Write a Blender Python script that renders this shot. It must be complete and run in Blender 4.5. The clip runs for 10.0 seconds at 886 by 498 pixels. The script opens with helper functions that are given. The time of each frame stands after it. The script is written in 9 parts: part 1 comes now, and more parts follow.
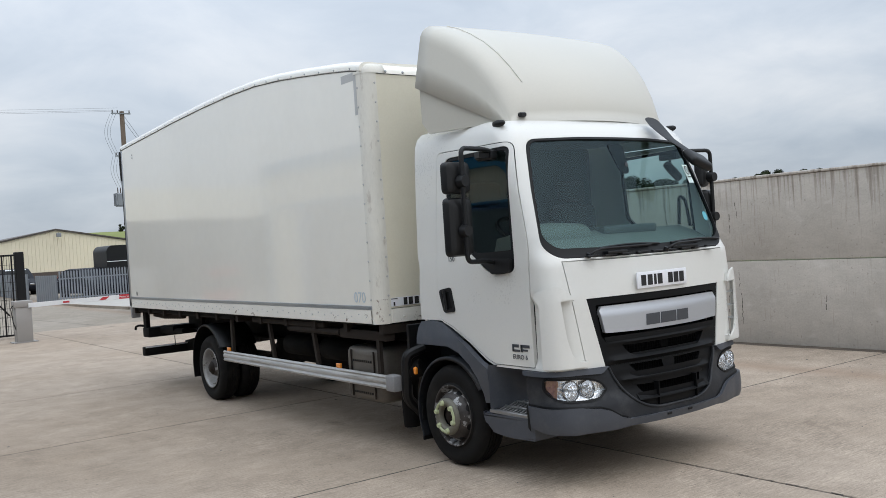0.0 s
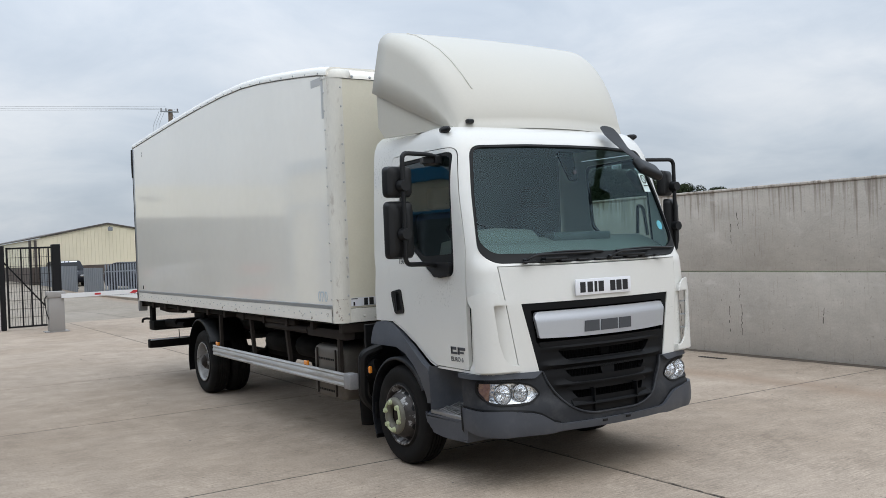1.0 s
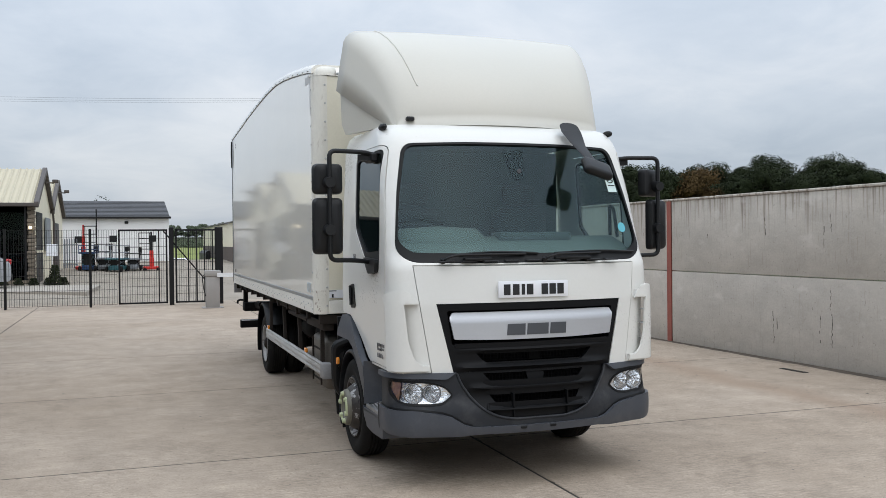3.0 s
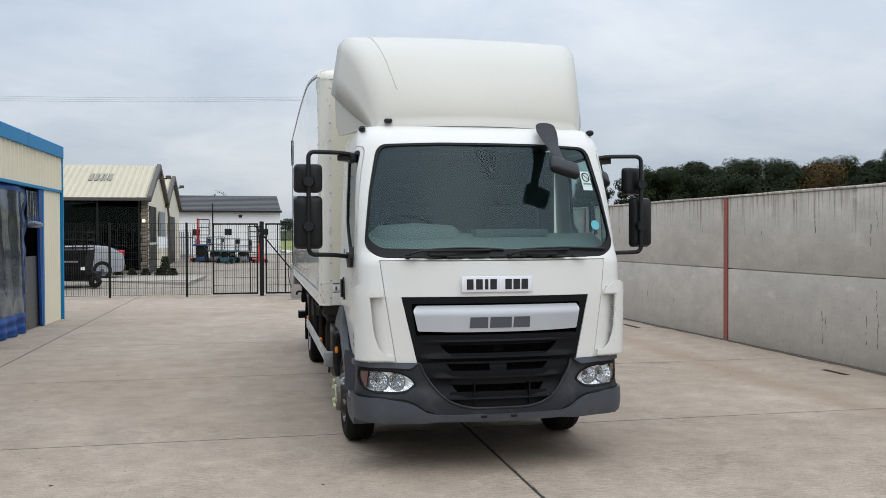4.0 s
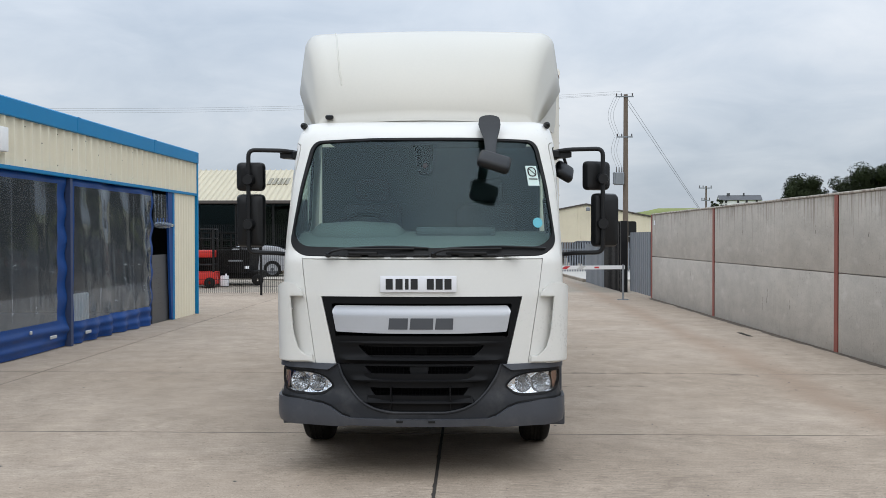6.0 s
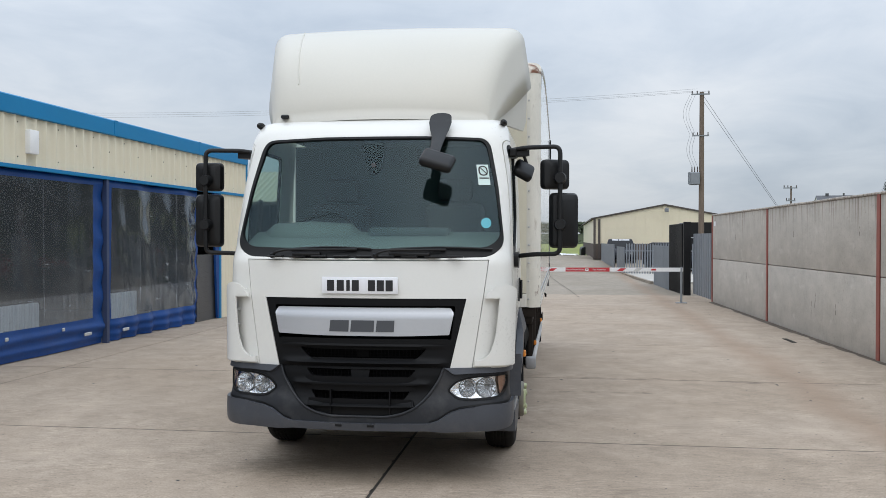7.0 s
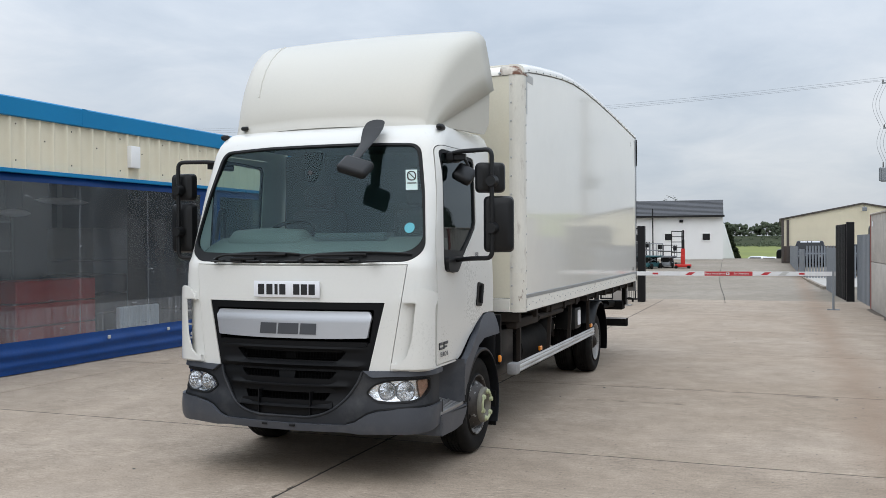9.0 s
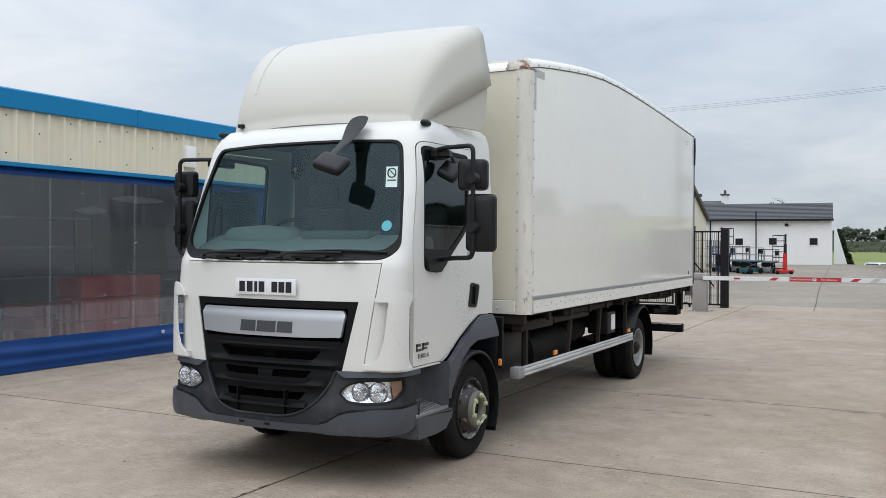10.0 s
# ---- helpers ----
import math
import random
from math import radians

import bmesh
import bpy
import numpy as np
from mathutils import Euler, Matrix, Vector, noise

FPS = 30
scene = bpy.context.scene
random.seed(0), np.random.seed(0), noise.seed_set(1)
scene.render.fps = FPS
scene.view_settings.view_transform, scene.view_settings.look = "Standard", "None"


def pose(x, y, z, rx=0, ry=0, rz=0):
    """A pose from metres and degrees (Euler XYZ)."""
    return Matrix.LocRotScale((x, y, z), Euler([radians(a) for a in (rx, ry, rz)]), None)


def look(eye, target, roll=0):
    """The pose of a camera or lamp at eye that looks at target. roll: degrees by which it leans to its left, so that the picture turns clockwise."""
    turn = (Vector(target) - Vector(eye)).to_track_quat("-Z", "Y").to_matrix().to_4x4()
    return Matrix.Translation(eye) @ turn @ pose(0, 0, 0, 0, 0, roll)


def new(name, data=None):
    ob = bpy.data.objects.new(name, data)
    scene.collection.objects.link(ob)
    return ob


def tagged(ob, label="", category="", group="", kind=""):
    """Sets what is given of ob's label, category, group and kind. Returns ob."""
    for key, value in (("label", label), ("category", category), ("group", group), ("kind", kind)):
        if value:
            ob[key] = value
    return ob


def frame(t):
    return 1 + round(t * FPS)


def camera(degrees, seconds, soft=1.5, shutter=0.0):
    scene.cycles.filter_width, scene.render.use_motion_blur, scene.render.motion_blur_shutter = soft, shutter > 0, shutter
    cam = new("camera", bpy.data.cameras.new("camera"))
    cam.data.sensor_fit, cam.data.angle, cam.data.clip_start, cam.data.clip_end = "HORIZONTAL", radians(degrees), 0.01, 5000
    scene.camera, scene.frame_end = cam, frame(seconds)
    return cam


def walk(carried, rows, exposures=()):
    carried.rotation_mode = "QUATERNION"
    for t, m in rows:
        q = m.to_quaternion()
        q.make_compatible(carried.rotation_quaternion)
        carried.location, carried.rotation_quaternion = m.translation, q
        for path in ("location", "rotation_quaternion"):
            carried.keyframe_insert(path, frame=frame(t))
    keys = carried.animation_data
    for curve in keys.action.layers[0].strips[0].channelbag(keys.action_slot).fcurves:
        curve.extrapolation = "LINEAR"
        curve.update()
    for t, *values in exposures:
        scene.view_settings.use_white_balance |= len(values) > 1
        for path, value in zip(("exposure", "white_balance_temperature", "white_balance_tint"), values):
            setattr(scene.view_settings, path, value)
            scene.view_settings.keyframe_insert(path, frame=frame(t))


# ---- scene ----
cam = camera(52.3, 10.0, soft=0.6)
PATH = [
    (0, (-4.974, -4.229, 1.698), (-3.795, -2.614, 1.678), -3.75),
    (0.5, (-4.685, -4.447, 1.685), (-3.546, -2.803, 1.671), -2.9),
    (1, (-4.403, -4.779, 1.661), (-3.324, -3.095, 1.653), -2.3),
    (1.5, (-4.051, -5.114, 1.682), (-3.055, -3.38, 1.673), -1.8),
    (2, (-3.586, -5.251, 1.689), (-2.686, -3.465, 1.671), -1.4),
    (2.2, (-3.39, -5.303, 1.688), (-2.534, -3.496, 1.664), -1.2),
    (3.3, (-2.327, -5.819, 1.67), (-1.751, -3.904, 1.648), -0.4),
    (3.5, (-2.139, -5.946, 1.669), (-1.612, -4.017, 1.642), -0.3),
    (4, (-1.669, -6.207, 1.681), (-1.27, -4.248, 1.65), -0.2),
    (4.5, (-1.171, -6.24, 1.675), (-0.895, -4.259, 1.643), -0.1),
    (5, (-0.66, -6.334, 1.671), (-0.507, -4.341, 1.641), -0.1),
    (5.5, (-0.155, -6.268, 1.649), (-0.112, -4.269, 1.621), -0.1),
    (5.7, (0.041, -6.221, 1.648), (0.040, -4.221, 1.624), -0.1),
    (6.8, (1.112, -5.952, 1.646), (0.902, -3.964, 1.616), 0.1),
    (7, (1.316, -5.925, 1.646), (1.057, -3.941, 1.623), 0.1),
    (7.5, (1.826, -5.864, 1.641), (1.457, -3.898, 1.621), -0.0),
    (8, (2.27, -5.703, 1.628), (1.788, -3.762, 1.61), -0.2),
    (8.5, (2.75, -5.629, 1.634), (2.158, -3.719, 1.619), -0.3),
    (9, (3.19, -5.5, 1.649), (2.491, -3.626, 1.635), -0.3),
    (9.5, (3.519, -5.215, 1.644), (2.714, -3.384, 1.633), -0.1),
    (10, (3.921, -4.992, 1.629), (3.006, -3.214, 1.619), 0.3),
]
walk(cam, [(t, look(eye, target, roll)) for t, eye, target, roll in PATH])

# ---- world, sun ----
SUN_AZ, SUN_EL = 175.0, 52.0     # degrees clockwise from +y, and above the horizon
world = bpy.data.worlds.new("sky")
scene.world = world
world.use_nodes = True
wn, wl = world.node_tree.nodes, world.node_tree.links
wn.clear()


def wnode(kind, **vals):
    n = wn.new(kind)
    for k, v in vals.items():
        n.inputs[k].default_value = v
    return n


w_out = wn.new("ShaderNodeOutputWorld")
w_bg = wnode("ShaderNodeBackground", Strength=0.1)
w_sky = wn.new("ShaderNodeTexSky")
w_sky.sky_type = "NISHITA"
w_sky.sun_disc = False
w_sky.sun_elevation, w_sky.sun_rotation = radians(SUN_EL), radians(SUN_AZ)
w_sky.air_density, w_sky.dust_density, w_sky.ozone_density = 1.0, 2.0, 1.5
w_co = wn.new("ShaderNodeTexCoord")
w_sep = wn.new("ShaderNodeSeparateXYZ")
wl.new(w_co.outputs["Generated"], w_sep.inputs[0])
# the cloud deck is flat: project the direction on a ceiling
w_h = wn.new("ShaderNodeMath"); w_h.operation = "MAXIMUM"; w_h.inputs[1].default_value = 0.0
wl.new(w_sep.outputs[2], w_h.inputs[0])
w_h2 = wn.new("ShaderNodeMath"); w_h2.operation = "ADD"; w_h2.inputs[1].default_value = 0.24
wl.new(w_h.outputs[0], w_h2.inputs[0])
w_dx = wn.new("ShaderNodeMath"); w_dx.operation = "DIVIDE"
w_dy = wn.new("ShaderNodeMath"); w_dy.operation = "DIVIDE"
wl.new(w_sep.outputs[0], w_dx.inputs[0]); wl.new(w_h2.outputs[0], w_dx.inputs[1])
wl.new(w_sep.outputs[1], w_dy.inputs[0]); wl.new(w_h2.outputs[0], w_dy.inputs[1])
w_com = wn.new("ShaderNodeCombineXYZ")
wl.new(w_dx.outputs[0], w_com.inputs[0]); wl.new(w_dy.outputs[0], w_com.inputs[1])
w_n1 = wnode("ShaderNodeTexNoise", Scale=0.5, Detail=7.0, Roughness=0.5, Distortion=0.15)
w_n2 = wnode("ShaderNodeTexNoise", Scale=2.3, Detail=9.0, Roughness=0.58, Distortion=0.5)
wl.new(w_com.outputs[0], w_n1.inputs["Vector"]); wl.new(w_com.outputs[0], w_n2.inputs["Vector"])
w_mix = wn.new("ShaderNodeMix"); w_mix.data_type = "FLOAT"; w_mix.inputs[0].default_value = 0.28
wl.new(w_n1.outputs[0], w_mix.inputs[2]); wl.new(w_n2.outputs[0], w_mix.inputs[3])
w_ramp = wn.new("ShaderNodeValToRGB")
cr = w_ramp.color_ramp
cr.elements[0].position, cr.elements[0].color = 0.36, (4.4, 5.15, 6.15, 1)
cr.elements[1].position, cr.elements[1].color = 0.65, (8.7, 8.95, 9.3, 1)
e = cr.elements.new(0.50); e.color = (6.3, 6.92, 7.72, 1)
wl.new(w_mix.outputs[0], w_ramp.inputs[0])
w_blend = wn.new("ShaderNodeMix"); w_blend.data_type = "RGBA"; w_blend.inputs[0].default_value = 0.86
wl.new(w_sky.outputs[0], w_blend.inputs[6]); wl.new(w_ramp.outputs[0], w_blend.inputs[7])
# an overcast deck is brightest overhead
w_z1 = wn.new("ShaderNodeMath"); w_z1.operation = "MULTIPLY_ADD"; w_z1.inputs[1].default_value, w_z1.inputs[2].default_value = 1.55, 0.95
w_z = wn.new("ShaderNodeMath"); w_z.operation = "MULTIPLY_ADD"; w_z.inputs[2].default_value = 0.87
wl.new(w_h.outputs[0], w_z1.inputs[0]); wl.new(w_h.outputs[0], w_z.inputs[0]); wl.new(w_z1.outputs[0], w_z.inputs[1])
w_sc = wn.new("ShaderNodeVectorMath"); w_sc.operation = "SCALE"
wl.new(w_blend.outputs[2], w_sc.inputs[0]); wl.new(w_z.outputs[0], w_sc.inputs["Scale"])
wl.new(w_sc.outputs[0], w_bg.inputs[0])
wl.new(w_bg.outputs[0], w_out.inputs[0])

sun = new("sun", bpy.data.lights.new("sun", "SUN"))
sun.data.energy, sun.data.angle, sun.data.color = 0.28, radians(80), (1.0, 0.96, 0.9)
az, el = radians(SUN_AZ), radians(SUN_EL)
sun_to = Vector((math.sin(az) * math.cos(el), math.cos(az) * math.cos(el), math.sin(el)))
sun.matrix_world = look(sun_to * 50, (0, 0, 0))

# ---- materials ----
def shade(name, color, rough=0.5, metal=0.0, vary=0.12, size=3.0, fine=60.0, bump=0.0, coat=0.0, dark=None, dirt=0.0, dirt_color=(0.12, 0.1, 0.08), dirt_size=1.3, spec=0.5, stretch=(1, 1, 1), obj_vary=0.0, edge=(0.5, 0.78)):
    """A surface with two scales of variation, patches of dirt and fine relief."""
    m = bpy.data.materials.new(name)
    m.use_nodes = True
    n, l = m.node_tree.nodes, m.node_tree.links
    p = n["Principled BSDF"]
    p.inputs["Roughness"].default_value, p.inputs["Metallic"].default_value = rough, metal
    p.inputs["Specular IOR Level"].default_value = spec
    p.inputs["Coat Weight"].default_value, p.inputs["Coat Roughness"].default_value = coat, 0.06
    co = n.new("ShaderNodeTexCoord")
    mp = n.new("ShaderNodeMapping")
    mp.inputs["Scale"].default_value = stretch
    l.new(co.outputs["Object"], mp.inputs[0])
    big, small = n.new("ShaderNodeTexNoise"), n.new("ShaderNodeTexNoise")
    big.inputs["Scale"].default_value, big.inputs["Detail"].default_value = size, 5
    small.inputs["Scale"].default_value, small.inputs["Detail"].default_value = fine, 4
    l.new(mp.outputs[0], big.inputs["Vector"]); l.new(mp.outputs[0], small.inputs["Vector"])
    add = n.new("ShaderNodeMath"); add.operation = "MULTIPLY_ADD"; add.inputs[1].default_value = 0.6
    l.new(big.outputs[0], add.inputs[0])
    sm = n.new("ShaderNodeMath"); sm.operation = "MULTIPLY"; sm.inputs[1].default_value = 0.4
    l.new(small.outputs[0], sm.inputs[0]); l.new(sm.outputs[0], add.inputs[2])
    rng = n.new("ShaderNodeMapRange")
    rng.inputs["From Min"].default_value, rng.inputs["From Max"].default_value = 0.3, 0.7
    l.new(add.outputs[0], rng.inputs[0])
    mix = n.new("ShaderNodeMix"); mix.data_type = "RGBA"
    lo = dark or tuple(c * (1 - vary) for c in color)
    hi = tuple(min(1, c * (1 + vary * 0.5)) for c in color)
    mix.inputs[6].default_value, mix.inputs[7].default_value = (*lo, 1), (*hi, 1)
    l.new(rng.outputs[0], mix.inputs[0])
    col = mix.outputs[2]
    if obj_vary:
        info = n.new("ShaderNodeObjectInfo")
        rr = n.new("ShaderNodeMapRange"); rr.inputs["To Min"].default_value, rr.inputs["To Max"].default_value = 1 - obj_vary, 1 + obj_vary * 0.4
        l.new(info.outputs["Random"], rr.inputs[0])
        hsv = n.new("ShaderNodeHueSaturation")
        l.new(rr.outputs[0], hsv.inputs["Value"]); l.new(col, hsv.inputs["Color"])
        col = hsv.outputs[0]
    if dirt:
        dn = n.new("ShaderNodeTexNoise")
        dn.inputs["Scale"].default_value, dn.inputs["Detail"].default_value, dn.inputs["Roughness"].default_value = dirt_size, 9, 0.65
        l.new(mp.outputs[0], dn.inputs["Vector"])
        dr = n.new("ShaderNodeMapRange")
        dr.inputs["From Min"].default_value, dr.inputs["From Max"].default_value, dr.inputs["To Max"].default_value = *edge, dirt
        l.new(dn.outputs[0], dr.inputs[0])
        dm = n.new("ShaderNodeMix"); dm.data_type = "RGBA"
        dm.inputs[7].default_value = (*dirt_color, 1)
        l.new(dr.outputs[0], dm.inputs[0]); l.new(col, dm.inputs[6])
        col = dm.outputs[2]
    l.new(col, p.inputs["Base Color"])
    if vary:
        rv = n.new("ShaderNodeMapRange")
        rv.inputs["To Min"].default_value, rv.inputs["To Max"].default_value = rough * 0.85, min(1, rough * 1.2)
        l.new(add.outputs[0], rv.inputs[0]); l.new(rv.outputs[0], p.inputs["Roughness"])
    if bump:
        b = n.new("ShaderNodeBump")
        b.inputs["Strength"].default_value, b.inputs["Distance"].default_value = 0.6, bump
        l.new(small.outputs[0], b.inputs["Height"]); l.new(b.outputs[0], p.inputs["Normal"])
    return m


def gloss_factor(n, l, ior, normal=None):
    """Reflection of a thin pane, the same from both sides."""
    f0 = 2 * ((ior - 1) / (ior + 1)) ** 2
    lw = n.new("ShaderNodeLayerWeight")
    pw = n.new("ShaderNodeMath"); pw.operation = "POWER"; pw.inputs[1].default_value = 4.5
    ml = n.new("ShaderNodeMath"); ml.operation = "MULTIPLY_ADD"; ml.inputs[1].default_value, ml.inputs[2].default_value = 1 - f0, f0
    l.new(lw.outputs["Facing"], pw.inputs[0]); l.new(pw.outputs[0], ml.inputs[0])
    if normal:
        l.new(normal, lw.inputs["Normal"])
    return ml.outputs[0]


def glass(name, tint=(0.8, 0.86, 0.84), ior=1.5, rough=0.0, sheen=(1, 1, 1)):
    m = bpy.data.materials.new(name)
    m.use_nodes = True
    n, l = m.node_tree.nodes, m.node_tree.links
    n.clear()
    out, mix = n.new("ShaderNodeOutputMaterial"), n.new("ShaderNodeMixShader")
    tr, gl = n.new("ShaderNodeBsdfTransparent"), n.new("ShaderNodeBsdfGlossy")
    tr.inputs[0].default_value = (*tint, 1)
    gl.inputs["Roughness"].default_value = rough
    gl.inputs["Color"].default_value = (*sheen, 1)
    l.new(gloss_factor(n, l, ior), mix.inputs[0]); l.new(tr.outputs[0], mix.inputs[1]); l.new(gl.outputs[0], mix.inputs[2])
    l.new(mix.outputs[0], out.inputs[0])
    return m


def lamp_glow(name, color, power):
    m = bpy.data.materials.new(name)
    m.use_nodes = True
    p = m.node_tree.nodes["Principled BSDF"]
    p.inputs["Base Color"].default_value = (*color, 1)
    p.inputs["Emission Color"].default_value, p.inputs["Emission Strength"].default_value = (*color, 1), power
    return m


# truck
M_WHITE = shade("cab_white_paint", (0.71, 0.705, 0.665), 0.28, vary=0.03, size=1.5, coat=0.5, dirt=0.04, dirt_color=(0.55, 0.5, 0.4), dirt_size=2.5)
M_SPOIL = shade("spoiler_white_grp", (0.545, 0.525, 0.462), 0.38, vary=0.04, size=1.2, coat=0.2, dirt=0.08, dirt_color=(0.6, 0.55, 0.42))
M_BOX = shade("box_cream_panel", (0.90, 0.87, 0.785), 0.34, vary=0.04, size=0.8, fine=8, coat=1.0, dirt=0.08, dirt_color=(0.6, 0.52, 0.36), dirt_size=0.9)
M_BOXF = shade("box_yellowed_front", (0.75, 0.71, 0.58), 0.4, vary=0.06, size=1.5, dirt=0.25, dirt_color=(0.5, 0.42, 0.25))
M_CORNER = shade("corner_post_worn", (0.74, 0.715, 0.64), 0.45, vary=0.1, size=4, fine=40, dirt=0.6, dirt_color=(0.42, 0.37, 0.31), dirt_size=9, stretch=(1.8, 1.8, 0.6), edge=(0.57, 0.68))
M_SKIRT = shade("skirt_white_aluminium", (0.82, 0.80, 0.73), 0.4, vary=0.08, size=3, dirt=1.0, dirt_color=(0.17, 0.11, 0.07), dirt_size=11, stretch=(1, 0.8, 1.2), edge=(0.63, 0.70))
M_SEALANT = shade("dirty_sealant", (0.10, 0.09, 0.075), 0.7, vary=0.4, size=3, dirt=0.8, dirt_color=(0.45, 0.42, 0.36), dirt_size=5)
M_SILVER = shade("silver_trim", (0.45, 0.47, 0.48), 0.35, metal=0.7, vary=0.1, size=5)
M_RUST = shade("rusty_corner", (0.60, 0.55, 0.48), 0.7, vary=0.3, size=9, fine=50, bump=0.003, dirt=1.0, dirt_color=(0.17, 0.075, 0.045), dirt_size=7, edge=(0.46, 0.56))
M_FOOT = shade("rust_stained_white", (0.72, 0.69, 0.61), 0.55, vary=0.12, size=6, fine=50, bump=0.001, dirt=1.0, dirt_color=(0.15, 0.075, 0.045), dirt_size=11, stretch=(1, 1, 0.7), edge=(0.58, 0.64))
M_BUMP = shade("bumper_grey_plastic", (0.019, 0.021, 0.025), 0.5, spec=0.3, vary=0.1, size=3, fine=220, bump=0.0006, dirt=0.2, dirt_color=(0.22, 0.21, 0.2), dirt_size=4)
M_BUMP2 = shade("bumper_lower_grey_plastic", (0.062, 0.068, 0.081), 0.42, spec=0.4, vary=0.14, size=3, fine=220, bump=0.0006, dirt=0.25, dirt_color=(0.15, 0.15, 0.15), dirt_size=9)
M_GRILLE = shade("grille_black_plastic", (0.0045, 0.0048, 0.0056), 0.52, spec=0.17, vary=0.15, size=5, fine=200, bump=0.0005)
# black plastic; also colours the sheets that give building insides their shade
M_BLACK = shade("black_plastic_and_inner_dark", (0.006375, 0.00675, 0.0075), 0.45, spec=0.35, vary=0.2, size=6, fine=150, bump=0.0004)
M_SEAL = shade("rubber_seal_and_dark_gap", (0.006, 0.0065, 0.007), 0.5, spec=0.25, vary=0.2)
M_MESH = shade("mesh_black", (0.003, 0.003, 0.003), 0.8, spec=0.05)
M_WIREM = shade("grille_wire", (0.004, 0.004, 0.0045), 0.7, spec=0.06)
M_BAR = shade("silver_grille_bar", (0.52, 0.535, 0.56), 0.34, metal=0.55, vary=0.04, size=2)
M_BADGE = shade("badge_grey", (0.085, 0.09, 0.1), 0.35, metal=0.4, vary=0.05)
M_CHROME = shade("lamp_chrome", (0.93, 0.94, 0.95), 0.12, metal=1.0, vary=0.03, fine=30, bump=0.016)
M_LAMPC = shade("lamp_bowl_chrome", (0.93, 0.94, 0.95), 0.07, metal=1.0, vary=0.03, fine=26, bump=0.02)
M_LAMPD = shade("lamp_bezel_grey", (0.36, 0.365, 0.37), 0.16, metal=0.8, vary=0.08)
M_AMBER = shade("amber_lens", (0.85, 0.28, 0.03), 0.2, vary=0.1, coat=0.5)
M_AMBERL = shade("indicator_reflector", (0.42, 0.24, 0.16), 0.2, metal=0.4, vary=0.35, size=40, coat=0.5)
M_TYRE = shade("tyre_rubber", (0.00936, 0.009, 0.00864), 0.8, spec=0.2, vary=0.25, size=4, fine=90, bump=0.001, dirt=0.3, dirt_color=(0.06, 0.052, 0.045), dirt_size=5)
M_RIM = shade("wheel_silver_rusty", (0.055, 0.048, 0.044), 0.5, metal=0.3, vary=0.5, size=9, dirt=0.92, dirt_color=(0.38, 0.38, 0.375), dirt_size=9, edge=(0.55, 0.59))
M_RIMR = shade("wheel_silver_dull", (0.34, 0.335, 0.325), 0.5, metal=0.3, vary=0.3, size=9, dirt=0.8, dirt_color=(0.10, 0.08, 0.065), dirt_size=9, edge=(0.55, 0.62))
M_HUB = shade("hub_ring_plastic", (0.16, 0.152, 0.12), 0.5, vary=0.2, size=12, dirt=0.5, dirt_color=(0.25, 0.22, 0.16), dirt_size=16)
M_NUT = shade("yellow_nut_pointer", (0.46, 0.50, 0.30), 0.5, vary=0.15, size=20)
M_CHASSIS = shade("chassis_black", (0.006, 0.0057, 0.0055), 0.7, spec=0.12, vary=0.3, size=4, dirt=0.5, dirt_color=(0.035, 0.03, 0.025), dirt_size=3)
M_CHASRUST = shade("chassis_brown_steel", (0.0273, 0.02145, 0.01755), 0.75, spec=0.2, vary=0.35, size=7, dirt=0.5, dirt_color=(0.05, 0.04, 0.035))
M_MUFF = shade("exhaust_box_steel", (0.15, 0.135, 0.115), 0.55, metal=0.4, vary=0.25, size=5, dirt=0.5, dirt_color=(0.12, 0.08, 0.06))
M_ALU = shade("side_rail_aluminium", (0.56, 0.565, 0.56), 0.42, metal=0.35, vary=0.2, size=5, stretch=(1, 0.35, 4), dirt=0.7, dirt_color=(0.22, 0.20, 0.17), dirt_size=4, edge=(0.5, 0.68))
M_CAPG = shade("end_cap_grey", (0.30, 0.30, 0.305), 0.5, metal=0.2, vary=0.15, size=8, dirt=0.4, dirt_color=(0.15, 0.14, 0.13))
M_PLATE = shade("plate_white", (0.80, 0.81, 0.84), 0.3, vary=0.02)
M_INK = shade("black_ink", (0.012, 0.012, 0.014), 0.5, vary=0.05)
M_DASH = shade("dashboard_grey", (0.165, 0.17, 0.155), 0.7, vary=0.08, size=4, fine=200)
M_DASHD = shade("dashboard_dark", (0.09, 0.10, 0.10), 0.7, vary=0.1)
M_TRIM = shade("cab_lining", (0.078, 0.101, 0.108), 0.85, vary=0.15, size=3, fine=40)
M_SEAT = shade("seat_cloth", (0.06, 0.065, 0.07), 0.95, vary=0.2, size=8, fine=250, bump=0.001)
M_TREAD = shade("step_tread_metal", (0.30, 0.30, 0.30), 0.4, metal=0.7, vary=0.2, size=12)
M_BLUETXT = shade("faded_blue_print", (0.55, 0.62, 0.66), 0.4, vary=0.1)
M_TAPE = shade("grey_tape", (0.50, 0.50, 0.49), 0.5, vary=0.08)
M_STICKER = shade("pale_green_sticker", (0.62, 0.76, 0.72), 0.4, vary=0.05)
M_DISC = shade("blue_disc", (0.10, 0.42, 0.50), 0.45, vary=0.05)
G_SCREEN = glass("windscreen_glass", (0.74, 0.95, 0.93), 1.92, 0.0, (0.125, 0.165, 0.185))
G_SIDE = glass("side_glass", (0.58, 0.66, 0.645), 1.55, 0.0, (0.62, 0.66, 0.68))
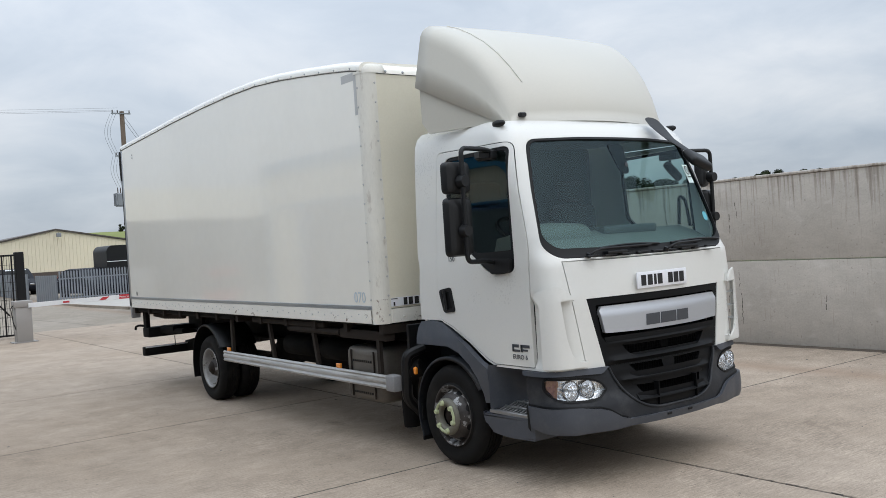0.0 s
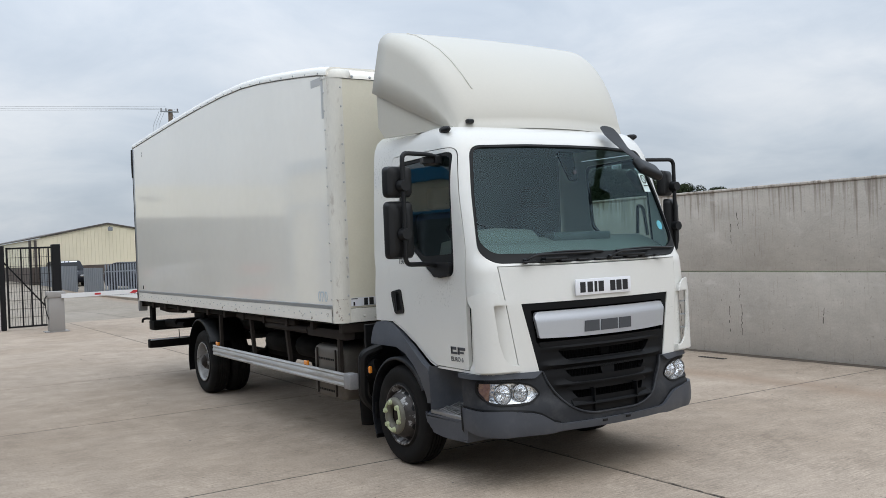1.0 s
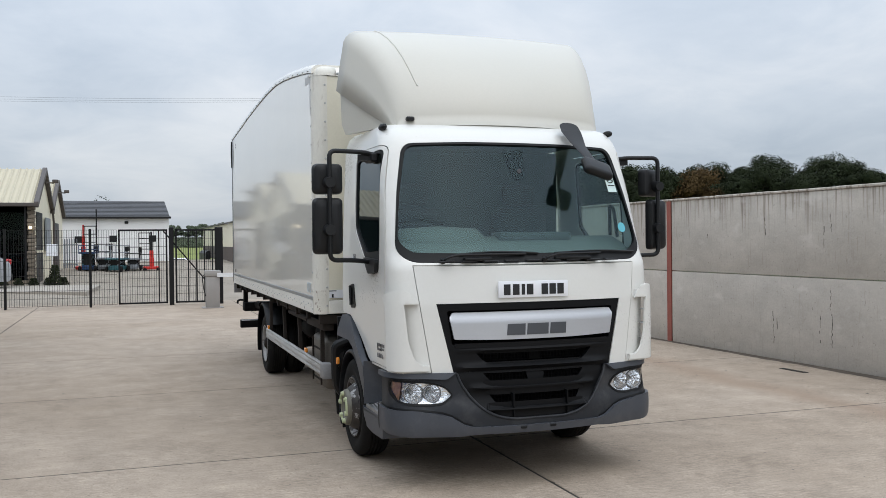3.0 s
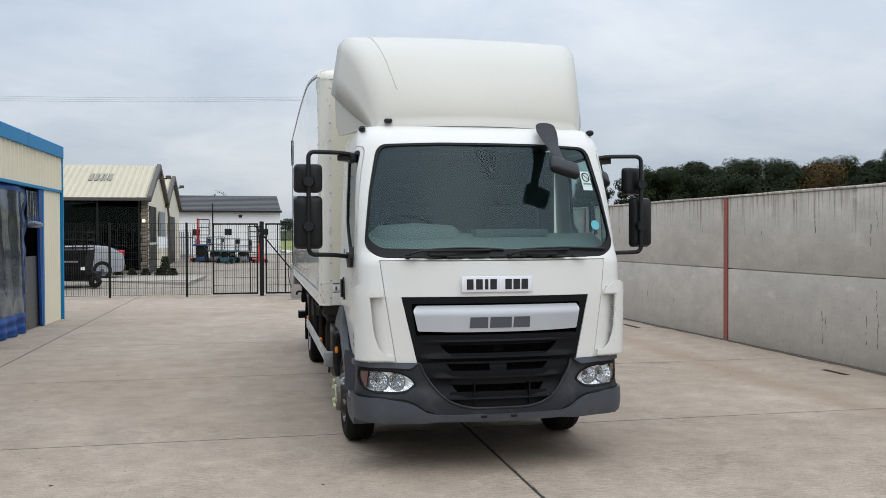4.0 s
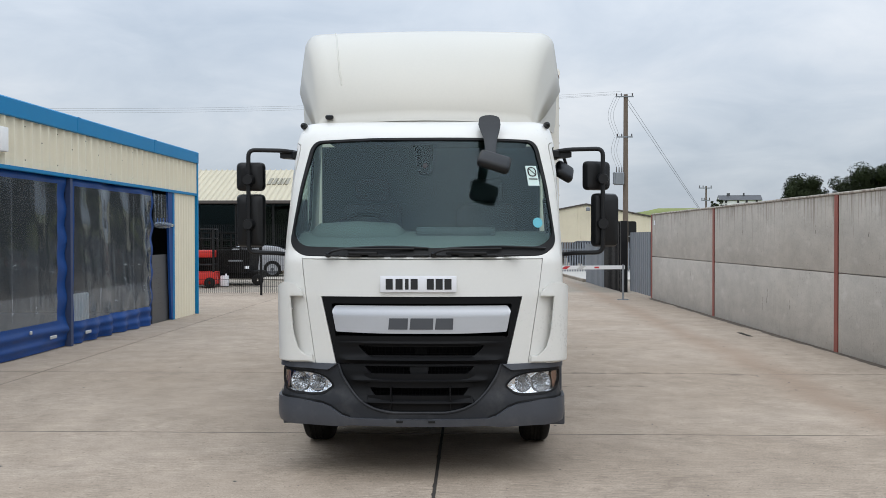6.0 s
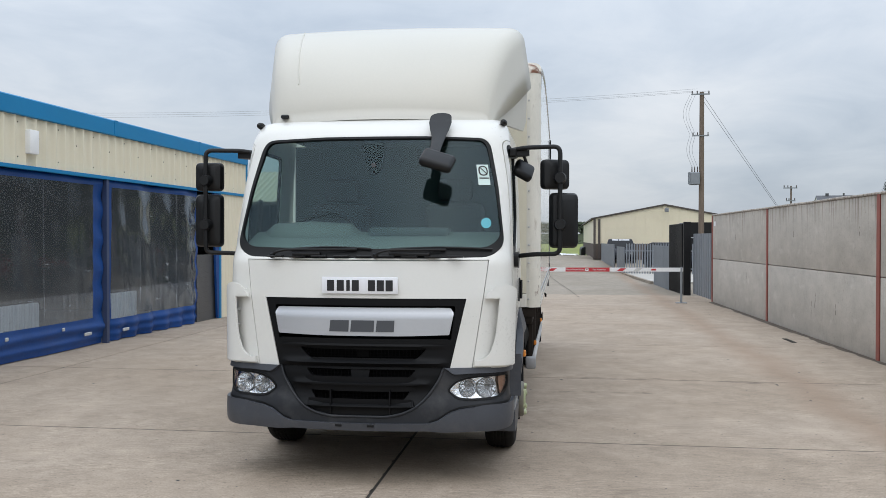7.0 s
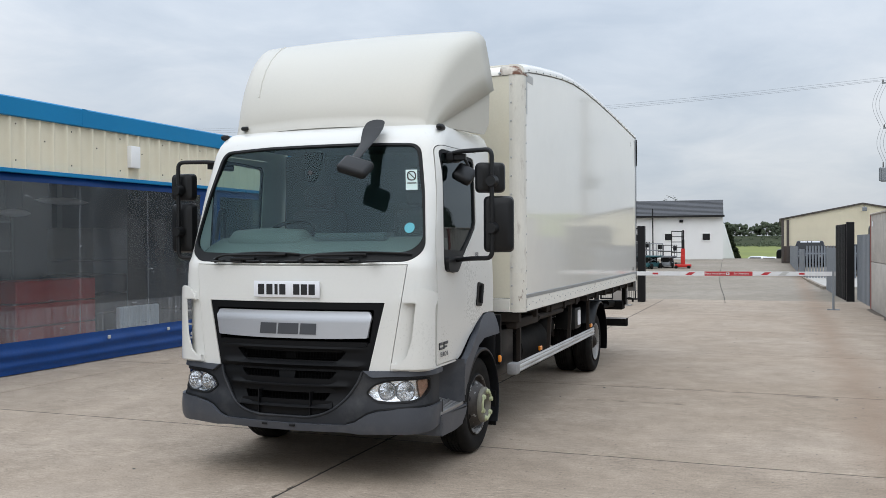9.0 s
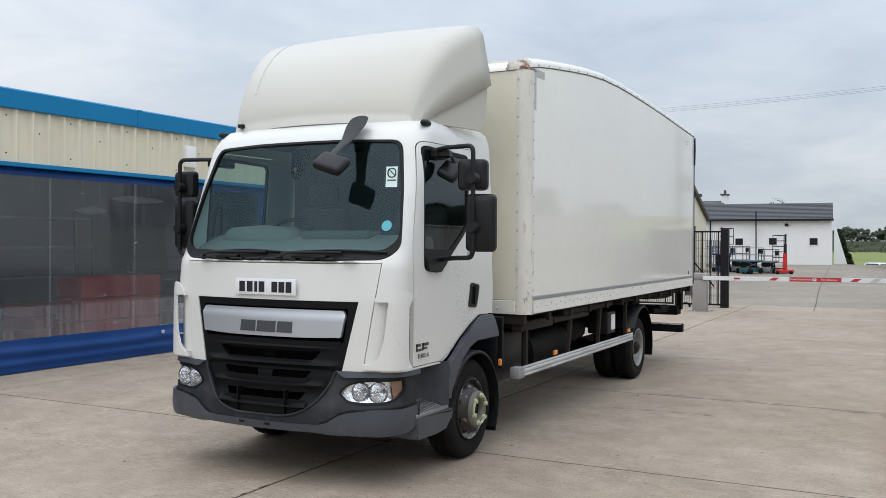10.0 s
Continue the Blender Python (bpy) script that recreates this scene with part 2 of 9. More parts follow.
G_LENS = glass("clear_lamp_lens", (0.93, 0.94, 0.95), 1.45)
G_MIRROR = shade("mirror_glass", (0.9, 0.9, 0.9), 0.02, metal=1.0, vary=0.0)


# ---- geometry helpers ----
def part(name, bm, material, parent=None, label="", smooth=35):
    me = bpy.data.meshes.new(name)
    if not any(ed.is_boundary for ed in bm.edges):
        bmesh.ops.recalc_face_normals(bm, faces=bm.faces[:])
    if smooth:
        lim = radians(smooth)
        for f in bm.faces:
            f.smooth = True
        for ed in bm.edges:
            ed.smooth = not (len(ed.link_faces) == 2 and ed.calc_face_angle(0) > lim)
    bm.to_mesh(me)
    bm.free()
    for m in material if isinstance(material, (list, tuple)) else [material]:
        me.materials.append(m)
    ob = new(name, me)
    if parent:
        ob.parent = parent
    if label:
        ob["label"] = label
    return ob


def empty(name, x=0, y=0, z=0, rz=0):
    ob = new(name)
    ob.matrix_basis = pose(x, y, z, 0, 0, rz)
    return ob


def group(name, parent, label=""):
    """A part that is made of pieces only."""
    ob = new(name)
    ob.parent = parent
    return tagged(ob, label)


def B():
    return bmesh.new()


def box(bm, x0, x1, y0, y1, z0, z1, bevel=0.0, seg=2):
    vs = [bm.verts.new((x, y, z)) for z in (z0, z1) for y in (y0, y1) for x in (x0, x1)]
    fs = [bm.faces.new([vs[i] for i in q]) for q in ((0, 2, 3, 1), (4, 5, 7, 6), (0, 1, 5, 4), (2, 6, 7, 3), (0, 4, 6, 2), (1, 3, 7, 5))]
    if bevel:
        bmesh.ops.bevel(bm, geom=list({ed for f in fs for ed in f.edges}), offset=bevel, segments=seg, affect="EDGES", profile=0.5)
    return bm


def ring(bm, pts):
    return [bm.verts.new(p) for p in pts]


def bridge(bm, a, b, closed=True):
    n = len(a)
    for i in range(n if closed else n - 1):
        j = (i + 1) % n
        bm.faces.new((a[i], a[j], b[j], b[i]))


def cyl(bm, p0, p1, r0, r1=None, seg=16, caps=True):
    p0, p1 = Vector(p0), Vector(p1)
    d = (p1 - p0).normalized()
    s = d.orthogonal().normalized()
    t = d.cross(s)
    rings = []
    for p, r in ((p0, r0), (p1, r0 if r1 is None else r1)):
        rings.append(ring(bm, [p + (s * math.cos(2 * math.pi * k / seg) + t * math.sin(2 * math.pi * k / seg)) * r for k in range(seg)]))
    bridge(bm, *rings)
    if caps:
        bm.faces.new(rings[0]); bm.faces.new(rings[1][::-1])
    return bm


def rounded(pts, r=0.05, n=4):
    """A polyline with its inner corners rounded."""
    pts = [Vector(p) for p in pts]
    out = [pts[0]]
    for a, b, c in zip(pts, pts[1:], pts[2:]):
        ra = min(r, (a - b).length * 0.49, (c - b).length * 0.49)
        p, q = b + (a - b).normalized() * ra, b + (c - b).normalized() * ra
        out += [p.lerp(b, k / n).lerp(b.lerp(q, k / n), k / n) for k in range(n + 1)]
    return out + [pts[-1]]


def tube(bm, pts, r, seg=10, caps=True):
    pts = [Vector(p) for p in pts]
    rings, s = [], None
    for i, p in enumerate(pts):
        d = (pts[min(i + 1, len(pts) - 1)] - pts[max(i - 1, 0)]).normalized()
        s = d.orthogonal().normalized() if s is None else (s - d * s.dot(d)).normalized()
        t = d.cross(s)
        rings.append(ring(bm, [p + (s * math.cos(2 * math.pi * k / seg) + t * math.sin(2 * math.pi * k / seg)) * r for k in range(seg)]))
    for a, b in zip(rings, rings[1:]):
        bridge(bm, a, b)
    if caps:
        bm.faces.new(rings[0]); bm.faces.new(rings[-1][::-1])
    return bm


def lathe(bm, profile, centre, axis="x", seg=32, closed=False):
    """profile: (along, radius) pairs."""
    c = Vector(centre)
    rings = []
    for a, r in profile:
        pts = []
        for k in range(seg):
            u, v = r * math.cos(2 * math.pi * k / seg), r * math.sin(2 * math.pi * k / seg)
            pts.append(c + Vector({"x": (a, u, v), "y": (u, a, v), "z": (u, v, a)}[axis]))
        rings.append(ring(bm, pts))
    for a, b in zip(rings, rings[1:]):
        bridge(bm, a, b)
    if closed:
        bridge(bm, rings[-1], rings[0])
    return bm


def prism(bm, poly, axis, a, b):
    """A flat polygon pushed along an axis: for x poly is (y, z), for y (x, z), for z (x, y)."""
    def at(p, v):
        return {"x": (v, p[0], p[1]), "y": (p[0], v, p[1]), "z": (p[0], p[1], v)}[axis]
    r0, r1 = ring(bm, [at(p, a) for p in poly]), ring(bm, [at(p, b) for p in poly])
    bridge(bm, r0, r1)
    bm.faces.new(r0); bm.faces.new(r1[::-1])
    return bm


def inside(p, poly):
    x, y = p
    hit = False
    for (x0, y0), (x1, y1) in zip(poly, poly[1:] + poly[:1]):
        if (y0 > y) != (y1 > y) and x < (x1 - x0) * (y - y0) / (y1 - y0) + x0:
            hit = not hit
    return hit


def densify(poly, step):
    out = []
    for a, b in zip(poly, poly[1:] + poly[:1]):
        n = max(1, math.ceil(math.hypot(b[0] - a[0], b[1] - a[1]) / step))
        out += [(a[0] + (b[0] - a[0]) * k / n, a[1] + (b[1] - a[1]) * k / n) for k in range(n)]
    return out


def round_poly(poly, r, n=5):
    """A closed polygon with rounded corners; r: one radius, or one for each corner."""
    out = []
    m = len(poly)
    rs = r if isinstance(r, (list, tuple)) else [r] * m
    for i in range(m):
        a, b, c = Vector((*poly[i - 1], 0)), Vector((*poly[i], 0)), Vector((*poly[(i + 1) % m], 0))
        ra = min(rs[i], (a - b).length * 0.48, (c - b).length * 0.48)
        if ra < 1e-4:
            out.append((b.x, b.y))
            continue
        p, q = b + (a - b).normalized() * ra, b + (c - b).normalized() * ra
        for k in range(n + 1):
            v = p.lerp(b, k / n).lerp(b.lerp(q, k / n), k / n)
            out.append((v.x, v.y))
    return out


def skin(bm, S, outer, holes=(), step=0.05, thick=0.0, out=0.0, rim=True):
    """A patch of the surface S(u, v), cut to an outline with holes. thick: turned back by that much; out: pushed out along the normal."""
    from mathutils.geometry import delaunay_2d_cdt
    outer = densify(list(outer), step)
    holes = [densify(list(h), step) for h in holes]
    pts, edges = [], []
    for loop in [outer, *holes]:
        k = len(pts)
        pts += loop
        edges += [(k + i, k + (i + 1) % len(loop)) for i in range(len(loop))]
    us, vs = [p[0] for p in outer], [p[1] for p in outer]
    nu, nv = int((max(us) - min(us)) / step), int((max(vs) - min(vs)) / step)
    for i in range(1, nu + 1):
        for j in range(1, nv + 1):
            p = (min(us) + (i - 0.5 * (j % 2)) * step, min(vs) + j * step)
            if inside(p, outer) and not any(inside(p, h) for h in holes) and min(min((p[0] - q[0]) ** 2 + (p[1] - q[1]) ** 2 for q in loop) for loop in [outer, *holes]) > (0.45 * step) ** 2:
                pts.append(p)
    vo, _, fo, *_ = delaunay_2d_cdt([Vector(p) for p in pts], edges, [], 0, 1e-6)

    def place(p, off):
        c = Vector(S(*p))
        if off:
            h = 0.004
            n = (Vector(S(p[0] + h, p[1])) - Vector(S(p[0] - h, p[1]))).cross(Vector(S(p[0], p[1] + h)) - Vector(S(p[0], p[1] - h)))
            n.normalize()
            c = c + n * off
        return c

    tris = []
    for f in fo:
        if len(f) == 3 and abs((vo[f[1]] - vo[f[0]]).cross(vo[f[2]] - vo[f[0]])) < 1e-6:
            continue
        c = sum((vo[i] for i in f), Vector((0, 0))) / len(f)
        if inside(c, outer) and not any(inside(c, h) for h in holes):
            tris.append(f)
    top = {i: bm.verts.new(place(vo[i], out)) for f in tris for i in f}
    for f in tris:
        bm.faces.new([top[i] for i in f])
    if thick:
        low = {i: bm.verts.new(place(vo[i], out - thick)) for i in top}
        seen = {}
        for f in tris:
            bm.faces.new([low[i] for i in reversed(f)])
            for a, b in zip(f, f[1:] + f[:1]):
                seen[frozenset((a, b))] = seen.get(frozenset((a, b)), []) + [(a, b)]
        for e2 in seen.values():
            if len(e2) == 1:
                a, b = e2[0]
                bm.faces.new((top[b], top[a], low[a], low[b]))
    return bm


def smooth(a, b, v):
    k = max(0.0, min(1.0, (v - a) / (b - a)))
    return k * k * (3 - 2 * k)


def lerp_table(table, z, k):
    """Smooth value k of a table of rows (z, ...) at z."""
    if z <= table[0][0]:
        return table[0][k]
    for a, b in zip(table, table[1:]):
        if z <= b[0]:
            s = (z - a[0]) / (b[0] - a[0])
            return a[k] + (b[k] - a[k]) * s
    return table[-1][k]


def letters(body, size, material, parent, m, name="lettering", depth=0.001):
    """Built-in font text as a mesh, upright in its own xz plane before m."""
    cu = bpy.data.curves.new(name, "FONT")
    cu.body, cu.size, cu.extrude, cu.align_x = body, size, depth, "CENTER"
    tmp = new(name, cu)
    dg = bpy.context.evaluated_depsgraph_get()
    me = bpy.data.meshes.new_from_object(tmp.evaluated_get(dg))
    bpy.data.objects.remove(tmp)
    me.materials.clear(); me.materials.append(material)
    ob = new(name, me)
    ob.parent = parent
    ob.matrix_basis = m
    return ob

# ---- the truck: faces -y, centre line x = 0, front plate at y = 0 ----
truck = tagged(empty("box_truck"), "white box lorry with cream box body and grey bumper", "truck")

CAB = [(0.50, -0.03, 0.972, 0.12), (0.78, -0.02, 0.975, 0.12), (1.25, -0.005, 0.987, 0.12), (1.50, 0.020, 0.987, 0.12), (1.56, 0.055, 0.982, 0.12),
       (2.00, 0.212, 0.967, 0.12), (2.35, 0.338, 0.950, 0.14), (2.43, 0.385, 0.940, 0.16), (2.49, 0.450, 0.915, 0.18), (2.53, 0.55, 0.87, 0.2), (2.55, 0.68, 0.80, 0.2)]
A0, C0, CAB_REAR = 0.88, 0.19, 1.58


def cab_row(z):
    f, w, r = (lerp_table(CAB, z, k) for k in (1, 2, 3))
    return f, w, r, 0.11 * ((w - r) / 0.88) ** 2


def cab_skin(u, z):
    f, w, r, bow = cab_row(z)
    s, a = (1 if u >= 0 else -1), abs(u)
    if a <= A0:
        x = (w - r) * a / A0
        return (s * x, f + 0.11 * (x / 0.88) ** 2, z)
    if a <= A0 + C0:
        th = (a - A0) / C0 * math.pi / 2
        return (s * (w - r + r * math.sin(th)), f + bow + r * (1 - math.cos(th)), z)
    return (s * w, f + bow + r + a - A0 - C0, z)


def us(y, z):
    f, w, r, bow = cab_row(z)
    return A0 + C0 + y - (f + bow + r)


def side_poly(pts, s, step=0.05):
    """An outline on the cab's side, given as y and z."""
    return [(s * us(y, z), z) for y, z in densify(pts, step)]


def inset(poly, d):
    """A closed outline moved inwards by d."""
    area = sum(a[0] * b[1] - b[0] * a[1] for a, b in zip(poly, poly[1:] + poly[:1]))
    sg = 1 if area > 0 else -1
    out = []
    n = len(poly)
    for i in range(n):
        a, b, c = Vector(poly[i - 1]), Vector(poly[i]), Vector(poly[(i + 1) % n])
        d1, d2 = (b - a).normalized(), (c - b).normalized()
        n1, n2 = Vector((-d1.y, d1.x)) * sg, Vector((-d2.y, d2.x)) * sg
        m = (n1 + n2)
        m = m.normalized() / max(0.5, m.normalized().dot(n1))
        out.append((b.x + m.x * d, b.y + m.y * d))
    return out


SCREEN = round_poly([(-0.885, 2.355), (-0.4, 2.368), (0.4, 2.368), (0.885, 2.355), (0.965, 1.60), (0.86, 1.522), (0.4, 1.512), (-0.4, 1.512), (-0.86, 1.522), (-0.965, 1.60)],
                    [0.08, 0, 0, 0.08, 0.09, 0.06, 0, 0, 0.06, 0.09])
DOOR = round_poly([(0.455, 2.345), (1.285, 2.353), (1.345, 1.20), (1.315, 1.095), (1.17, 1.045), (0.99, 0.955), (0.80, 0.835), (0.70, 0.80), (0.29, 0.80), (0.275, 1.62)],
                  [0.06, 0.06, 0.03, 0.03, 0, 0, 0.05, 0, 0.02, 0.1])
DWIN = round_poly([(0.475, 2.315), (1.19, 2.30), (1.165, 1.77), (1.05, 1.68), (0.72, 1.455), (0.62, 1.43), (0.42, 1.45)], [0.05, 0.07, 0.05, 0.03, 0.05, 0.03, 0.06])
LOW_EDGE = [(1.58, 1.09), (1.32, 1.09), (1.17, 1.03), (0.99, 0.94), (0.80, 0.82), (0.70, 0.785), (0.30, 0.785)]

body = B()
right_low = [(us(y, z), z) for y, z in LOW_EDGE]
outer = [(-0.756, 0.785), (-0.852, 1.505), (0.852, 1.505), (0.756, 0.785), (0.9, 0.785)]
outer += [p for p in reversed(right_low)] + [(us(1.58, z), z) for z in (1.3, 1.6, 2.0, 2.35, 2.43, 2.49, 2.53, 2.55)]
outer += [(u, 2.55) for u in (1.2, 0.9, 0.5, 0.0, -0.5, -0.9, -1.2)]
outer += [(-us(1.58, z), z) for z in (2.55, 2.53, 2.49, 2.43, 2.35, 2.0, 1.6, 1.3)] + [(-u, z) for u, z in right_low] + [(-0.9, 0.785)]
def hollowed(u, z):
    """The cab corner, drawn in behind the air vanes."""
    x, y, zz = cab_skin(u, z)
    a = abs(u)
    k = smooth(0.85, 0.93, a) * smooth(1.21, 1.12, a) * smooth(0.80, 0.86, z) * smooth(1.29, 1.22, z)
    th = min(1.0, max(0.0, (a - A0) / C0)) * math.pi / 2
    return (x - math.copysign(0.034 * k * math.sin(th), u), y + 0.034 * k * math.cos(th), zz)


skin(body, hollowed, outer, [SCREEN, side_poly(DOOR, 1), side_poly(DOOR, -1)], step=0.045, thick=0.012)
cab = part("cab_body", body, M_WHITE, truck, "white painted steel cab shell")

bm = B()
prism(bm, [(-0.86, 1.56), (0.86, 1.56), (0.935, 1.575), (0.935, 1.60), (-0.935, 1.60), (-0.935, 1.575)], "z", 1.06, 2.36)
part("cab_rear_wall", bm, M_WHITE, truck)
bm = B()
roof_ring = []
for z, k in ((2.548, 1.0), (2.562, 0.93), (2.565, 0.5)):
    pts = []
    for i in range(21):
        u = -1 + 2 * i / 20
        x, y, _ = cab_skin(u * (A0 + C0), 2.55)
        pts.append((x * k, 1.1 + (y - 1.1) * k, z))
    pts += [(0.8 * k, 1.1 + 0.48 * k, z), (-0.8 * k, 1.1 + 0.48 * k, z)]
    roof_ring.append(ring(bm, pts))
bridge(bm, roof_ring[0], roof_ring[1]); bridge(bm, roof_ring[1], roof_ring[2]); bm.faces.new(roof_ring[2])
part("cab_roof", bm, M_WHITE, truck)

# hood panel round the grille
bm = B()
skin(bm, cab_skin, [(-0.751, 0.782), (-0.846, 1.499), (-0.4, 1.494), (0.4, 1.494), (0.846, 1.499), (0.751, 0.782), (0.605, 0.782), (0.704, 1.245), (-0.704, 1.245), (-0.605, 0.782)], step=0.045, thick=0.02, out=0.002)
part("front_panel", bm, M_WHITE, truck, "white front flap round the grille")

# windscreen, its seal and cowl
inner = round_poly([(-0.858, 2.338), (-0.4, 2.35), (0.4, 2.35), (0.858, 2.338), (0.942, 1.665), (0.85, 1.588), (0.4, 1.576), (-0.4, 1.576), (-0.85, 1.588), (-0.942, 1.665)],
                   [0.07, 0, 0, 0.07, 0.08, 0.05, 0, 0, 0.05, 0.08])
bm = B()
skin(bm, cab_skin, inset(SCREEN, 0.003), [inner], step=0.04, thick=0.025, out=0.003)
screen = part("windscreen", skin(B(), cab_skin, inset(SCREEN, 0.02), step=0.08, out=-0.012), G_SCREEN, truck, "tinted windscreen glass")
screen.visible_shadow = False
part("screen_seal", bm, M_SEAL, screen, "black rubber surround")
for k in range(9):
    bm = B()
    x = -0.62 + k * 0.155
    box(bm, x - 0.055, x + 0.055, 0.012 + 0.05 * x * x, 0.05 + 0.05 * x * x, 1.519, 1.532, 0.004, 1)
    part("cowl_louvre", bm, M_BLACK, screen)
for x0, x1 in ((-0.50, -0.30), (0.17, 0.45)):
    bm = B()
    box(bm, x0, x1, 0.02, 0.075, 1.53, 1.552, 0.008)
    part("wiper_cowl", bm, M_BLACK, screen)


def wiper(x0, x1):
    w = B()
    y0 = cab_skin(x0, 1.53)[1] - 0.03
    tube(w, rounded([(x0 - 0.045, y0, 1.53), (x0 - 0.02, y0 - 0.02, 1.552), (x0 + 0.05, y0 - 0.02, 1.570), (x1, cab_skin(x1, 1.58)[1] - 0.028, 1.572)], 0.04), 0.0085, 8)
    cyl(w, (x0 - 0.045, y0 + 0.012, 1.520), (x0 - 0.045, y0, 1.545), 0.020, 0.016, 12)
    part("wiper", w, M_BLACK, screen)


wiper(-0.60, -0.05)
wiper(0.13, 0.55)
for x0, x1, h in ((-0.52, 0.05, 1.574), (0.18, 0.86, 1.574)):
    bm = B()
    n = 10
    pts = [(x0 + (x1 - x0) * k / n, cab_skin(x0 + (x1 - x0) * k / n, h)[1] - 0.014, h + 0.012 * math.sin(k / n * 3.1)) for k in range(n + 1)]
    tube(bm, pts, 0.008, 6)
    part("wiper_blade", bm, M_BLACK, screen)
# stickers and sensor on the glass
bm = B()
skin(bm, cab_skin, [(0.775, 2.165), (0.86, 2.165), (0.868, 2.02), (0.783, 2.02)], step=0.05, out=-0.006)
part("sticker", bm, M_STICKER, screen, "white and pale green notice sticker")
bm = B()
skin(bm, cab_skin, round_poly([(0.785, 2.155), (0.852, 2.155), (0.857, 2.085), (0.79, 2.085)], 0.034), [round_poly([(0.796, 2.147), (0.843, 2.147), (0.848, 2.093), (0.80, 2.093)], 0.026)], step=0.03, out=-0.003)
skin(bm, cab_skin, [(0.795, 2.143), (0.80, 2.147), (0.853, 2.098), (0.848, 2.093)], step=0.03, out=-0.003)
skin(bm, cab_skin, [(0.792, 2.072), (0.858, 2.072), (0.859, 2.064), (0.792, 2.064)], step=0.03, out=-0.003)
part("sticker_mark", bm, M_INK, screen)
bm = B()
skin(bm, cab_skin, [(0.835 + 0.036 * math.cos(k * 0.3307), 1.755 + 0.036 * math.sin(k * 0.3307)) for k in range(19)], step=0.04, out=-0.006)
part("disc_sticker", bm, M_DISC, screen, "round blue sticker")
bm = B()
skin(bm, cab_skin, round_poly([(-0.09, 2.33), (0.09, 2.33), (0.06, 2.11), (-0.03, 2.11)], 0.03), step=0.05, thick=0.012, out=-0.035)
part("sensor_housing", bm, M_MESH, screen)
bm = B()
lathe(bm, [(-0.002, 0.016), (-0.004, 0.001)], (0.015, cab_skin(0.0, 2.16)[1] + 0.008, 2.16), "y", 12)
part("sensor_eye", bm, M_BADGE, screen)

# doors with glass
for s in (1, -1):
    sk = part("door", skin(B(), cab_skin, side_poly(inset(DOOR, 0.006), s), [side_poly(DWIN, s)], step=0.05, thick=0.03, out=0.003), M_WHITE, truck, "white cab door with dark side glass")
    g = part("side_window", skin(B(), cab_skin, side_poly(inset(DWIN, 0.004), s), step=0.1, out=-0.014), G_SIDE, sk, "dark side glass")
    g.visible_shadow = False
    bm = B()
    skin(bm, cab_skin, side_poly(inset(DWIN, 0.002), s), [side_poly(round_poly([(0.495, 2.29), (1.165, 2.275), (1.14, 1.785), (1.03, 1.70), (0.84, 1.585), (0.46, 1.60)], [0.04, 0.05, 0.04, 0.03, 0.03, 0.02]), s)], step=0.05, thick=0.02, out=-0.003)
    part("window_surround", bm, M_SEAL, sk)
    bm = B()
    skin(bm, cab_skin, side_poly(round_poly([(0.68, 1.47), (0.64, 1.435), (0.45, 1.45), (0.44, 1.54), (0.62, 1.545), (0.78, 1.55)], 0.03), s), step=0.05, thick=0.03, out=0.03)
    part("mirror_base", bm, M_BLACK, sk)
    bm = B()
    hp = round_poly([(1.12, 1.16), (1.26, 1.15), (1.31, 1.32), (1.16, 1.345)], 0.03)
    skin(bm, cab_skin, side_poly(hp, s, 0.03), [side_poly(inset(hp, 0.028), s, 0.03)], step=0.03, thick=0.02, out=0.012)
    hd = part("door_handle", bm, M_BLACK, sk, "black recessed door handle")
    bm = B()
    skin(bm, cab_skin, side_poly(inset(hp, 0.026), s, 0.03), step=0.04, out=0.0045)
    part("handle_recess", bm, M_SEAL, sk)
    bm = B()
    x = s * (cab_row(1.25)[1] + 0.018)
    tube(bm, [(x, 1.215, 1.175), (x, 1.225, 1.24), (x, 1.235, 1.32)], 0.012, 8)
    part("handle_grip", bm, M_BLACK, sk)
    # model figures behind the window, class mark low on the door
    letters("150", 0.055, M_BADGE, sk, pose(s * 0.994, 1.13, 1.535, 90, 0, 90 * s), "figures")
    letters("EURO 6", 0.045, M_BADGE, sk, pose(s * 0.985, 0.43, 0.855, 90, 0, 90 * s), "figures")
    bm = B()
    for a, b, c, d in ((0.505, 0.44, 0.955, 0.935), (0.505, 0.49, 0.955, 0.905), (0.42, 0.33, 0.955, 0.935), (0.415, 0.35, 0.925, 0.912), (0.42, 0.402, 0.955, 0.905), (0.505, 0.43, 0.92, 0.905)):
        if s > 0:
            a, b = 0.835 - b, 0.835 - a
        box(bm, s * 0.983 - 0.003, s * 0.983 + 0.003, b, a, d, c)
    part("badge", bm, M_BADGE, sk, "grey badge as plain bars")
    # corner air deflector with its slot
    bm = B()
    lip = round_poly([(0.766, 0.840), (0.800, 0.834), (0.853, 0.866), (0.885, 0.918), (0.902, 0.99), (0.910, 1.11), (0.917, 1.243), (0.824, 1.243)], [0.004, 0.02, 0.04, 0.05, 0.06, 0.1, 0.004, 0.003])
    dp = lip + round_poly([(0.828, 1.270), (0.885, 1.325), (0.94, 1.345), (us(0.24, 1.30), 1.30), (us(0.19, 1.22), 1.22), (us(0.19, 0.80), 0.80), (0.762, 0.797)], [0.005, 0.03, 0.03, 0.05, 0.02, 0.01, 0.005])
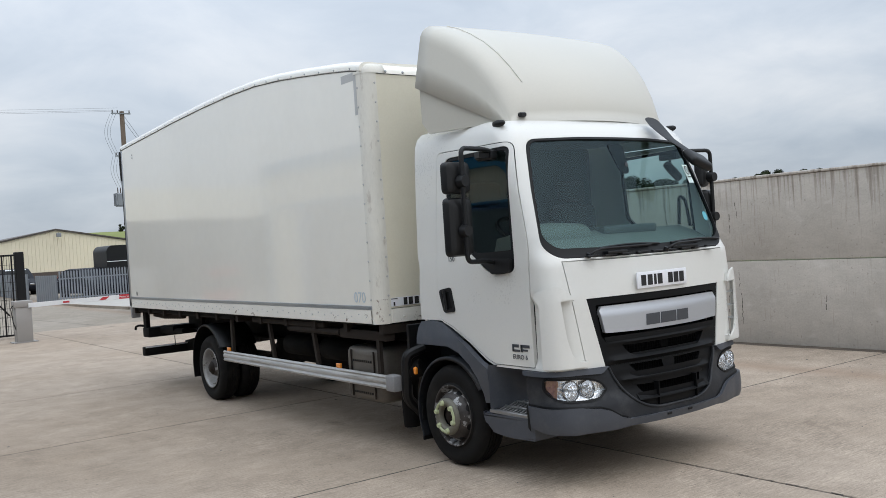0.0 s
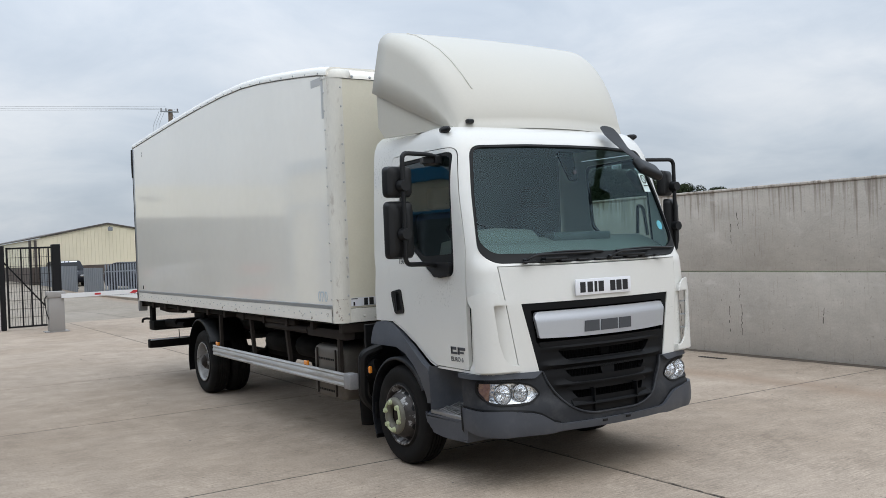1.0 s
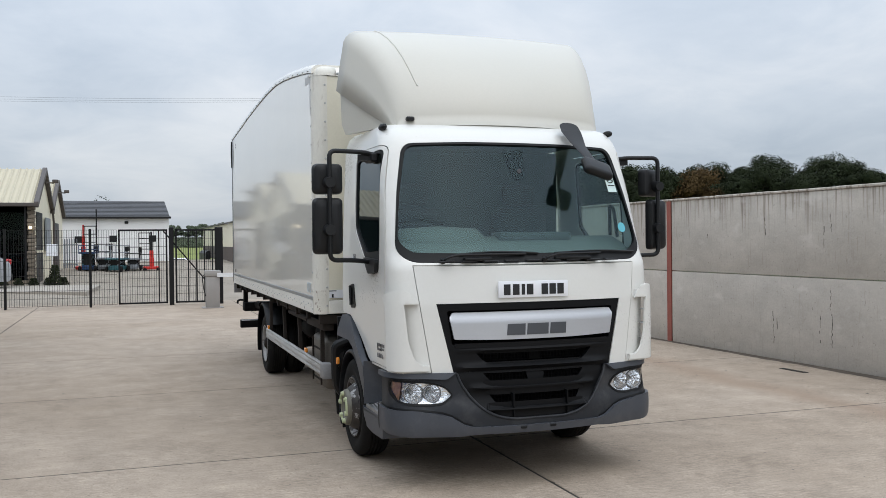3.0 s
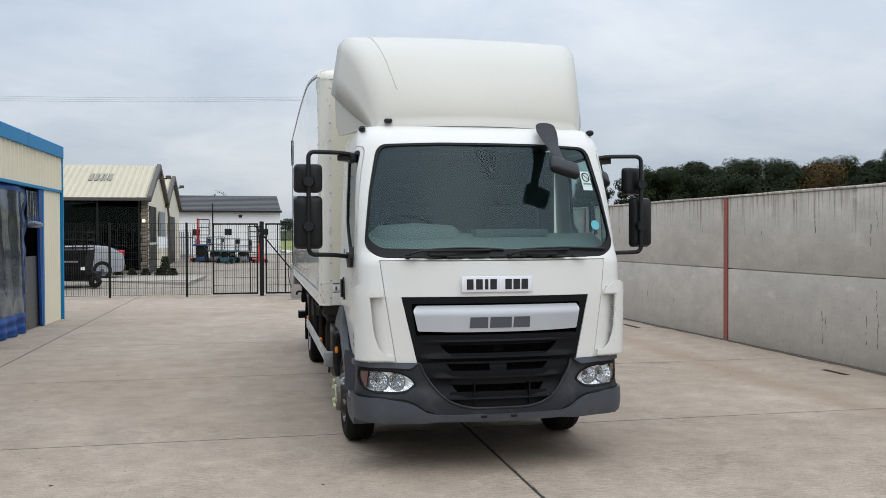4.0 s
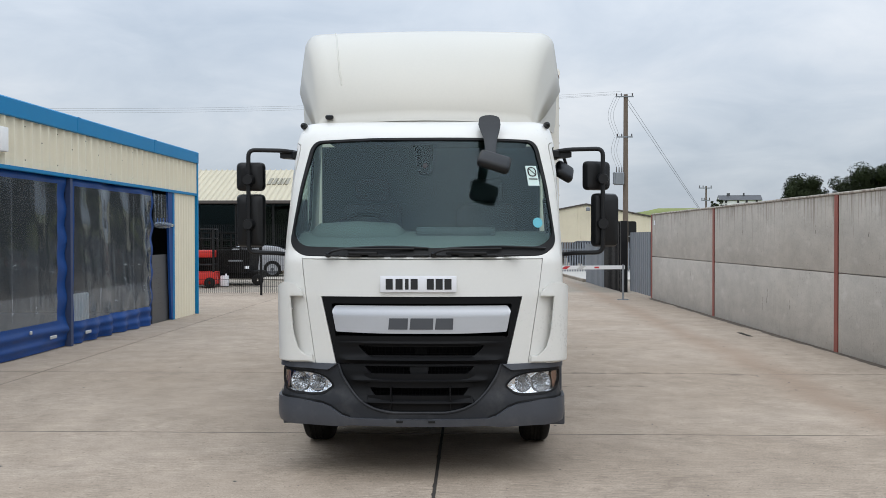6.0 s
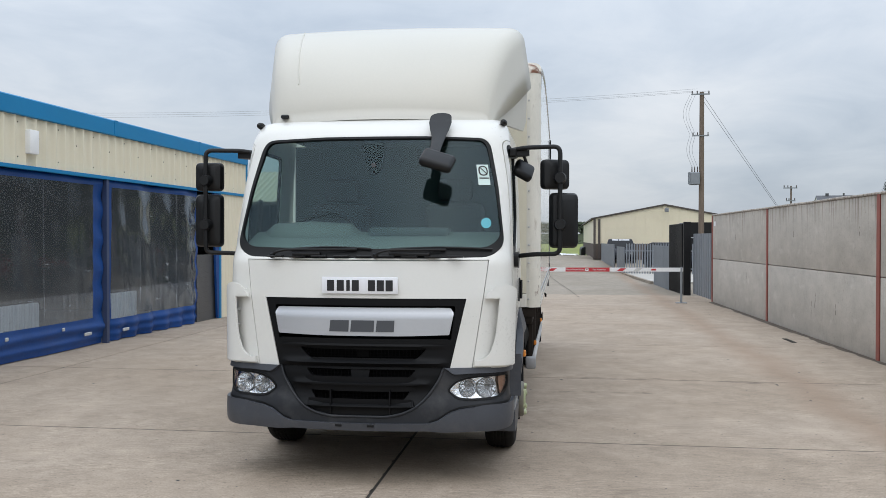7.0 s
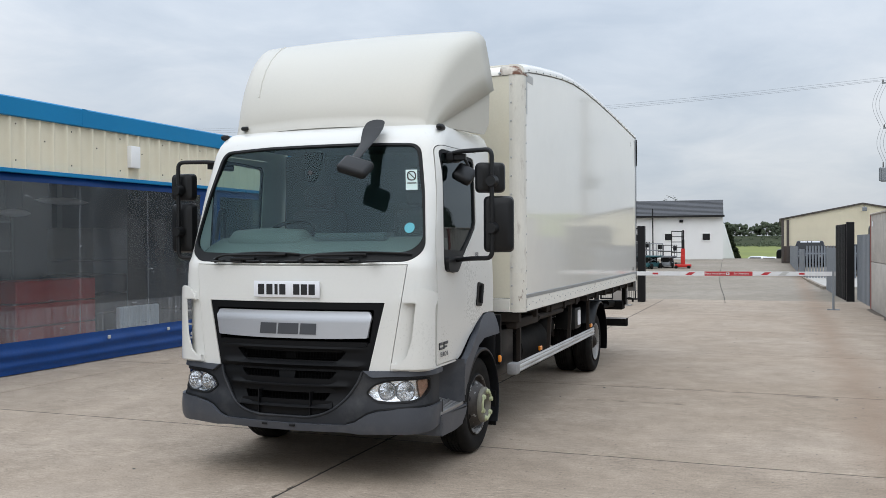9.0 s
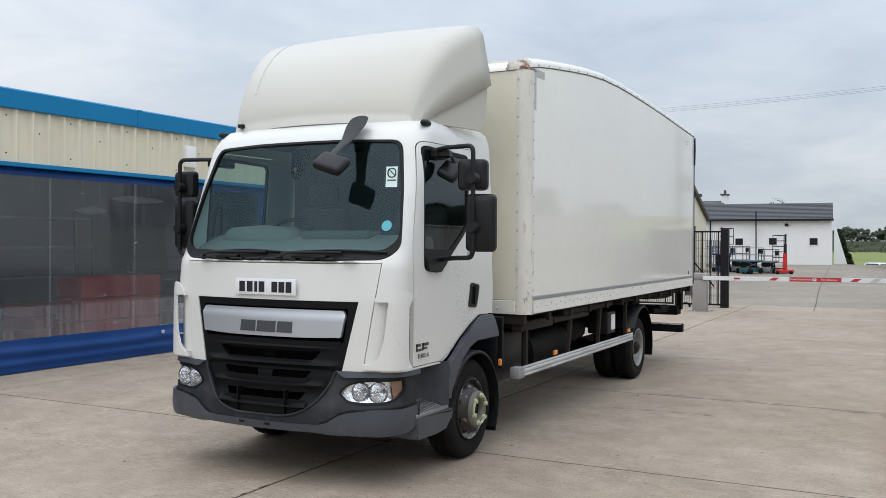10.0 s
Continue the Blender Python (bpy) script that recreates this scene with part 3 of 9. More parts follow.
    skin(bm, cab_skin, [(s * u, z) for u, z in inset(dp, 0.005)], step=0.03, thick=0.010, out=0.037)
    skin(bm, cab_skin, [(s * u, z) for u, z in dp], step=0.03, thick=0.007, out=0.033)
    # foot and head of the vane close on the cab
    for z0, z1 in ((0.797, 0.838), (1.243, 1.30)):
        skin(bm, cab_skin, [(s * (0.772 if z0 < 1 else 0.832), z0), (s * us(0.18, z0), z0), (s * us(0.18, z1), z1), (s * (0.776 if z0 < 1 else 0.855), z1)], step=0.04, thick=0.04, out=0.030)
    dfl = part("air_deflector", bm, M_WHITE, truck, "white corner air vane with an open hooked slot", smooth=50)
    for z in (0.95, 1.05, 1.15):
        bm = B()
        skin(bm, cab_skin, [(s * 0.925, z), (s * 1.03, z), (s * 1.03, z + 0.006), (s * 0.925, z + 0.006)], step=0.03, thick=0.06, out=0.030)
        part("deflector_rib", bm, M_TAPE, dfl)

for s in (-1, 1):
    bm = B()
    skin(bm, cab_skin, [(s * 0.72, 0.79), (s * 0.86, 0.79), (s * 0.885, 1.49), (s * 0.815, 1.49)], step=0.04, out=-0.014)
    part("flap_channel", bm, M_TAPE, truck)

# ---- grille ----
bm = B()
skin(bm, cab_skin, [(-0.62, 0.77), (0.62, 0.77), (0.70, 1.24), (-0.70, 1.24)], step=0.08, out=-0.09)
skin(bm, cab_skin, [(-0.56, 0.45), (0.56, 0.45), (0.60, 0.79), (-0.60, 0.79)], step=0.08, out=-0.05)
grille = part("grille", bm, M_MESH, truck, "black plastic grille with silver bar")
bm = B()
def ridged(S, lips, half):
    """The surface S with rounded lips that stand out along the heights given."""
    def f(u, z):
        x, y, zz = S(u, z)
        k = max(0.0, 1 - (abs(u) / half) ** 6)
        return (x, y - k * sum(h * math.exp(-((z - c) / w) ** 2) for c, w, h in lips), zz)
    return f


W1 = round_poly([(-0.445, 0.912), (0.445, 0.912), (0.375, 0.836), (-0.375, 0.836)], [0.012, 0.012, 0.06, 0.06])
W2 = round_poly([(-0.405, 0.776), (0.405, 0.776), (0.33, 0.698), (-0.33, 0.698)], [0.012, 0.012, 0.06, 0.06])
W3 = round_poly([(-0.365, 0.634), (0.365, 0.634), (0.30, 0.560), (-0.30, 0.560)], [0.012, 0.012, 0.05, 0.05])
skin(bm, ridged(cab_skin, ((0.816, 0.017, 0.040), (0.930, 0.012, 0.016)), 0.60), [(-0.70, 1.242), (0.70, 1.242), (0.602, 0.785), (-0.602, 0.785)], [round_poly([(-0.633, 1.196), (0.633, 1.196), (0.606, 0.968), (-0.606, 0.968)], 0.015), W1], step=0.014, thick=0.05, out=-0.004)
part("grille_frame", bm, M_GRILLE, grille, smooth=60)
bm = B()
bp = round_poly([(-0.600, 1.184), (0.600, 1.184), (0.624, 1.150), (0.597, 1.006), (0.30, 0.996), (-0.30, 0.996), (-0.597, 1.006), (-0.624, 1.150)], [0.01, 0.01, 0.012, 0.01, 0.3, 0.3, 0.01, 0.012])


def bar_skin(u, z):
    x, y, zz = cab_skin(u, z)
    return (x, y - 0.012 - 0.012 * (1 if z < 1.135 else max(0.0, 1 - (z - 1.135) * 40)), zz)


skin(bm, bar_skin, bp, step=0.022, thick=0.03)
bar = part("grille_bar", bm, M_BAR, grille, "silver satin bar")
bm = B()
for x0, x1 in ((-0.226, -0.088), (-0.078, 0.088), (0.098, 0.226)):
    skin(bm, bar_skin, [(x0 + 0.008, 1.10), (x1, 1.10), (x1 - 0.004, 1.024), (x0, 1.024)], step=0.04, thick=0.005, out=0.005)
part("badge", bm, M_BADGE, grille, "dark grey badge as plain blocks")


def blade(z0, z1, half, half2, depth=0.05, out=0.0, mat=None):
    b = B()
    skin(b, cab_skin, round_poly([(-half, z1), (half, z1), (half2, z0), (-half2, z0)], 0.018), step=0.045, thick=depth, out=out)
    return part("grille_slat", b, mat or M_GRILLE, grille)


blade(0.944, 0.976, 0.595, 0.58, 0.05, 0.004)
# mesh of the openings: thin crossed wires
def wire_rows(z0, z1, half, yoff):
    b = B()
    for k in range(int((z1 - z0) / 0.018)):
        z = z0 + 0.009 + k * 0.018
        skin(b, cab_skin, [(-half, z), (half, z), (half, z + 0.004), (-half, z + 0.004)], step=0.2, out=yoff)
    n = int(half * 2 / 0.024)
    for k in range(n):
        x = -half + (k + 0.5) * 2 * half / n
        p, q = cab_skin(x, z0), cab_skin(x, z1)
        box(b, x - 0.002, x + 0.002, p[1] - yoff - 0.002, p[1] - yoff + 0.002, z0, z1)
    return part("grille_mesh", b, M_WIREM, grille)


wire_rows(0.845, 0.935, 0.43, -0.035)
wire_rows(0.695, 0.78, 0.40, -0.02)
wire_rows(0.55, 0.625, 0.34, -0.015)
bm = B()
skin(bm, cab_skin, [(-0.045, 0.91), (0.0, 0.935), (0.045, 0.91), (0.04, 0.85), (-0.04, 0.85)], step=0.05, thick=0.02, out=-0.032)
part("grille_centre", bm, M_MESH, grille)

# number plate with plain bars
bm = B()
box(bm, -0.277, 0.243, -0.022, -0.010, 1.276, 1.388, 0.004, 2)
plate = part("number_plate", bm, M_PLATE, truck, "white number plate with dark bars")
for k, x in enumerate((-0.215, -0.148, -0.095, -0.045, 0.065, 0.125, 0.185)):
    bm = B()
    w = 0.012 if k == 2 else 0.024
    box(bm, x - w, x + w, -0.0245, -0.0215, 1.295, 1.368)
    part("plate_bar", bm, M_INK, plate)

# ---- bumper ----
BMP = [(0.30, -0.03, 0.955, 0.19), (0.36, -0.075, 0.975, 0.20), (0.42, -0.095, 0.988, 0.20), (0.53, -0.092, 0.988, 0.20), (0.575, -0.075, 0.983, 0.19), (0.62, -0.055, 0.976, 0.19), (0.74, -0.05, 0.976, 0.19), (0.785, -0.04, 0.973, 0.19)]
BA, BC = 0.84, 0.26


def bump_skin(u, z):
    f, w, r = (lerp_table(BMP, z, k) for k in (1, 2, 3))
    bow, sh = 0.15, -0.012
    s, a = (1 if u >= 0 else -1), abs(u)
    if a <= BA:
        x = (w - r) * a / BA
        return (s * x + sh, f + bow * (x / BA) ** 2, z)
    if a <= BA + BC:
        th = (a - BA) / BC * math.pi / 2
        return (s * (w - r + r * math.sin(th)) + sh, f + bow * ((w - r) / BA) ** 2 + r * (1 - math.cos(th)), z)
    return (s * w + sh, f + bow * ((w - r) / BA) ** 2 + r + a - BA - BC, z)


UE = BA + BC + 0.11
bowl = [(-0.595, 0.785), (-0.57, 0.72), (-0.50, 0.62), (-0.42, 0.545), (-0.32, 0.497), (-0.2, 0.475), (0.2, 0.475), (0.32, 0.497), (0.42, 0.545), (0.50, 0.62), (0.57, 0.72), (0.595, 0.785)]
LAMP = round_poly([(0.635, 0.636), (0.675, 0.682), (0.75, 0.710), (0.86, 0.722), (1.045, 0.728), (1.055, 0.668), (1.00, 0.612), (0.93, 0.588), (0.78, 0.578), (0.69, 0.590)],
                  [0.015, 0.03, 0.05, 0.05, 0.015, 0.04, 0.05, 0.04, 0.05, 0.03])
low = [(-UE, 0.548), (-0.90, 0.538), (-0.71, 0.516), (-0.645, 0.496), (-0.555, 0.442), (-0.49, 0.426), (0.49, 0.426), (0.555, 0.442), (0.645, 0.496), (0.71, 0.516), (0.90, 0.538), (UE, 0.548)]
bm = B()
skin(bm, bump_skin, [(UE, 0.548), (UE, 0.785)] + bowl[::-1] + [(-UE, 0.785)] + low, [LAMP, [(-u, z) for u, z in LAMP]], step=0.04, thick=0.03)
bumper = part("bumper", bm, M_BUMP, truck, "dark grey plastic front bumper, lightly scuffed")
bm = B()
skin(bm, bump_skin, low + [(UE, 0.425), (1.06, 0.388), (0.9, 0.374), (0.60, 0.372), (0.48, 0.384), (-0.48, 0.384), (-0.60, 0.372), (-0.9, 0.374), (-1.06, 0.388), (-UE, 0.425)], step=0.04, thick=0.06, out=0.024)
part("bumper_lower", bm, M_BUMP2, bumper, "paler grey lower bumper with scuffs")
for s in (-1, 1):
    # dark strip laid on the skin above each corner pod, a painted shadow gap
    lip = [(UE, 0.546), (0.90, 0.536), (0.71, 0.514), (0.645, 0.494), (0.555, 0.440), (0.50, 0.425)]
    b = B()
    skin(b, bump_skin, [(s * u, z + 0.006) for u, z in lip] + [(s * u, z + 0.017) for u, z in reversed(lip)], step=0.05, out=0.0035)
    part("bumper_gap_line", b, M_SEAL, bumper)
for s in (-1, 1):
    bm = B()
    c = bump_skin(0.115 * s - 0.02, 0.41)
    box(bm, c[0] - 0.022, c[0] + 0.022, c[1] - 0.030, c[1] - 0.010, 0.404, 0.421, 0.003, 1)
    part("towing_cover", bm, M_SEAL, bumper)
for s in (-1, 1):
    # seam towards the step, a dark strip on the skin
    b = B()
    skin(b, bump_skin, [(s * (UE - 0.016), 0.560), (s * (UE - 0.002), 0.560), (s * (UE - 0.002), 0.41), (s * (UE - 0.030), 0.385)], step=0.05, out=0.0265)
    part("bumper_gap_line", b, M_SEAL, bumper)
    # overhanging brow above each lamp
    b = B()
    skin(b, bump_skin, [(s * u, z) for u, z in round_poly([(0.60, 0.783), (UE, 0.783), (UE, 0.752), (1.0, 0.749), (0.66, 0.740)], [0.01, 0.008, 0.01, 0.02, 0.02])], step=0.035, thick=0.03, out=0.026)
    part("bumper_brow", b, M_BUMP2, bumper)
b = B()
tube(b, rounded([Vector(bump_skin(u, z - 0.008)) + Vector((0, -0.004, 0)) for u, z in bowl], 0.06, 4), 0.009, 8)
part("bowl_rim", b, M_BUMP, bumper)
# lower grille bowl, in two blades
bm = B()
skin(bm, ridged(bump_skin, ((0.678, 0.016, 0.042), (0.541, 0.016, 0.032)), 0.52), bowl, [W2, W3], step=0.014, thick=0.05, out=-0.014)
part("lower_grille", bm, M_GRILLE, bumper, "black lower grille bowl", smooth=60)
for s in (-1, 1):
    bm = B()
    c = bump_skin(0.20 * s, 0.55)
    box(bm, 0.20 * s - 0.004, 0.20 * s + 0.004, c[1] - 0.012, c[1] + 0.03, 0.545, 0.64)
    box(bm, 0.20 * s - 0.003, 0.20 * s + 0.003, c[1] - 0.014, c[1] + 0.03, 0.48, 0.55)
    part("grille_rib", bm, M_GRILLE, bumper)
bm = B()
skin(bm, bump_skin, round_poly([(-0.075, 0.785), (0.075, 0.785), (0.055, 0.69), (-0.055, 0.69)], 0.03), step=0.05, thick=0.02, out=-0.025)
part("grille_centre", bm, M_GRILLE, bumper)


def headlamp(s):
    lm = [(s * u, z) for u, z in LAMP]
    hl = part("headlamp", skin(B(), bump_skin, inset(lm, 0.004), step=0.05, out=-0.085), M_LAMPD, truck, "clear headlamp with twin chrome reflectors")
    sh = B()
    loop = densify(lm, 0.03)
    a, b = [], []
    for u, z in loop:
        p = Vector(bump_skin(u, z))
        a.append(sh.verts.new(p + Vector((0, 0.004, 0)))); b.append(sh.verts.new(p + Vector((0, 0.09, 0))))
    bridge(sh, a, b)
    part("lamp_shell", sh, M_LAMPD, hl)
    rim = B()
    skin(rim, bump_skin, inset(lm, -0.012), [inset(lm, 0.001)], step=0.03, thick=0.03, out=0.006)
    part("lamp_surround", rim, M_SEAL, hl, "black rubber lamp surround")
    spots = ((0.762, 0.056), (0.885, 0.062))
    bz = B()
    skin(bz, bump_skin, inset(lm, 0.002), [[(s * u + r * 1.04 * math.cos(q * 0.3927), 0.650 + r * 1.02 * math.sin(q * 0.3927)) for q in range(16)] for u, r in spots], step=0.035, out=-0.026)
    part("lamp_bezel", bz, M_CHROME, hl, smooth=12)
    for u, r in spots:
        p = Vector(bump_skin(s * u, 0.650))
        bw = B()
        lathe(bw, [(0.0, r), (0.008, r * 0.97), (0.030, r * 0.80), (0.052, r * 0.52), (0.064, 0.016)], (p.x, p.y + 0.022, p.z), "y", 14)
        part("reflector", bw, M_LAMPC, hl, smooth=0)
        rg = B()
        lathe(rg, [(0.004, r * 0.98), (-0.010, r * 1.0), (-0.010, r * 1.07), (0.006, r * 1.1)], (p.x, p.y + 0.022, p.z), "y", 24)
        part("reflector_ring", rg, M_LAMPD, hl)
        bb = B()
        lathe(bb, [(0.06, 0.010), (0.03, 0.010), (0.020, 0.007), (0.017, 0.0005)], (p.x, p.y + 0.022, p.z), "y", 12)
        part("bulb", bb, M_LAMPD, hl)
    am = B()
    skin(am, bump_skin, [(s * u, z) for u, z in round_poly([(0.965, 0.722), (1.043, 0.725), (1.051, 0.668), (0.985, 0.605)], 0.012)], step=0.04, out=-0.014)
    part("indicator", am, M_AMBERL, hl, "clear indicator reflector with faint amber tint")
    ln = part("lamp_lens", skin(B(), bump_skin, inset(lm, 0.003), step=0.05, out=-0.003), G_LENS, hl, "clear plastic lens")
    ln.visible_shadow = False


headlamp(-1); headlamp(1)

# ---- wing, step and mudguards ----
HUB_Y, HUB_Z, TYRE_R = 1.24, 0.378, 0.378


def slope_out(b):
    """The top of the step falls towards its outer edge."""
    for v in b.verts:
        if v.co.z > 0.48:
            v.co.z -= 0.28 * max(0.0, abs(v.co.x) - 0.80)


for s in (-1, 1):
    def flat(off):
        def S(y, z):
            # tucks in slightly towards the top and bottom
            return (s * (1.015 + 0.022 * max(0, 1 - ((z - 0.80) / 0.24) ** 2) - 0.25 * max(0, z - 0.95) ** 1.2 + off), y, z)
        return S
    flare = [(1.60, 1.03), (1.57, 1.075), (1.42, 1.09), (1.30, 1.075), (1.17, 1.02), (0.99, 0.925), (0.83, 0.822), (0.755, 0.785), (0.735, 0.765), (0.725, 0.53), (0.80, 0.525)]
    flare += [(0.815, 0.60), (0.86, 0.70), (0.94, 0.79), (1.06, 0.865), (1.2, 0.905), (1.60, 0.905)]
    bm = B()
    if s > 0:
        skin(bm, flat(0), flare, step=0.06, thick=0.05, out=0.0)
    else:
        skin(bm, lambda y, z: flat(0)(-y, z), [(-y, z) for y, z in flare], step=0.06, thick=0.05)
    wing = part("wing", bm, M_BUMP2, truck, "dark grey plastic wheel arch")
    bm = B()
    plan = [(0.22, 0.765), (0.44, 0.765), (0.58, 0.775), (0.65, 0.805), (0.69, 0.855), (0.715, 0.94), (0.73, 1.03)]
    cols = []
    for y, x in plan:
        lean = (1.03 - x) / 0.265
        cols.append([bm.verts.new((s * (x + lean * dx), y, z)) for z, dx in ((0.49, 0.03), (0.53, 0.008), (0.60, 0.0), (0.70, 0.03), (0.76, 0.10), (0.80, 0.19))])
    for p, q in zip(cols, cols[1:]):
        for k in range(5):
            bm.faces.new((p[k], p[k + 1], q[k + 1], q[k]))
    part("step_recess", bm, M_BUMP2, wing, smooth=60)
    bm = B()
    sp = round_poly([(0.30, 0.52), (0.835, 0.505), (0.845, 0.44), (0.80, 0.33), (0.60, 0.305), (0.30, 0.315)], [0.01, 0.01, 0.02, 0.07, 0.10, 0.01])
    prism(bm, sp, "x", s * 0.74, s * 1.008)
    bmesh.ops.bevel(bm, geom=[ed for ed in bm.edges if abs(ed.verts[0].co.x - s * 1.008) < 1e-4 and abs(ed.verts[1].co.x - s * 1.008) < 1e-4], offset=0.018, segments=3, affect="EDGES")
    slope_out(bm)
    step = part("step", bm, M_BUMP2, truck, "grey cab step with metal tread")
    bm = B()
    for k in range(12):
        y = 0.325 + k * 0.037
        for x0, x1 in ((0.762, 0.828), (0.842, 0.908), (0.922, 0.985)):
            e = 0.012 if 0.80 < x0 < 0.88 else 0.0
            box(bm, min(s * x0, s * x1), max(s * x0, s * x1), y + e, y + e + 0.010, 0.522, 0.534, 0.002, 1)
    for x0, x1 in ((0.828, 0.842), (0.908, 0.922), (0.985, 1.003)):
        box(bm, min(s * x0, s * x1), max(s * x0, s * x1), 0.305, 0.775, 0.512, 0.538, 0.003, 1)
    slope_out(bm)
    part("tread", bm, M_TREAD, step)
    # black plate just below the bars, painting the shade between them
    bm = B()
    box(bm, min(s * 0.755, s * 0.987), max(s * 0.755, s * 0.987), 0.31, 0.77, 0.508, 0.523)
    slope_out(bm)
    part("tread_gap_shade", bm, M_BLACK, step)
    # inner mudguard, a curved strip with its edge, and the flap
    bm = B()
    prof = []
    for a in range(-28, 150, 8):
        c, d = math.cos(radians(a)), math.sin(radians(a))
        prof.append([(xx, HUB_Y + rr * c, HUB_Z + rr * d) for xx, rr in ((s * 0.70, 0.43), (s * 0.70, 0.445), (s * 1.00, 0.445), (s * 1.01, 0.42), (s * 0.995, 0.43))])
    rings = [ring(bm, p) for p in prof]
    for p, q in zip(rings, rings[1:]):
        bridge(bm, p, q)
    part("mudguard", bm, M_BUMP, wing)
    bm = B()
    box(bm, min(s * 0.66, s * 0.68), max(s * 0.66, s * 0.68), 0.72, 1.80, 0.46, 1.06, 0.004, 1)
    box(bm, min(s * 0.68, s * 0.99), max(s * 0.68, s * 0.99), 1.77, 1.80, 0.62, 1.04, 0.004, 1)
    part("wheel_housing", bm, M_BLACK, wing)
    bm = B()
    box(bm, min(s * 0.72, s * 0.98), max(s * 0.72, s * 0.98), HUB_Y + 0.42, HUB_Y + 0.435, 0.13, 0.42, 0.004, 1)
    part("mudflap", bm, M_BLACK, wing)
    bm = B()
    box(bm, min(s * 1.0, s * 1.03), max(s * 1.0, s * 1.03), HUB_Y + 0.41, HUB_Y + 0.44, 0.655, 0.715, 0.012, 2)
    part("marker_lamp", bm, M_AMBER, wing, "amber side marker")


# ---- wheels ----
def wheel(x, y, s, front):
    """s: the outer side. A tyre, a steel rim and the hub."""
    z = HUB_Z
    b = B()
    w = 0.215
    prof = [(0, 0.228), (-0.012, 0.245), (0.0, 0.285), (0.006, 0.325), (-0.006, 0.355), (-0.022, 0.368), (-0.04, 0.3755)]
    full = [(s * a, r) for a, r in prof]
    xs = []
    for k in range(5):
        c = -0.04 - (w - 0.08) * (k + 0.5) / 5
        e = (w - 0.08) / 5 * 0.5
        xs += [(s * (c + e - 0.004), 0.378), (s * (c - e + 0.004), 0.378), (s * (c - e + 0.003), 0.369), (s * (c - e - 0.003), 0.369)]
    full += xs[:-2] + [(s * (-w - a), r) for a, r in reversed(prof)]
    lathe(b, full, (x, y, z), "x", 56, closed=True)
    wh = group("wheel", truck, "commercial wheel with grooved tyre")
    part("tyre", b, M_TYRE, wh)
    b = B()
    if front:
        rp = [(-0.005, 0.228), (0.004, 0.232), (0.0, 0.220), (-0.02, 0.214), (-0.045, 0.208), (-0.048, 0.200), (-0.02, 0.182), (0.018, 0.160), (0.040, 0.140), (0.044, 0.10)]
    else:
        rp = [(-0.005, 0.228), (0.004, 0.232), (0.0, 0.218), (-0.03, 0.212), (-0.06, 0.205), (-0.10, 0.198), (-0.125, 0.165), (-0.135, 0.12), (-0.12, 0.10)]
    lathe(b, [(s * a, r) for a, r in rp], (x, y, z), "x", 40)
    part("rim", b, M_RIM if front else M_RIMR, wh, "silver steel rim with rust patches" if front else "dull silver deep-dish rim")
    # no holes are cut: black plugs give the shade of the hand holes
    for k in range(8):
        b = B()
        t = 2 * math.pi * (k + 0.5) / 8
        a0 = -0.030 if front else -0.122
        n = Vector((s * 0.5, 0.86 * math.cos(t), 0.86 * math.sin(t))) if front else Vector((s, 0, 0))
        c = Vector((x + s * a0, y + 0.180 * math.cos(t), z + 0.180 * math.sin(t)))
        cyl(b, c - n * 0.01, c + n * (0.007 if front else 0.016), 0.027, seg=14)
        part("rim_hole_shade", b, M_SEAL, wh)
    b = B()
    hp = [(0.040, 0.139), (0.062, 0.137), (0.072, 0.122), (0.072, 0.085), (0.062, 0.078), (0.03, 0.074)] if front else [(-0.125, 0.11), (-0.06, 0.10), (-0.03, 0.085), (-0.02, 0.05), (-0.02, 0.001)]
    lathe(b, [(s * a, r) for a, r in hp], (x, y, z), "x", 32)
    hb = part("hub_ring", b, M_HUB if front else M_RIM, wh, "pale ring over the wheel nuts" if front else "")
    b = B()
    k0 = 0.03 if front else 0.0
    lathe(b, [(s * (k0 - 0.02), 0.08), (s * k0, 0.05), (s * (k0 + 0.008), 0.045), (s * (k0 + 0.008), 0.001)], (x, y, z), "x", 20)
    part("hub_cap", b, M_CHASRUST, wh)
    if front:
        for k in range(6):
            t = 2 * math.pi * k / 6 + 0.3
            nb = B()
            c = Vector((x + s * 0.070, y + 0.104 * math.cos(t), z + 0.104 * math.sin(t)))
            cyl(nb, c, c + Vector((s * 0.022, 0, 0)), 0.022, 0.016, 10)
            if k % 2 == 0:
                # strap to the next nut of the pair
                arc = [Vector((x + s * 0.076, y + 0.110 * math.cos(t + q), z + 0.110 * math.sin(t + q))) for q in (0.0, 0.26, 0.52, 0.79, 1.047)]
                tube(nb, arc, 0.011, 6)
            part("wheel_nut", nb, M_NUT, wh, "yellow-green nut cover")
    return wh


REAR_Y = 5.96
for s in (-1, 1):
    wheel(s * 0.975 - 0.015, HUB_Y, s, True)
    wheel(s * 1.0 - 0.015, REAR_Y, s, False)
    wheel(s * 0.75 - 0.015, REAR_Y, s, False)

# ---- spoiler over the cab ----
CREST = [(0.462, 2.505), (0.471, 2.589), (0.508, 2.69), (0.572, 2.812), (0.658, 2.928), (0.77, 3.048), (0.899, 3.153), (1.036, 3.237), (1.17, 3.304), (1.286, 3.344)]


def spoil_half(y):
    return 0.80 + 0.278 * max(0.0, (y - 0.455) / 0.831) ** 0.75


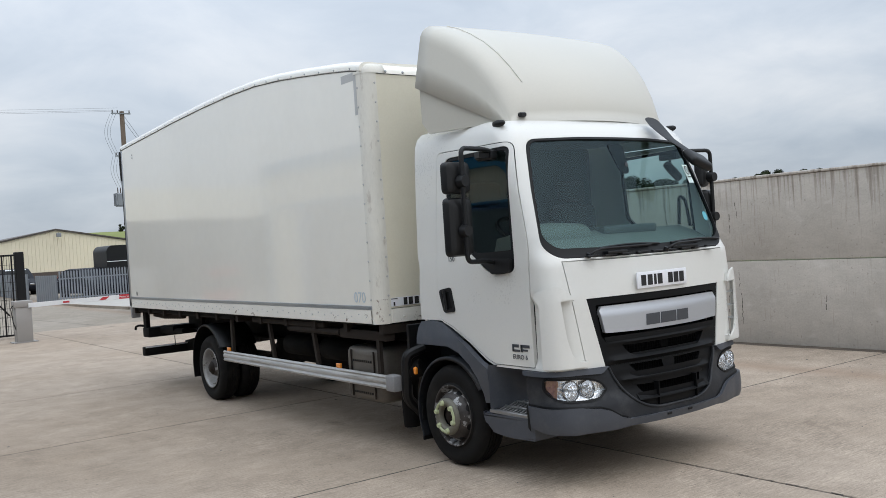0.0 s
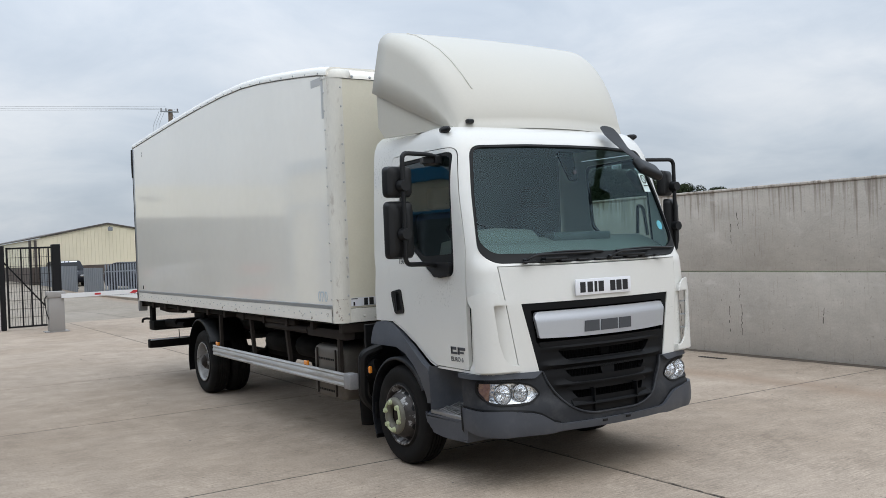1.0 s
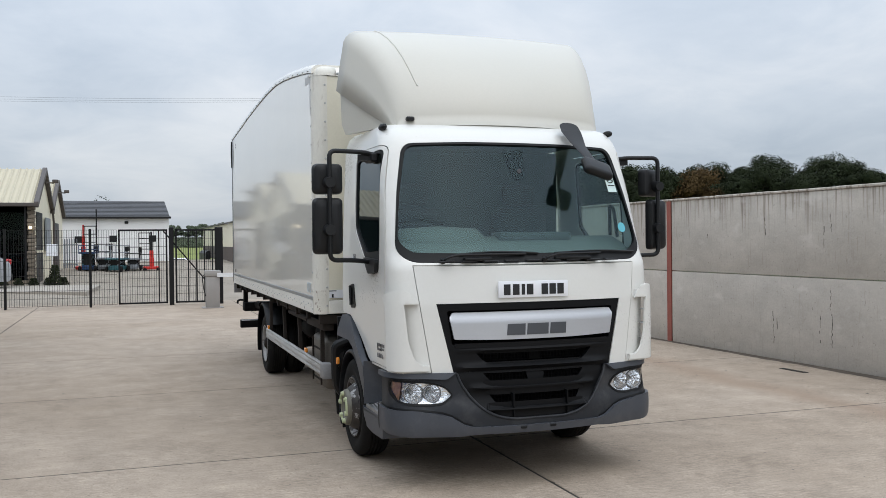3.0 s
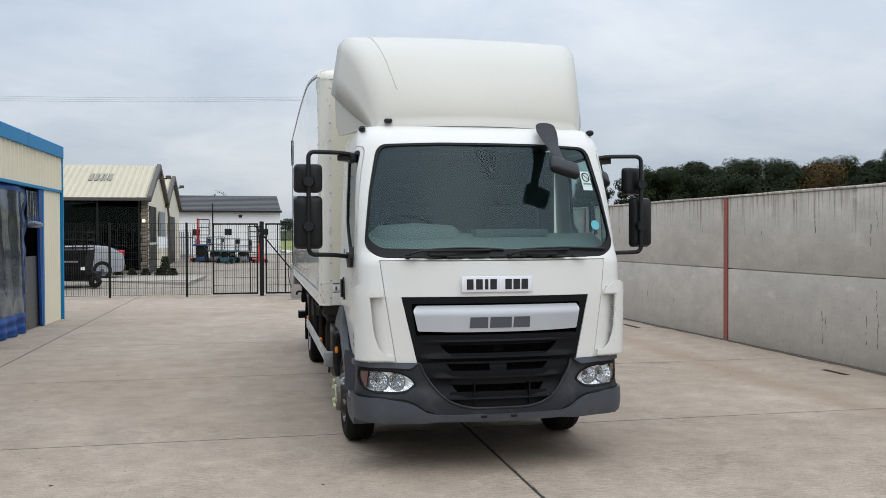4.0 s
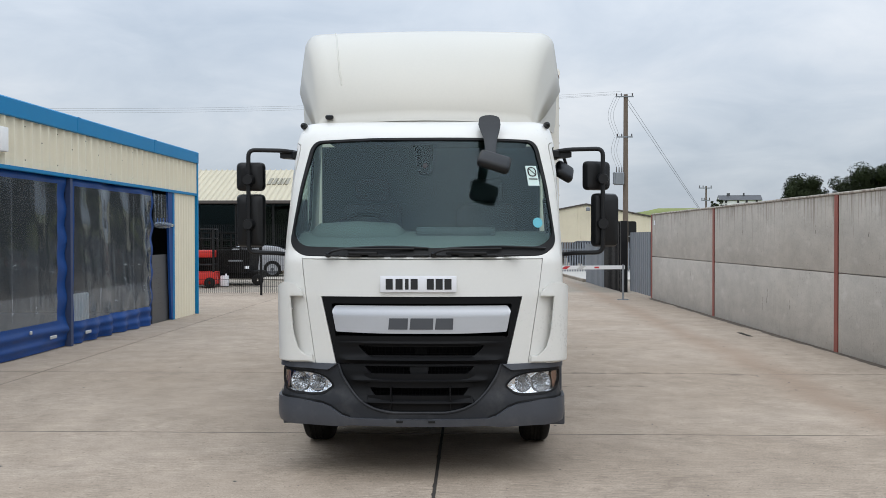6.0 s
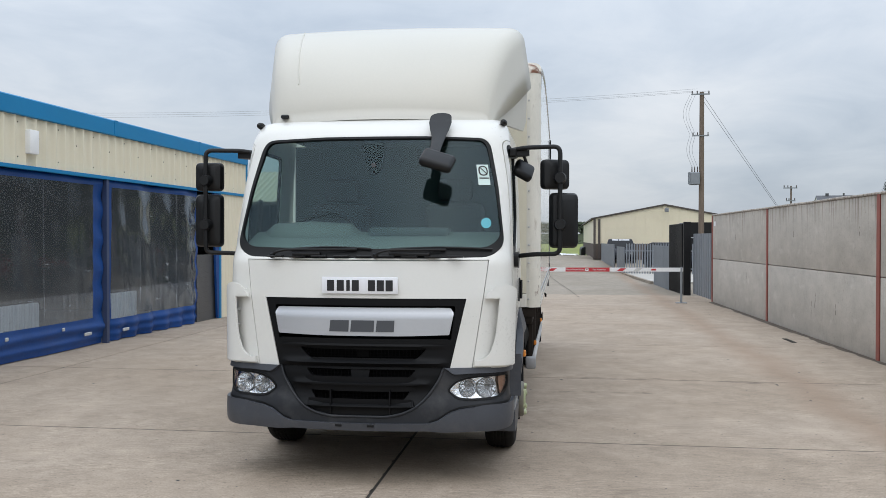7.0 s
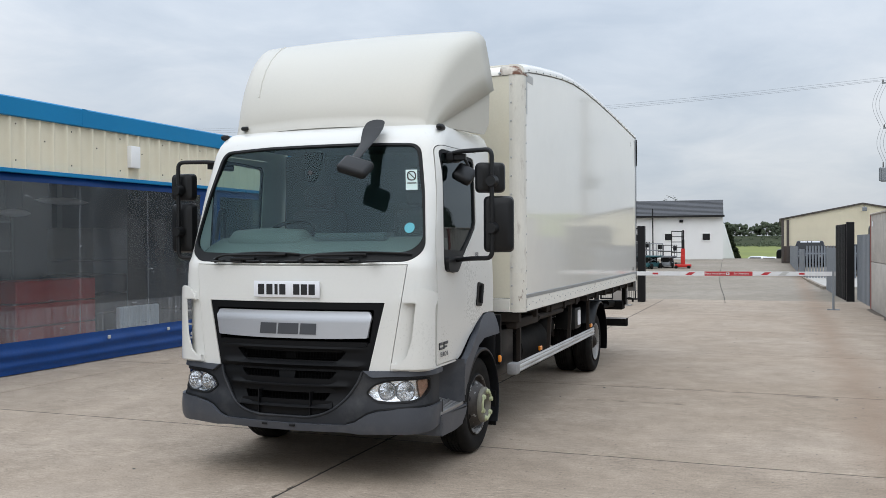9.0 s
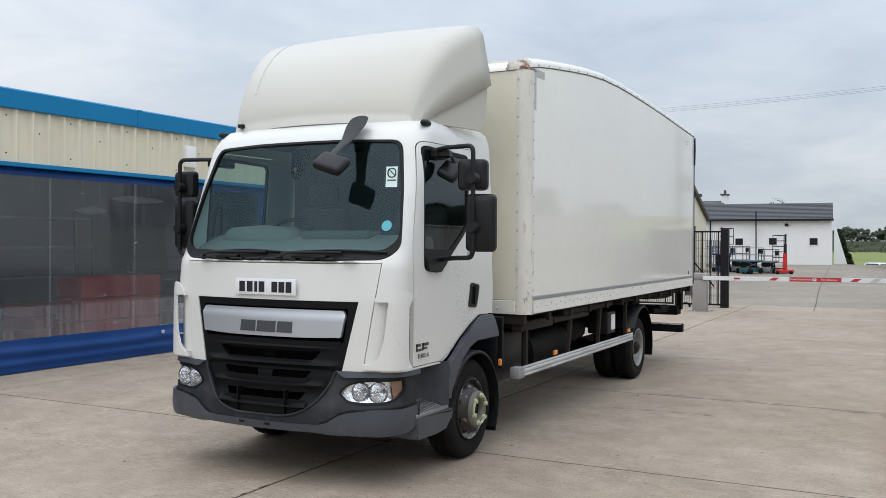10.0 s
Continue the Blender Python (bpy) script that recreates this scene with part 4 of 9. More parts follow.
bm = B()
rings = []
for y, top in CREST:
    k = (y - 0.455) / 0.831
    wd = spoil_half(y)
    fz = 2.470 + (y - 0.462) * 0.462
    r = min(0.13, (top - fz) * 0.7)
    sec = []
    tin = 0.05 * (top - fz) / 0.5
    for sd in (-1, 1):
        half = [(wd, fz), (wd - tin * 0.5, (fz + top - r) / 2)]
        for q in range(0, 6):
            a = q / 5 * math.pi / 2
            half.append((wd - tin - r + r * math.cos(a), top - r + r * math.sin(a) - 0.02))
        half += [((wd - tin - r) * f, top - 0.02 + 0.02 * (1 - f * f)) for f in (0.8, 0.55, 0.28)]
        sec.append(half)
    left = [(-x, z) for x, z in sec[0]]
    pts = left + [(0, top)] + sec[1][::-1]
    # the front bows back towards the sides
    rings.append(ring(bm, [(x, y + 0.13 * (x / wd) ** 2 * (1 - k) + 0.045 * k * (top - z) / (top - fz), z) for x, z in pts]))
for a, b in zip(rings, rings[1:]):
    bridge(bm, a, b, closed=False)
bm.faces.new(rings[0])
spoiler = part("roof_spoiler", bm, M_SPOIL, truck, "cream-white moulded roof spoiler", smooth=50)
sol = spoiler.modifiers.new("wall", "SOLIDIFY"); sol.thickness = 0.012
for s in (-1, 1):
    bm = B()
    prism(bm, [(0.60, 2.50), (0.68, 2.555), (0.95, 2.70), (1.15, 2.785), (1.315, 2.858), (1.325, 2.585), (1.27, 2.50), (1.0, 2.50)], "x", 0.0, 0.03)
    for v in bm.verts:
        v.co.x = s * (spoil_half(v.co.y - 0.04) - 0.055 + v.co.x - 0.05 * (2.9 - v.co.z))
    part("spoiler_skirt", bm, M_SPOIL, spoiler)
    # roof marker lamp
    bm = B()
    lathe(bm, [(-0.04, 0.001), (-0.036, 0.012), (-0.015, 0.022), (0.03, 0.026), (0.07, 0.020), (0.075, 0.001)], (s * 0.905, 0.57, 2.482), "y", 14)
    mk = part("roof_marker", bm, M_BLACK, truck, "small black roof marker lamp")
    bm = B()
    lathe(bm, [(0.0, 0.015), (-0.006, 0.011), (-0.008, 0.001)], (s * 0.905, 0.541, 2.484), "y", 12)
    part("marker_lens", bm, M_SEAL, mk)
# moulded ridge down one side of the spoiler
bm = B()
pts = []
for q, (y, top) in enumerate(CREST[1:]):
    k = (y - 0.455) / 0.831
    wd = spoil_half(y)
    fz = 2.470 + (y - 0.462) * 0.462
    r = min(0.13, (top - fz) * 0.7)
    x = -0.56 - 0.21 * (q / 8) ** 0.8
    f = min(1.0, -x / (wd - 0.05 * (top - fz) / 0.5 - r))
    z = top - 0.02 * f * f
    pts.append((x, y + 0.13 * (x / wd) ** 2 * (1 - k) + 0.045 * k * (top - z) / (top - fz), z))
tube(bm, pts[2:], 0.006, 6)
part("spoiler_ridge", bm, M_SPOIL, spoiler)
bm = B()
box(bm, -0.74, -0.68, 0.54, 0.58, 2.53, 2.56, 0.008, 1)
part("spoiler_bracket", bm, M_BLACK, spoiler)

# ---- front mirror on its arm, and the wing mirrors ----
bm = B()
rings = []
for x, y, z, hx, hy in ((0.475, 0.42, 2.515, 0.045, 0.02), (0.475, 0.40, 2.505, 0.075, 0.045), (0.475, 0.36, 2.46, 0.080, 0.055), (0.478, 0.30, 2.40, 0.066, 0.050), (0.48, 0.24, 2.345, 0.048, 0.042),
                        (0.478, 0.15, 2.285, 0.040, 0.036), (0.475, 0.06, 2.225, 0.037, 0.033), (0.475, 0.03, 2.205, 0.030, 0.026)):
    rings.append(ring(bm, [(x + hx * math.cos(q), y + hy * math.sin(q) * 0.7, z + hy * math.sin(q) * 0.75) for q in [k * math.pi / 8 for k in range(16)]]))
for p, q in zip(rings, rings[1:]):
    bridge(bm, p, q)
bm.faces.new(rings[0]); bm.faces.new(rings[-1])
fm = part("front_mirror", bm, M_BLACK, truck, "black front mirror on a short arm", smooth=60)
bm = B()
box(bm, -0.114, 0.114, -0.080, 0.080, -0.036, 0.034, 0.033, 4)
for v in bm.verts:
    v.co = Matrix.Rotation(radians(17), 3, "Y") @ Matrix.Rotation(radians(40), 3, "X") @ v.co + Vector((0.50, 0.02, 2.165))
part("mirror_head", bm, M_BLACK, fm)


def mirror_arm(s, turn_deg, shift):
    """Wing mirrors: two heads on a bent tube."""
    bm = B()
    x, ya = s * 1.31, 0.52
    tube(bm, rounded([(s * 0.955, 0.62, 2.285), (s * 1.06, 0.58, 2.30), (x, ya, 2.30), (x, ya, 1.54), (s * 1.12, 0.58, 1.535), (s * 1.0, 0.62, 1.52)], 0.05, 5), 0.0165, 10)
    box(bm, s * 0.97 - 0.03, s * 0.97 + 0.03, 0.58, 0.76, 2.235, 2.30, 0.01, 1)
    prism(bm, [(s * 0.975, 0.60), (s * 0.975, 0.76), (s * 1.07, 0.68), (s * 1.09, 0.60)], "z", 2.245, 2.285)
    arm = part("mirror_arm", bm, M_BLACK, truck, "black wing mirror pair on a bent tube")
    turn = Matrix.Rotation(radians(turn_deg), 4, "Z")
    for z0, z1, w0, off in ((2.0, 2.214, 0.212, -shift), (1.58, 1.975, 0.212, shift * 0.4)):
        hd = B()
        xo, yo = x + off, ya + 0.10
        zc, hh = (z0 + z1) / 2, (z1 - z0) / 2
        prof = round_poly([(-w0 / 2, -hh), (w0 / 2, -hh), (w0 / 2, hh), (-w0 / 2, hh)], 0.04, 5)
        rs = []
        for dy, k in ((0.0, 0.93), (0.0, 1.0), (-0.03, 1.0), (-0.055, 0.9), (-0.07, 0.6)):
            rs.append(ring(hd, [(px * k, dy, zc + pz * (1 - (1 - k) * 0.6)) for px, pz in prof]))
        for a, b in zip(rs, rs[1:]):
            bridge(hd, a, b)
        hd.faces.new(rs[-1]); hd.faces.new(rs[0])
        for v in hd.verts:
            v.co = turn @ v.co + Vector((xo, yo, 0))
        h = part("mirror_head", hd, M_BLACK, arm, "black mirror housing")
        gl = B()
        gp = round_poly([(-w0 / 2 + 0.014, -hh + 0.014), (w0 / 2 - 0.014, -hh + 0.014), (w0 / 2 - 0.014, hh - 0.014), (-w0 / 2 + 0.014, hh - 0.014)], 0.035, 4)
        gl.faces.new([gl.verts.new(turn @ Vector((px, 0.004, zc + pz)) + Vector((xo, yo, 0))) for px, pz in gp])
        part("mirror_glass", gl, G_MIRROR, arm, smooth=0)
        kn = B()
        cyl(kn, (x, ya + 0.02, zc - 0.03), (x, ya - 0.035, zc - 0.03), 0.046, 0.036, 16)
        part("mirror_joint", kn, M_BLACK, arm)
    return arm


mirror_arm(-1, 0, 0.0)
mirror_arm(1, 24, 0.045)
# kerb mirror over the passenger door
bm = B()
box(bm, -0.075, 0.075, -0.035, 0.035, -0.080, 0.080, 0.030, 3)
for v in bm.verts:
    v.co = Matrix.Rotation(radians(40), 3, "Z") @ Matrix.Rotation(radians(-38), 3, "X") @ Matrix.Rotation(radians(38), 3, "Y") @ v.co + Vector((1.045, 0.70, 2.145))
km = part("kerb_mirror", bm, M_BLACK, truck, "small black kerb mirror over the door")
bm = B()
tube(bm, rounded([(0.965, 0.70, 2.28), (1.04, 0.72, 2.27), (1.065, 0.74, 2.20)], 0.03), 0.012, 8)
part("mirror_stalk", bm, M_BLACK, km)

# ---- cab inside ----
bm = B()
box(bm, -0.93, 0.93, 0.35, 1.55, 0.95, 1.0, 0.0)
part("cab_floor", bm, M_DASHD, truck)
bm = B()
prism(bm, [(0.20, 1.30), (0.20, 1.53), (0.26, 1.57), (0.40, 1.64), (0.56, 1.695), (0.68, 1.68), (0.72, 1.58), (0.72, 1.30)], "x", -0.915, 0.915)
dash = part("dashboard", bm, M_DASH, truck, "pale grey dashboard with steering wheel")
bm = B()
lathe(bm, [(-0.38, 0.001), (-0.375, 0.06), (-0.30, 0.13), (0.0, 0.15), (0.30, 0.13), (0.375, 0.06), (0.38, 0.001)], (0, 0, 0), "x", 20)
for v in bm.verts:
    v.co = Vector((v.co.x * 0.95 - 0.50, v.co.y * 1.1 + 0.58, v.co.z * 0.85 + 1.645))
part("instrument_hood", bm, M_DASH, dash)
bm = B()
box(bm, -0.06, 0.52, 0.46, 0.64, 1.66, 1.725, 0.015, 2)
part("dash_tray", bm, M_DASHD, dash)
bm = B()
n = 28
rings = []
for k in range(n):
    a = 2 * math.pi * k / n
    c = Vector((0, math.cos(a) * 0.22, math.sin(a) * 0.22))
    o = Vector((0, math.cos(a), math.sin(a)))
    rings.append(ring(bm, [c + (o * math.cos(t) + Vector((1, 0, 0)) * math.sin(t)) * 0.016 for t in (0, 1.05, 2.1, 3.14, 4.19, 5.24)]))
for k in range(n):
    bridge(bm, rings[k], rings[(k + 1) % n])
for v in bm.verts:
    p = Vector((v.co.y, 0, v.co.z)) + Vector((0, v.co.x, 0))
    v.co = Matrix.Rotation(radians(-58), 3, "X") @ p + Vector((-0.50, 0.84, 1.715))
tube(bm, [(-0.50, 0.70, 1.55), (-0.50, 0.86, 1.68)], 0.04, 10)
part("steering_wheel", bm, M_BLACK, dash, "black steering wheel")
bm = B()
box(bm, -0.925, 0.925, 1.535, 1.555, 1.0, 2.42)
part("cab_lining", bm, M_TRIM, truck, "dark grey cab lining")
bm = B()
box(bm, -0.80, 0.80, 0.60, 1.54, 2.41, 2.43)
part("headlining", bm, M_TRIM, truck)
for s, x in ((-1, -0.47), (1, 0.47)):
    bm = B()
    box(bm, x - 0.25, x + 0.25, 0.80, 1.30, 1.25, 1.40, 0.05, 3)
    st = part("cab_seat", bm, M_SEAT, truck, "dark cloth cab seat")
    bm = B()
    box(bm, x - 0.24, x + 0.24, 1.25, 1.40, 1.35, 1.93, 0.06, 3)
    part("backrest", bm, M_SEAT, st)
    bm = B()
    box(bm, x - 0.14, x + 0.14, 1.28, 1.38, 1.95, 2.13, 0.04, 3)
    part("headrest", bm, M_SEAT, st)
for s in (-1, 1):
    bm = B()
    tube(bm, rounded([(s * 0.90, 0.44, 1.68), (s * 0.88, 0.46, 1.90), (s * 0.88, 0.52, 1.93), (s * 0.90, 0.55, 1.70)], 0.04), 0.014, 8)
    part("grab_handle", bm, M_BLACK, truck)

# ---- box body ----
BX, BY0, BY1, BZ0 = 1.14, 1.95, 8.42, 1.05
ROOF = [(1.95, 3.094), (2.15, 3.136), (2.5, 3.183), (3.0, 3.243), (3.5, 3.295), (4.0, 3.33), (4.6, 3.341), (5.4, 3.331), (6.4, 3.302), (7.5, 3.257), (8.42, 3.219)]


def roof_z(y):
    return lerp_table(ROOF, y, 1)


box_body = group("box_body", truck, "cream GRP box body with curved roof")
for s in (-1, 1):
    bm = B()
    ys = [BY0 + 0.105] + [2.2 + 0.25 * k for k in range(25)] + [BY1 - 0.06]
    top = [(y, roof_z(y)) for y in ys]
    prism(bm, [(BY1 - 0.06, 1.20), (BY0 + 0.105, 1.20)] + top, "x", s * (BX - 0.03), s * (BX - 0.002))
    part("side_panel", bm, M_BOX, box_body, "glossy cream side panel")
    bm = B()
    box(bm, min(s * (BX - 0.03), s * BX), max(s * (BX - 0.03), s * BX), BY0 + 0.10, BY1, BZ0, 1.165, 0.004, 1)
    part("skirt_rail", bm, M_SKIRT, box_body, "scuffed white lower rail with rivets")
    bm = B()
    for k in range(53):
        y = BY0 + 0.2 + k * 0.118
        cyl(bm, (s * BX, y, 1.105 + 0.02 * (k % 2)), (s * (BX + 0.004), y, 1.105 + 0.02 * (k % 2)), 0.007, 0.004, 6)
    tagged(part("rivet", bm, M_SILVER, box_body), kind="stuff")
    bm = B()
    box(bm, min(s * (BX - 0.02), s * (BX + 0.003)), max(s * (BX - 0.02), s * (BX + 0.003)), BY0 + 0.10, BY1 - 0.02, 1.166, 1.199, 0.003, 1)
    part("trim_strip", bm, M_SILVER, box_body, "dull silver trim strip")
    # rounded corner post
    bm = B()
    arc = [(s * (BX - 0.095 + 0.095 * math.sin(a)), BY0 + 0.095 - 0.095 * math.cos(a)) for a in [k / 8 * math.pi / 2 for k in range(9)]]
    prism(bm, [(s * (BX - 0.12), BY0 + 0.003)] + arc + [(s * BX, BY0 + 0.12), (s * (BX - 0.05), BY0 + 0.12), (s * (BX - 0.12), BY0 + 0.06)], "z", BZ0, 3.09)
    post = part("corner_post", bm, M_CORNER, box_body, "worn and scuffed rounded corner post")
    bm = B()
    for k in range(13):
        z = 1.12 + k * 0.157
        cyl(bm, (s * (BX - 0.10), BY0 + 0.003, z), (s * (BX - 0.10), BY0 - 0.005, z), 0.011, 0.006, 8)
        cyl(bm, (s * (BX - 0.001), BY0 + 0.108, z - 0.03), (s * (BX + 0.006), BY0 + 0.108, z - 0.03), 0.010, 0.006, 8)
    tagged(part("rivet", bm, M_TAPE, box_body), kind="stuff")
    bm = B()
    arc = [(s * (BX - 0.095 + 0.097 * math.sin(a)), BY0 + 0.095 - 0.097 * math.cos(a)) for a in [k / 8 * math.pi / 2 for k in range(9)]]
    prism(bm, [(s * (BX - 0.10), BY0 + 0.02)] + arc + [(s * (BX - 0.02), BY0 + 0.10)], "z", BZ0 - 0.002, BZ0 + (0.34 if s > 0 else 0.20))
    part("post_foot", bm, M_FOOT, box_body, "rust-stained foot of the corner post")
    # cant rail along the roof edge
    bm = B()
    rings = []
    ys = [BY0 + 0.05] + [BY0 + 0.1 + 0.13 * k for k in range(50)]
    for y in ys:
        z = roof_z(y)
        sec = [(BX - 0.03, z), (BX + 0.004, z), (BX + 0.004, z + 0.022)] + [(BX - 0.075 + 0.079 * math.cos(a), z + 0.022 + 0.055 * math.sin(a)) for a in (0.35, 0.7, 1.05, 1.4)] + [(BX - 0.13, z + 0.08), (BX - 0.13, z + 0.05)]
        rings.append(ring(bm, [(s * x, y, zz) for x, zz in sec]))
    for a, b in zip(rings, rings[1:]):
        bridge(bm, a, b)
    bm.faces.new(rings[0]); bm.faces.new(rings[-1])
    rail = part("cant_rail", bm, M_BOX, box_body, "white roof edge rail with rivets")
    bm = B()
    for k in range(25):
        y = BY0 + 0.2 + k * 0.26
        z = roof_z(y) + 0.012
        cyl(bm, (s * (BX + 0.003), y, z), (s * (BX + 0.010), y, z), 0.010, 0.006, 6)
    tagged(part("rivet", bm, M_SILVER, box_body), kind="stuff")
    # dark sealant line below the rail
    bm = B()
    lo_, hi_ = [], []
    for y in ys[1:]:
        lo_.append(bm.verts.new((s * (BX + 0.0015), y, roof_z(y) - 0.011))); hi_.append(bm.verts.new((s * (BX + 0.0015), y, roof_z(y) - 0.003)))
    bridge(bm, lo_, hi_, closed=False)
    part("sealant_line", bm, M_SEALANT, box_body, "dark sealant line", smooth=0)
    # moulded corner cap
    bm = B()
    rings = []
    for k in range(7):
        t = k / 6 * math.pi / 2
        rr = 0.075 * math.cos(t) + 0.03
        zz = 3.085 + 0.088 * math.sin(t)
        rings.append(ring(bm, [(s * (BX - 0.10 + (rr - 0.002) * math.sin(a)), BY0 + 0.10 - rr * math.cos(a), zz) for a in [j / 8 * math.pi / 2 for j in range(9)]] + [(s * (BX - 0.10 + rr), BY0 + 0.16, zz), (s * (BX - 0.2), BY0 + 0.16, zz), (s * (BX - 0.2), BY0 + 0.10 - rr, zz)]))
    for a, b in zip(rings, rings[1:]):
        bridge(bm, a, b)
    bm.faces.new(rings[-1])
    part("corner_cap", bm, M_RUST if s > 0 else M_CORNER, box_body, "rust-stained roof corner cap" if s > 0 else "grimy white roof corner cap")
    # grey tape at the top front corner
    bm = B()
    xo = s * (BX + 0.0)
    box(bm, min(xo, xo - s * 0.004), max(xo, xo - s * 0.004), BY0 + 0.125, BY0 + 0.36, 3.045, 3.11)
    box(bm, min(xo, xo - s * 0.004), max(xo, xo - s * 0.004), BY0 + 0.125, BY0 + 0.165, 2.76, 3.045)
    part("tape", bm, M_TAPE, box_body, "grey tape at the panel corner")
    bm = B()
    box(bm, min(s * BX, s * (BX - 0.05)), max(s * BX, s * (BX - 0.05)), BY1 - 0.06, BY1 + 0.02, BZ0, 3.225, 0.01, 2)
    part("rear_post", bm, M_SILVER, box_body, "dull metal rear frame post")
    bm = B()
    for y, z, w, h in ((8.10, 1.245, 0.022, 0.05), (7.92, 3.10, 0.016, 0.016), (7.92, 3.06, 0.016, 0.016)):
        box(bm, min(s * BX, s * (BX + 0.006)), max(s * BX, s * (BX + 0.006)), y - w / 2, y + w / 2, z - h / 2, z + h / 2, 0.002, 1)
    part("side_fitting", bm, M_BLACK, box_body)
    bm = B()
    tube(bm, [(s * (BX + 0.004), BY1 + 0.012, 3.20), (s * (BX + 0.008), BY1 + 0.010, 3.02), (s * (BX + 0.003), BY1 + 0.012, 2.80)], 0.014, 6)
    part("door_strap", bm, M_BLACK, box_body)
    bm = B()
    box(bm, min(s * (BX - 0.03), s * (BX + 0.004)), max(s * (BX - 0.03), s * (BX + 0.004)), BY1 + 0.012, BY1 + 0.026, BZ0 + 0.02, 3.19, 0.003, 1)
    part("door_seal", bm, M_SEAL, box_body)
    bm = B()
    prism(bm, [(BY1 - 0.05, BZ0), (BY1 + 0.03, BZ0), (BY1 + 0.03, BZ0 - 0.13), (BY1 - 0.01, BZ0 - 0.15)], "x", s * 1.02, s * 1.135)
    part("corner_buffer", bm, M_CAPG, box_body, "grey metal corner buffer")
letters("070", 0.125, M_BLUETXT, box_body, pose(-(BX + 0.0), 2.235, 1.225, 90, 0, -90), "figures")
# roof, front wall, rear doors, floor
bm = B()
rings = []
for y in [BY0 + 0.06, 2.1, 2.5, 3.0, 3.5, 4.0, 4.6, 5.4, 6.4, 7.5, BY1]:
    z = roof_z(y) + 0.075
    rings.append(ring(bm, [(x, y, z + 0.012 * (1 - (x / 1.02) ** 2) - d) for d in (0, 0.03) for x in ((-1.02, -0.5, 0, 0.5, 1.02) if d == 0 else (1.02, 0.5, 0, -0.5, -1.02))]))
for a, b in zip(rings, rings[1:]):
    bridge(bm, a, b)
bm.faces.new(rings[0]); bm.faces.new(rings[-1])
part("roof_panel", bm, M_BOX, box_body)
bm = B()
box(bm, -1.02, 1.02, BY0 + 0.004, BY0 + 0.05, BZ0 + 0.12, 3.08)
part("front_wall", bm, M_BOXF, box_body, "yellowed cream front wall")
bm = B()
box(bm, -1.02, 1.02, BY0 - 0.004, BY0 + 0.05, BZ0, BZ0 + 0.115, 0.004, 1)
for k in range(9):
    cyl(bm, (-0.9 + 0.22 * k, BY0 - 0.003, BZ0 + 0.05), (-0.9 + 0.22 * k, BY0 - 0.01, BZ0 + 0.05), 0.012, 0.007, 8)
part("front_rail", bm, M_SKIRT, box_body)
bm = B()
rings = []
for k in range(7):
    a = k / 6 * math.pi / 2
    rings.append(ring(bm, [(x, BY0 + 0.08 - 0.085 * math.cos(a), 3.083 + 0.085 * math.sin(a)) for x in (-1.0, 1.0)]))
for a, b in zip(rings, rings[1:]):
    bridge(bm, a, b, closed=False)
part("front_top_rail", bm, M_BOX, box_body)
bm = B()
for k in range(12):
    cyl(bm, (-0.93 + 0.17 * k, BY0 - 0.003, 3.10), (-0.93 + 0.17 * k, BY0 - 0.012, 3.10), 0.013, 0.007, 8)
tagged(part("rivet", bm, M_SILVER, box_body), kind="stuff")
# torn notice low on the front wall
bm = B()
box(bm, -1.02, -0.72, BY0 - 0.006, BY0 - 0.001, 1.185, 1.255)
part("notice", bm, M_PLATE, box_body, "torn white notice with dark bars")
bm = B()
for x0, x1, z0, z1 in ((-0.90, -0.865, 1.19, 1.25), (-0.85, -0.81, 1.19, 1.25), (-0.79, -0.75, 1.19, 1.25), (-1.02, -0.96, 1.243, 1.25), (-1.0, -0.985, 1.19, 1.22)):
    box(bm, x0, x1, BY0 - 0.009, BY0 - 0.004, z0, z1)
part("notice_bar", bm, M_INK, box_body)
bm = B()
box(bm, -1.09, 1.09, BY1 - 0.04, BY1, BZ0 + 0.05, 3.19)
part("rear_doors", bm, M_BOX, box_body)
bm = B()
box(bm, -1.13, 1.13, BY0 + 0.08, BY1, BZ0 - 0.012, BZ0 + 0.03)
part("box_floor", bm, M_CHASSIS, box_body)

# ---- chassis ----
chassis = group("chassis", truck, "dark dirty steel ladder chassis")
for s in (-1, 1):
    bm = B()
    prism(bm, [(s * 0.36, 0.68), (s * 0.44, 0.68), (s * 0.44, 0.70), (s * 0.38, 0.70), (s * 0.38, 0.90), (s * 0.44, 0.90), (s * 0.44, 0.92), (s * 0.36, 0.92)], "y", 0.5, 8.3)
    part("frame_rail", bm, M_CHASSIS, chassis)
    bm = B()
    box(bm, s * 0.40 - 0.04, s * 0.40 + 0.04, 1.95, 8.35, 0.925, 1.035, 0.01, 1)
    part("subframe", bm, M_CHASRUST, chassis)
for k in range(12):
    bm = B()
    y = 2.0 + 0.58 * k
    prism(bm, [(y - 0.03, 0.965), (y + 0.03, 0.965), (y + 0.03, 1.04), (y - 0.03, 1.04)], "x", -1.10, 1.10)
    part("cross_bearer", bm, M_CHASRUST, chassis)
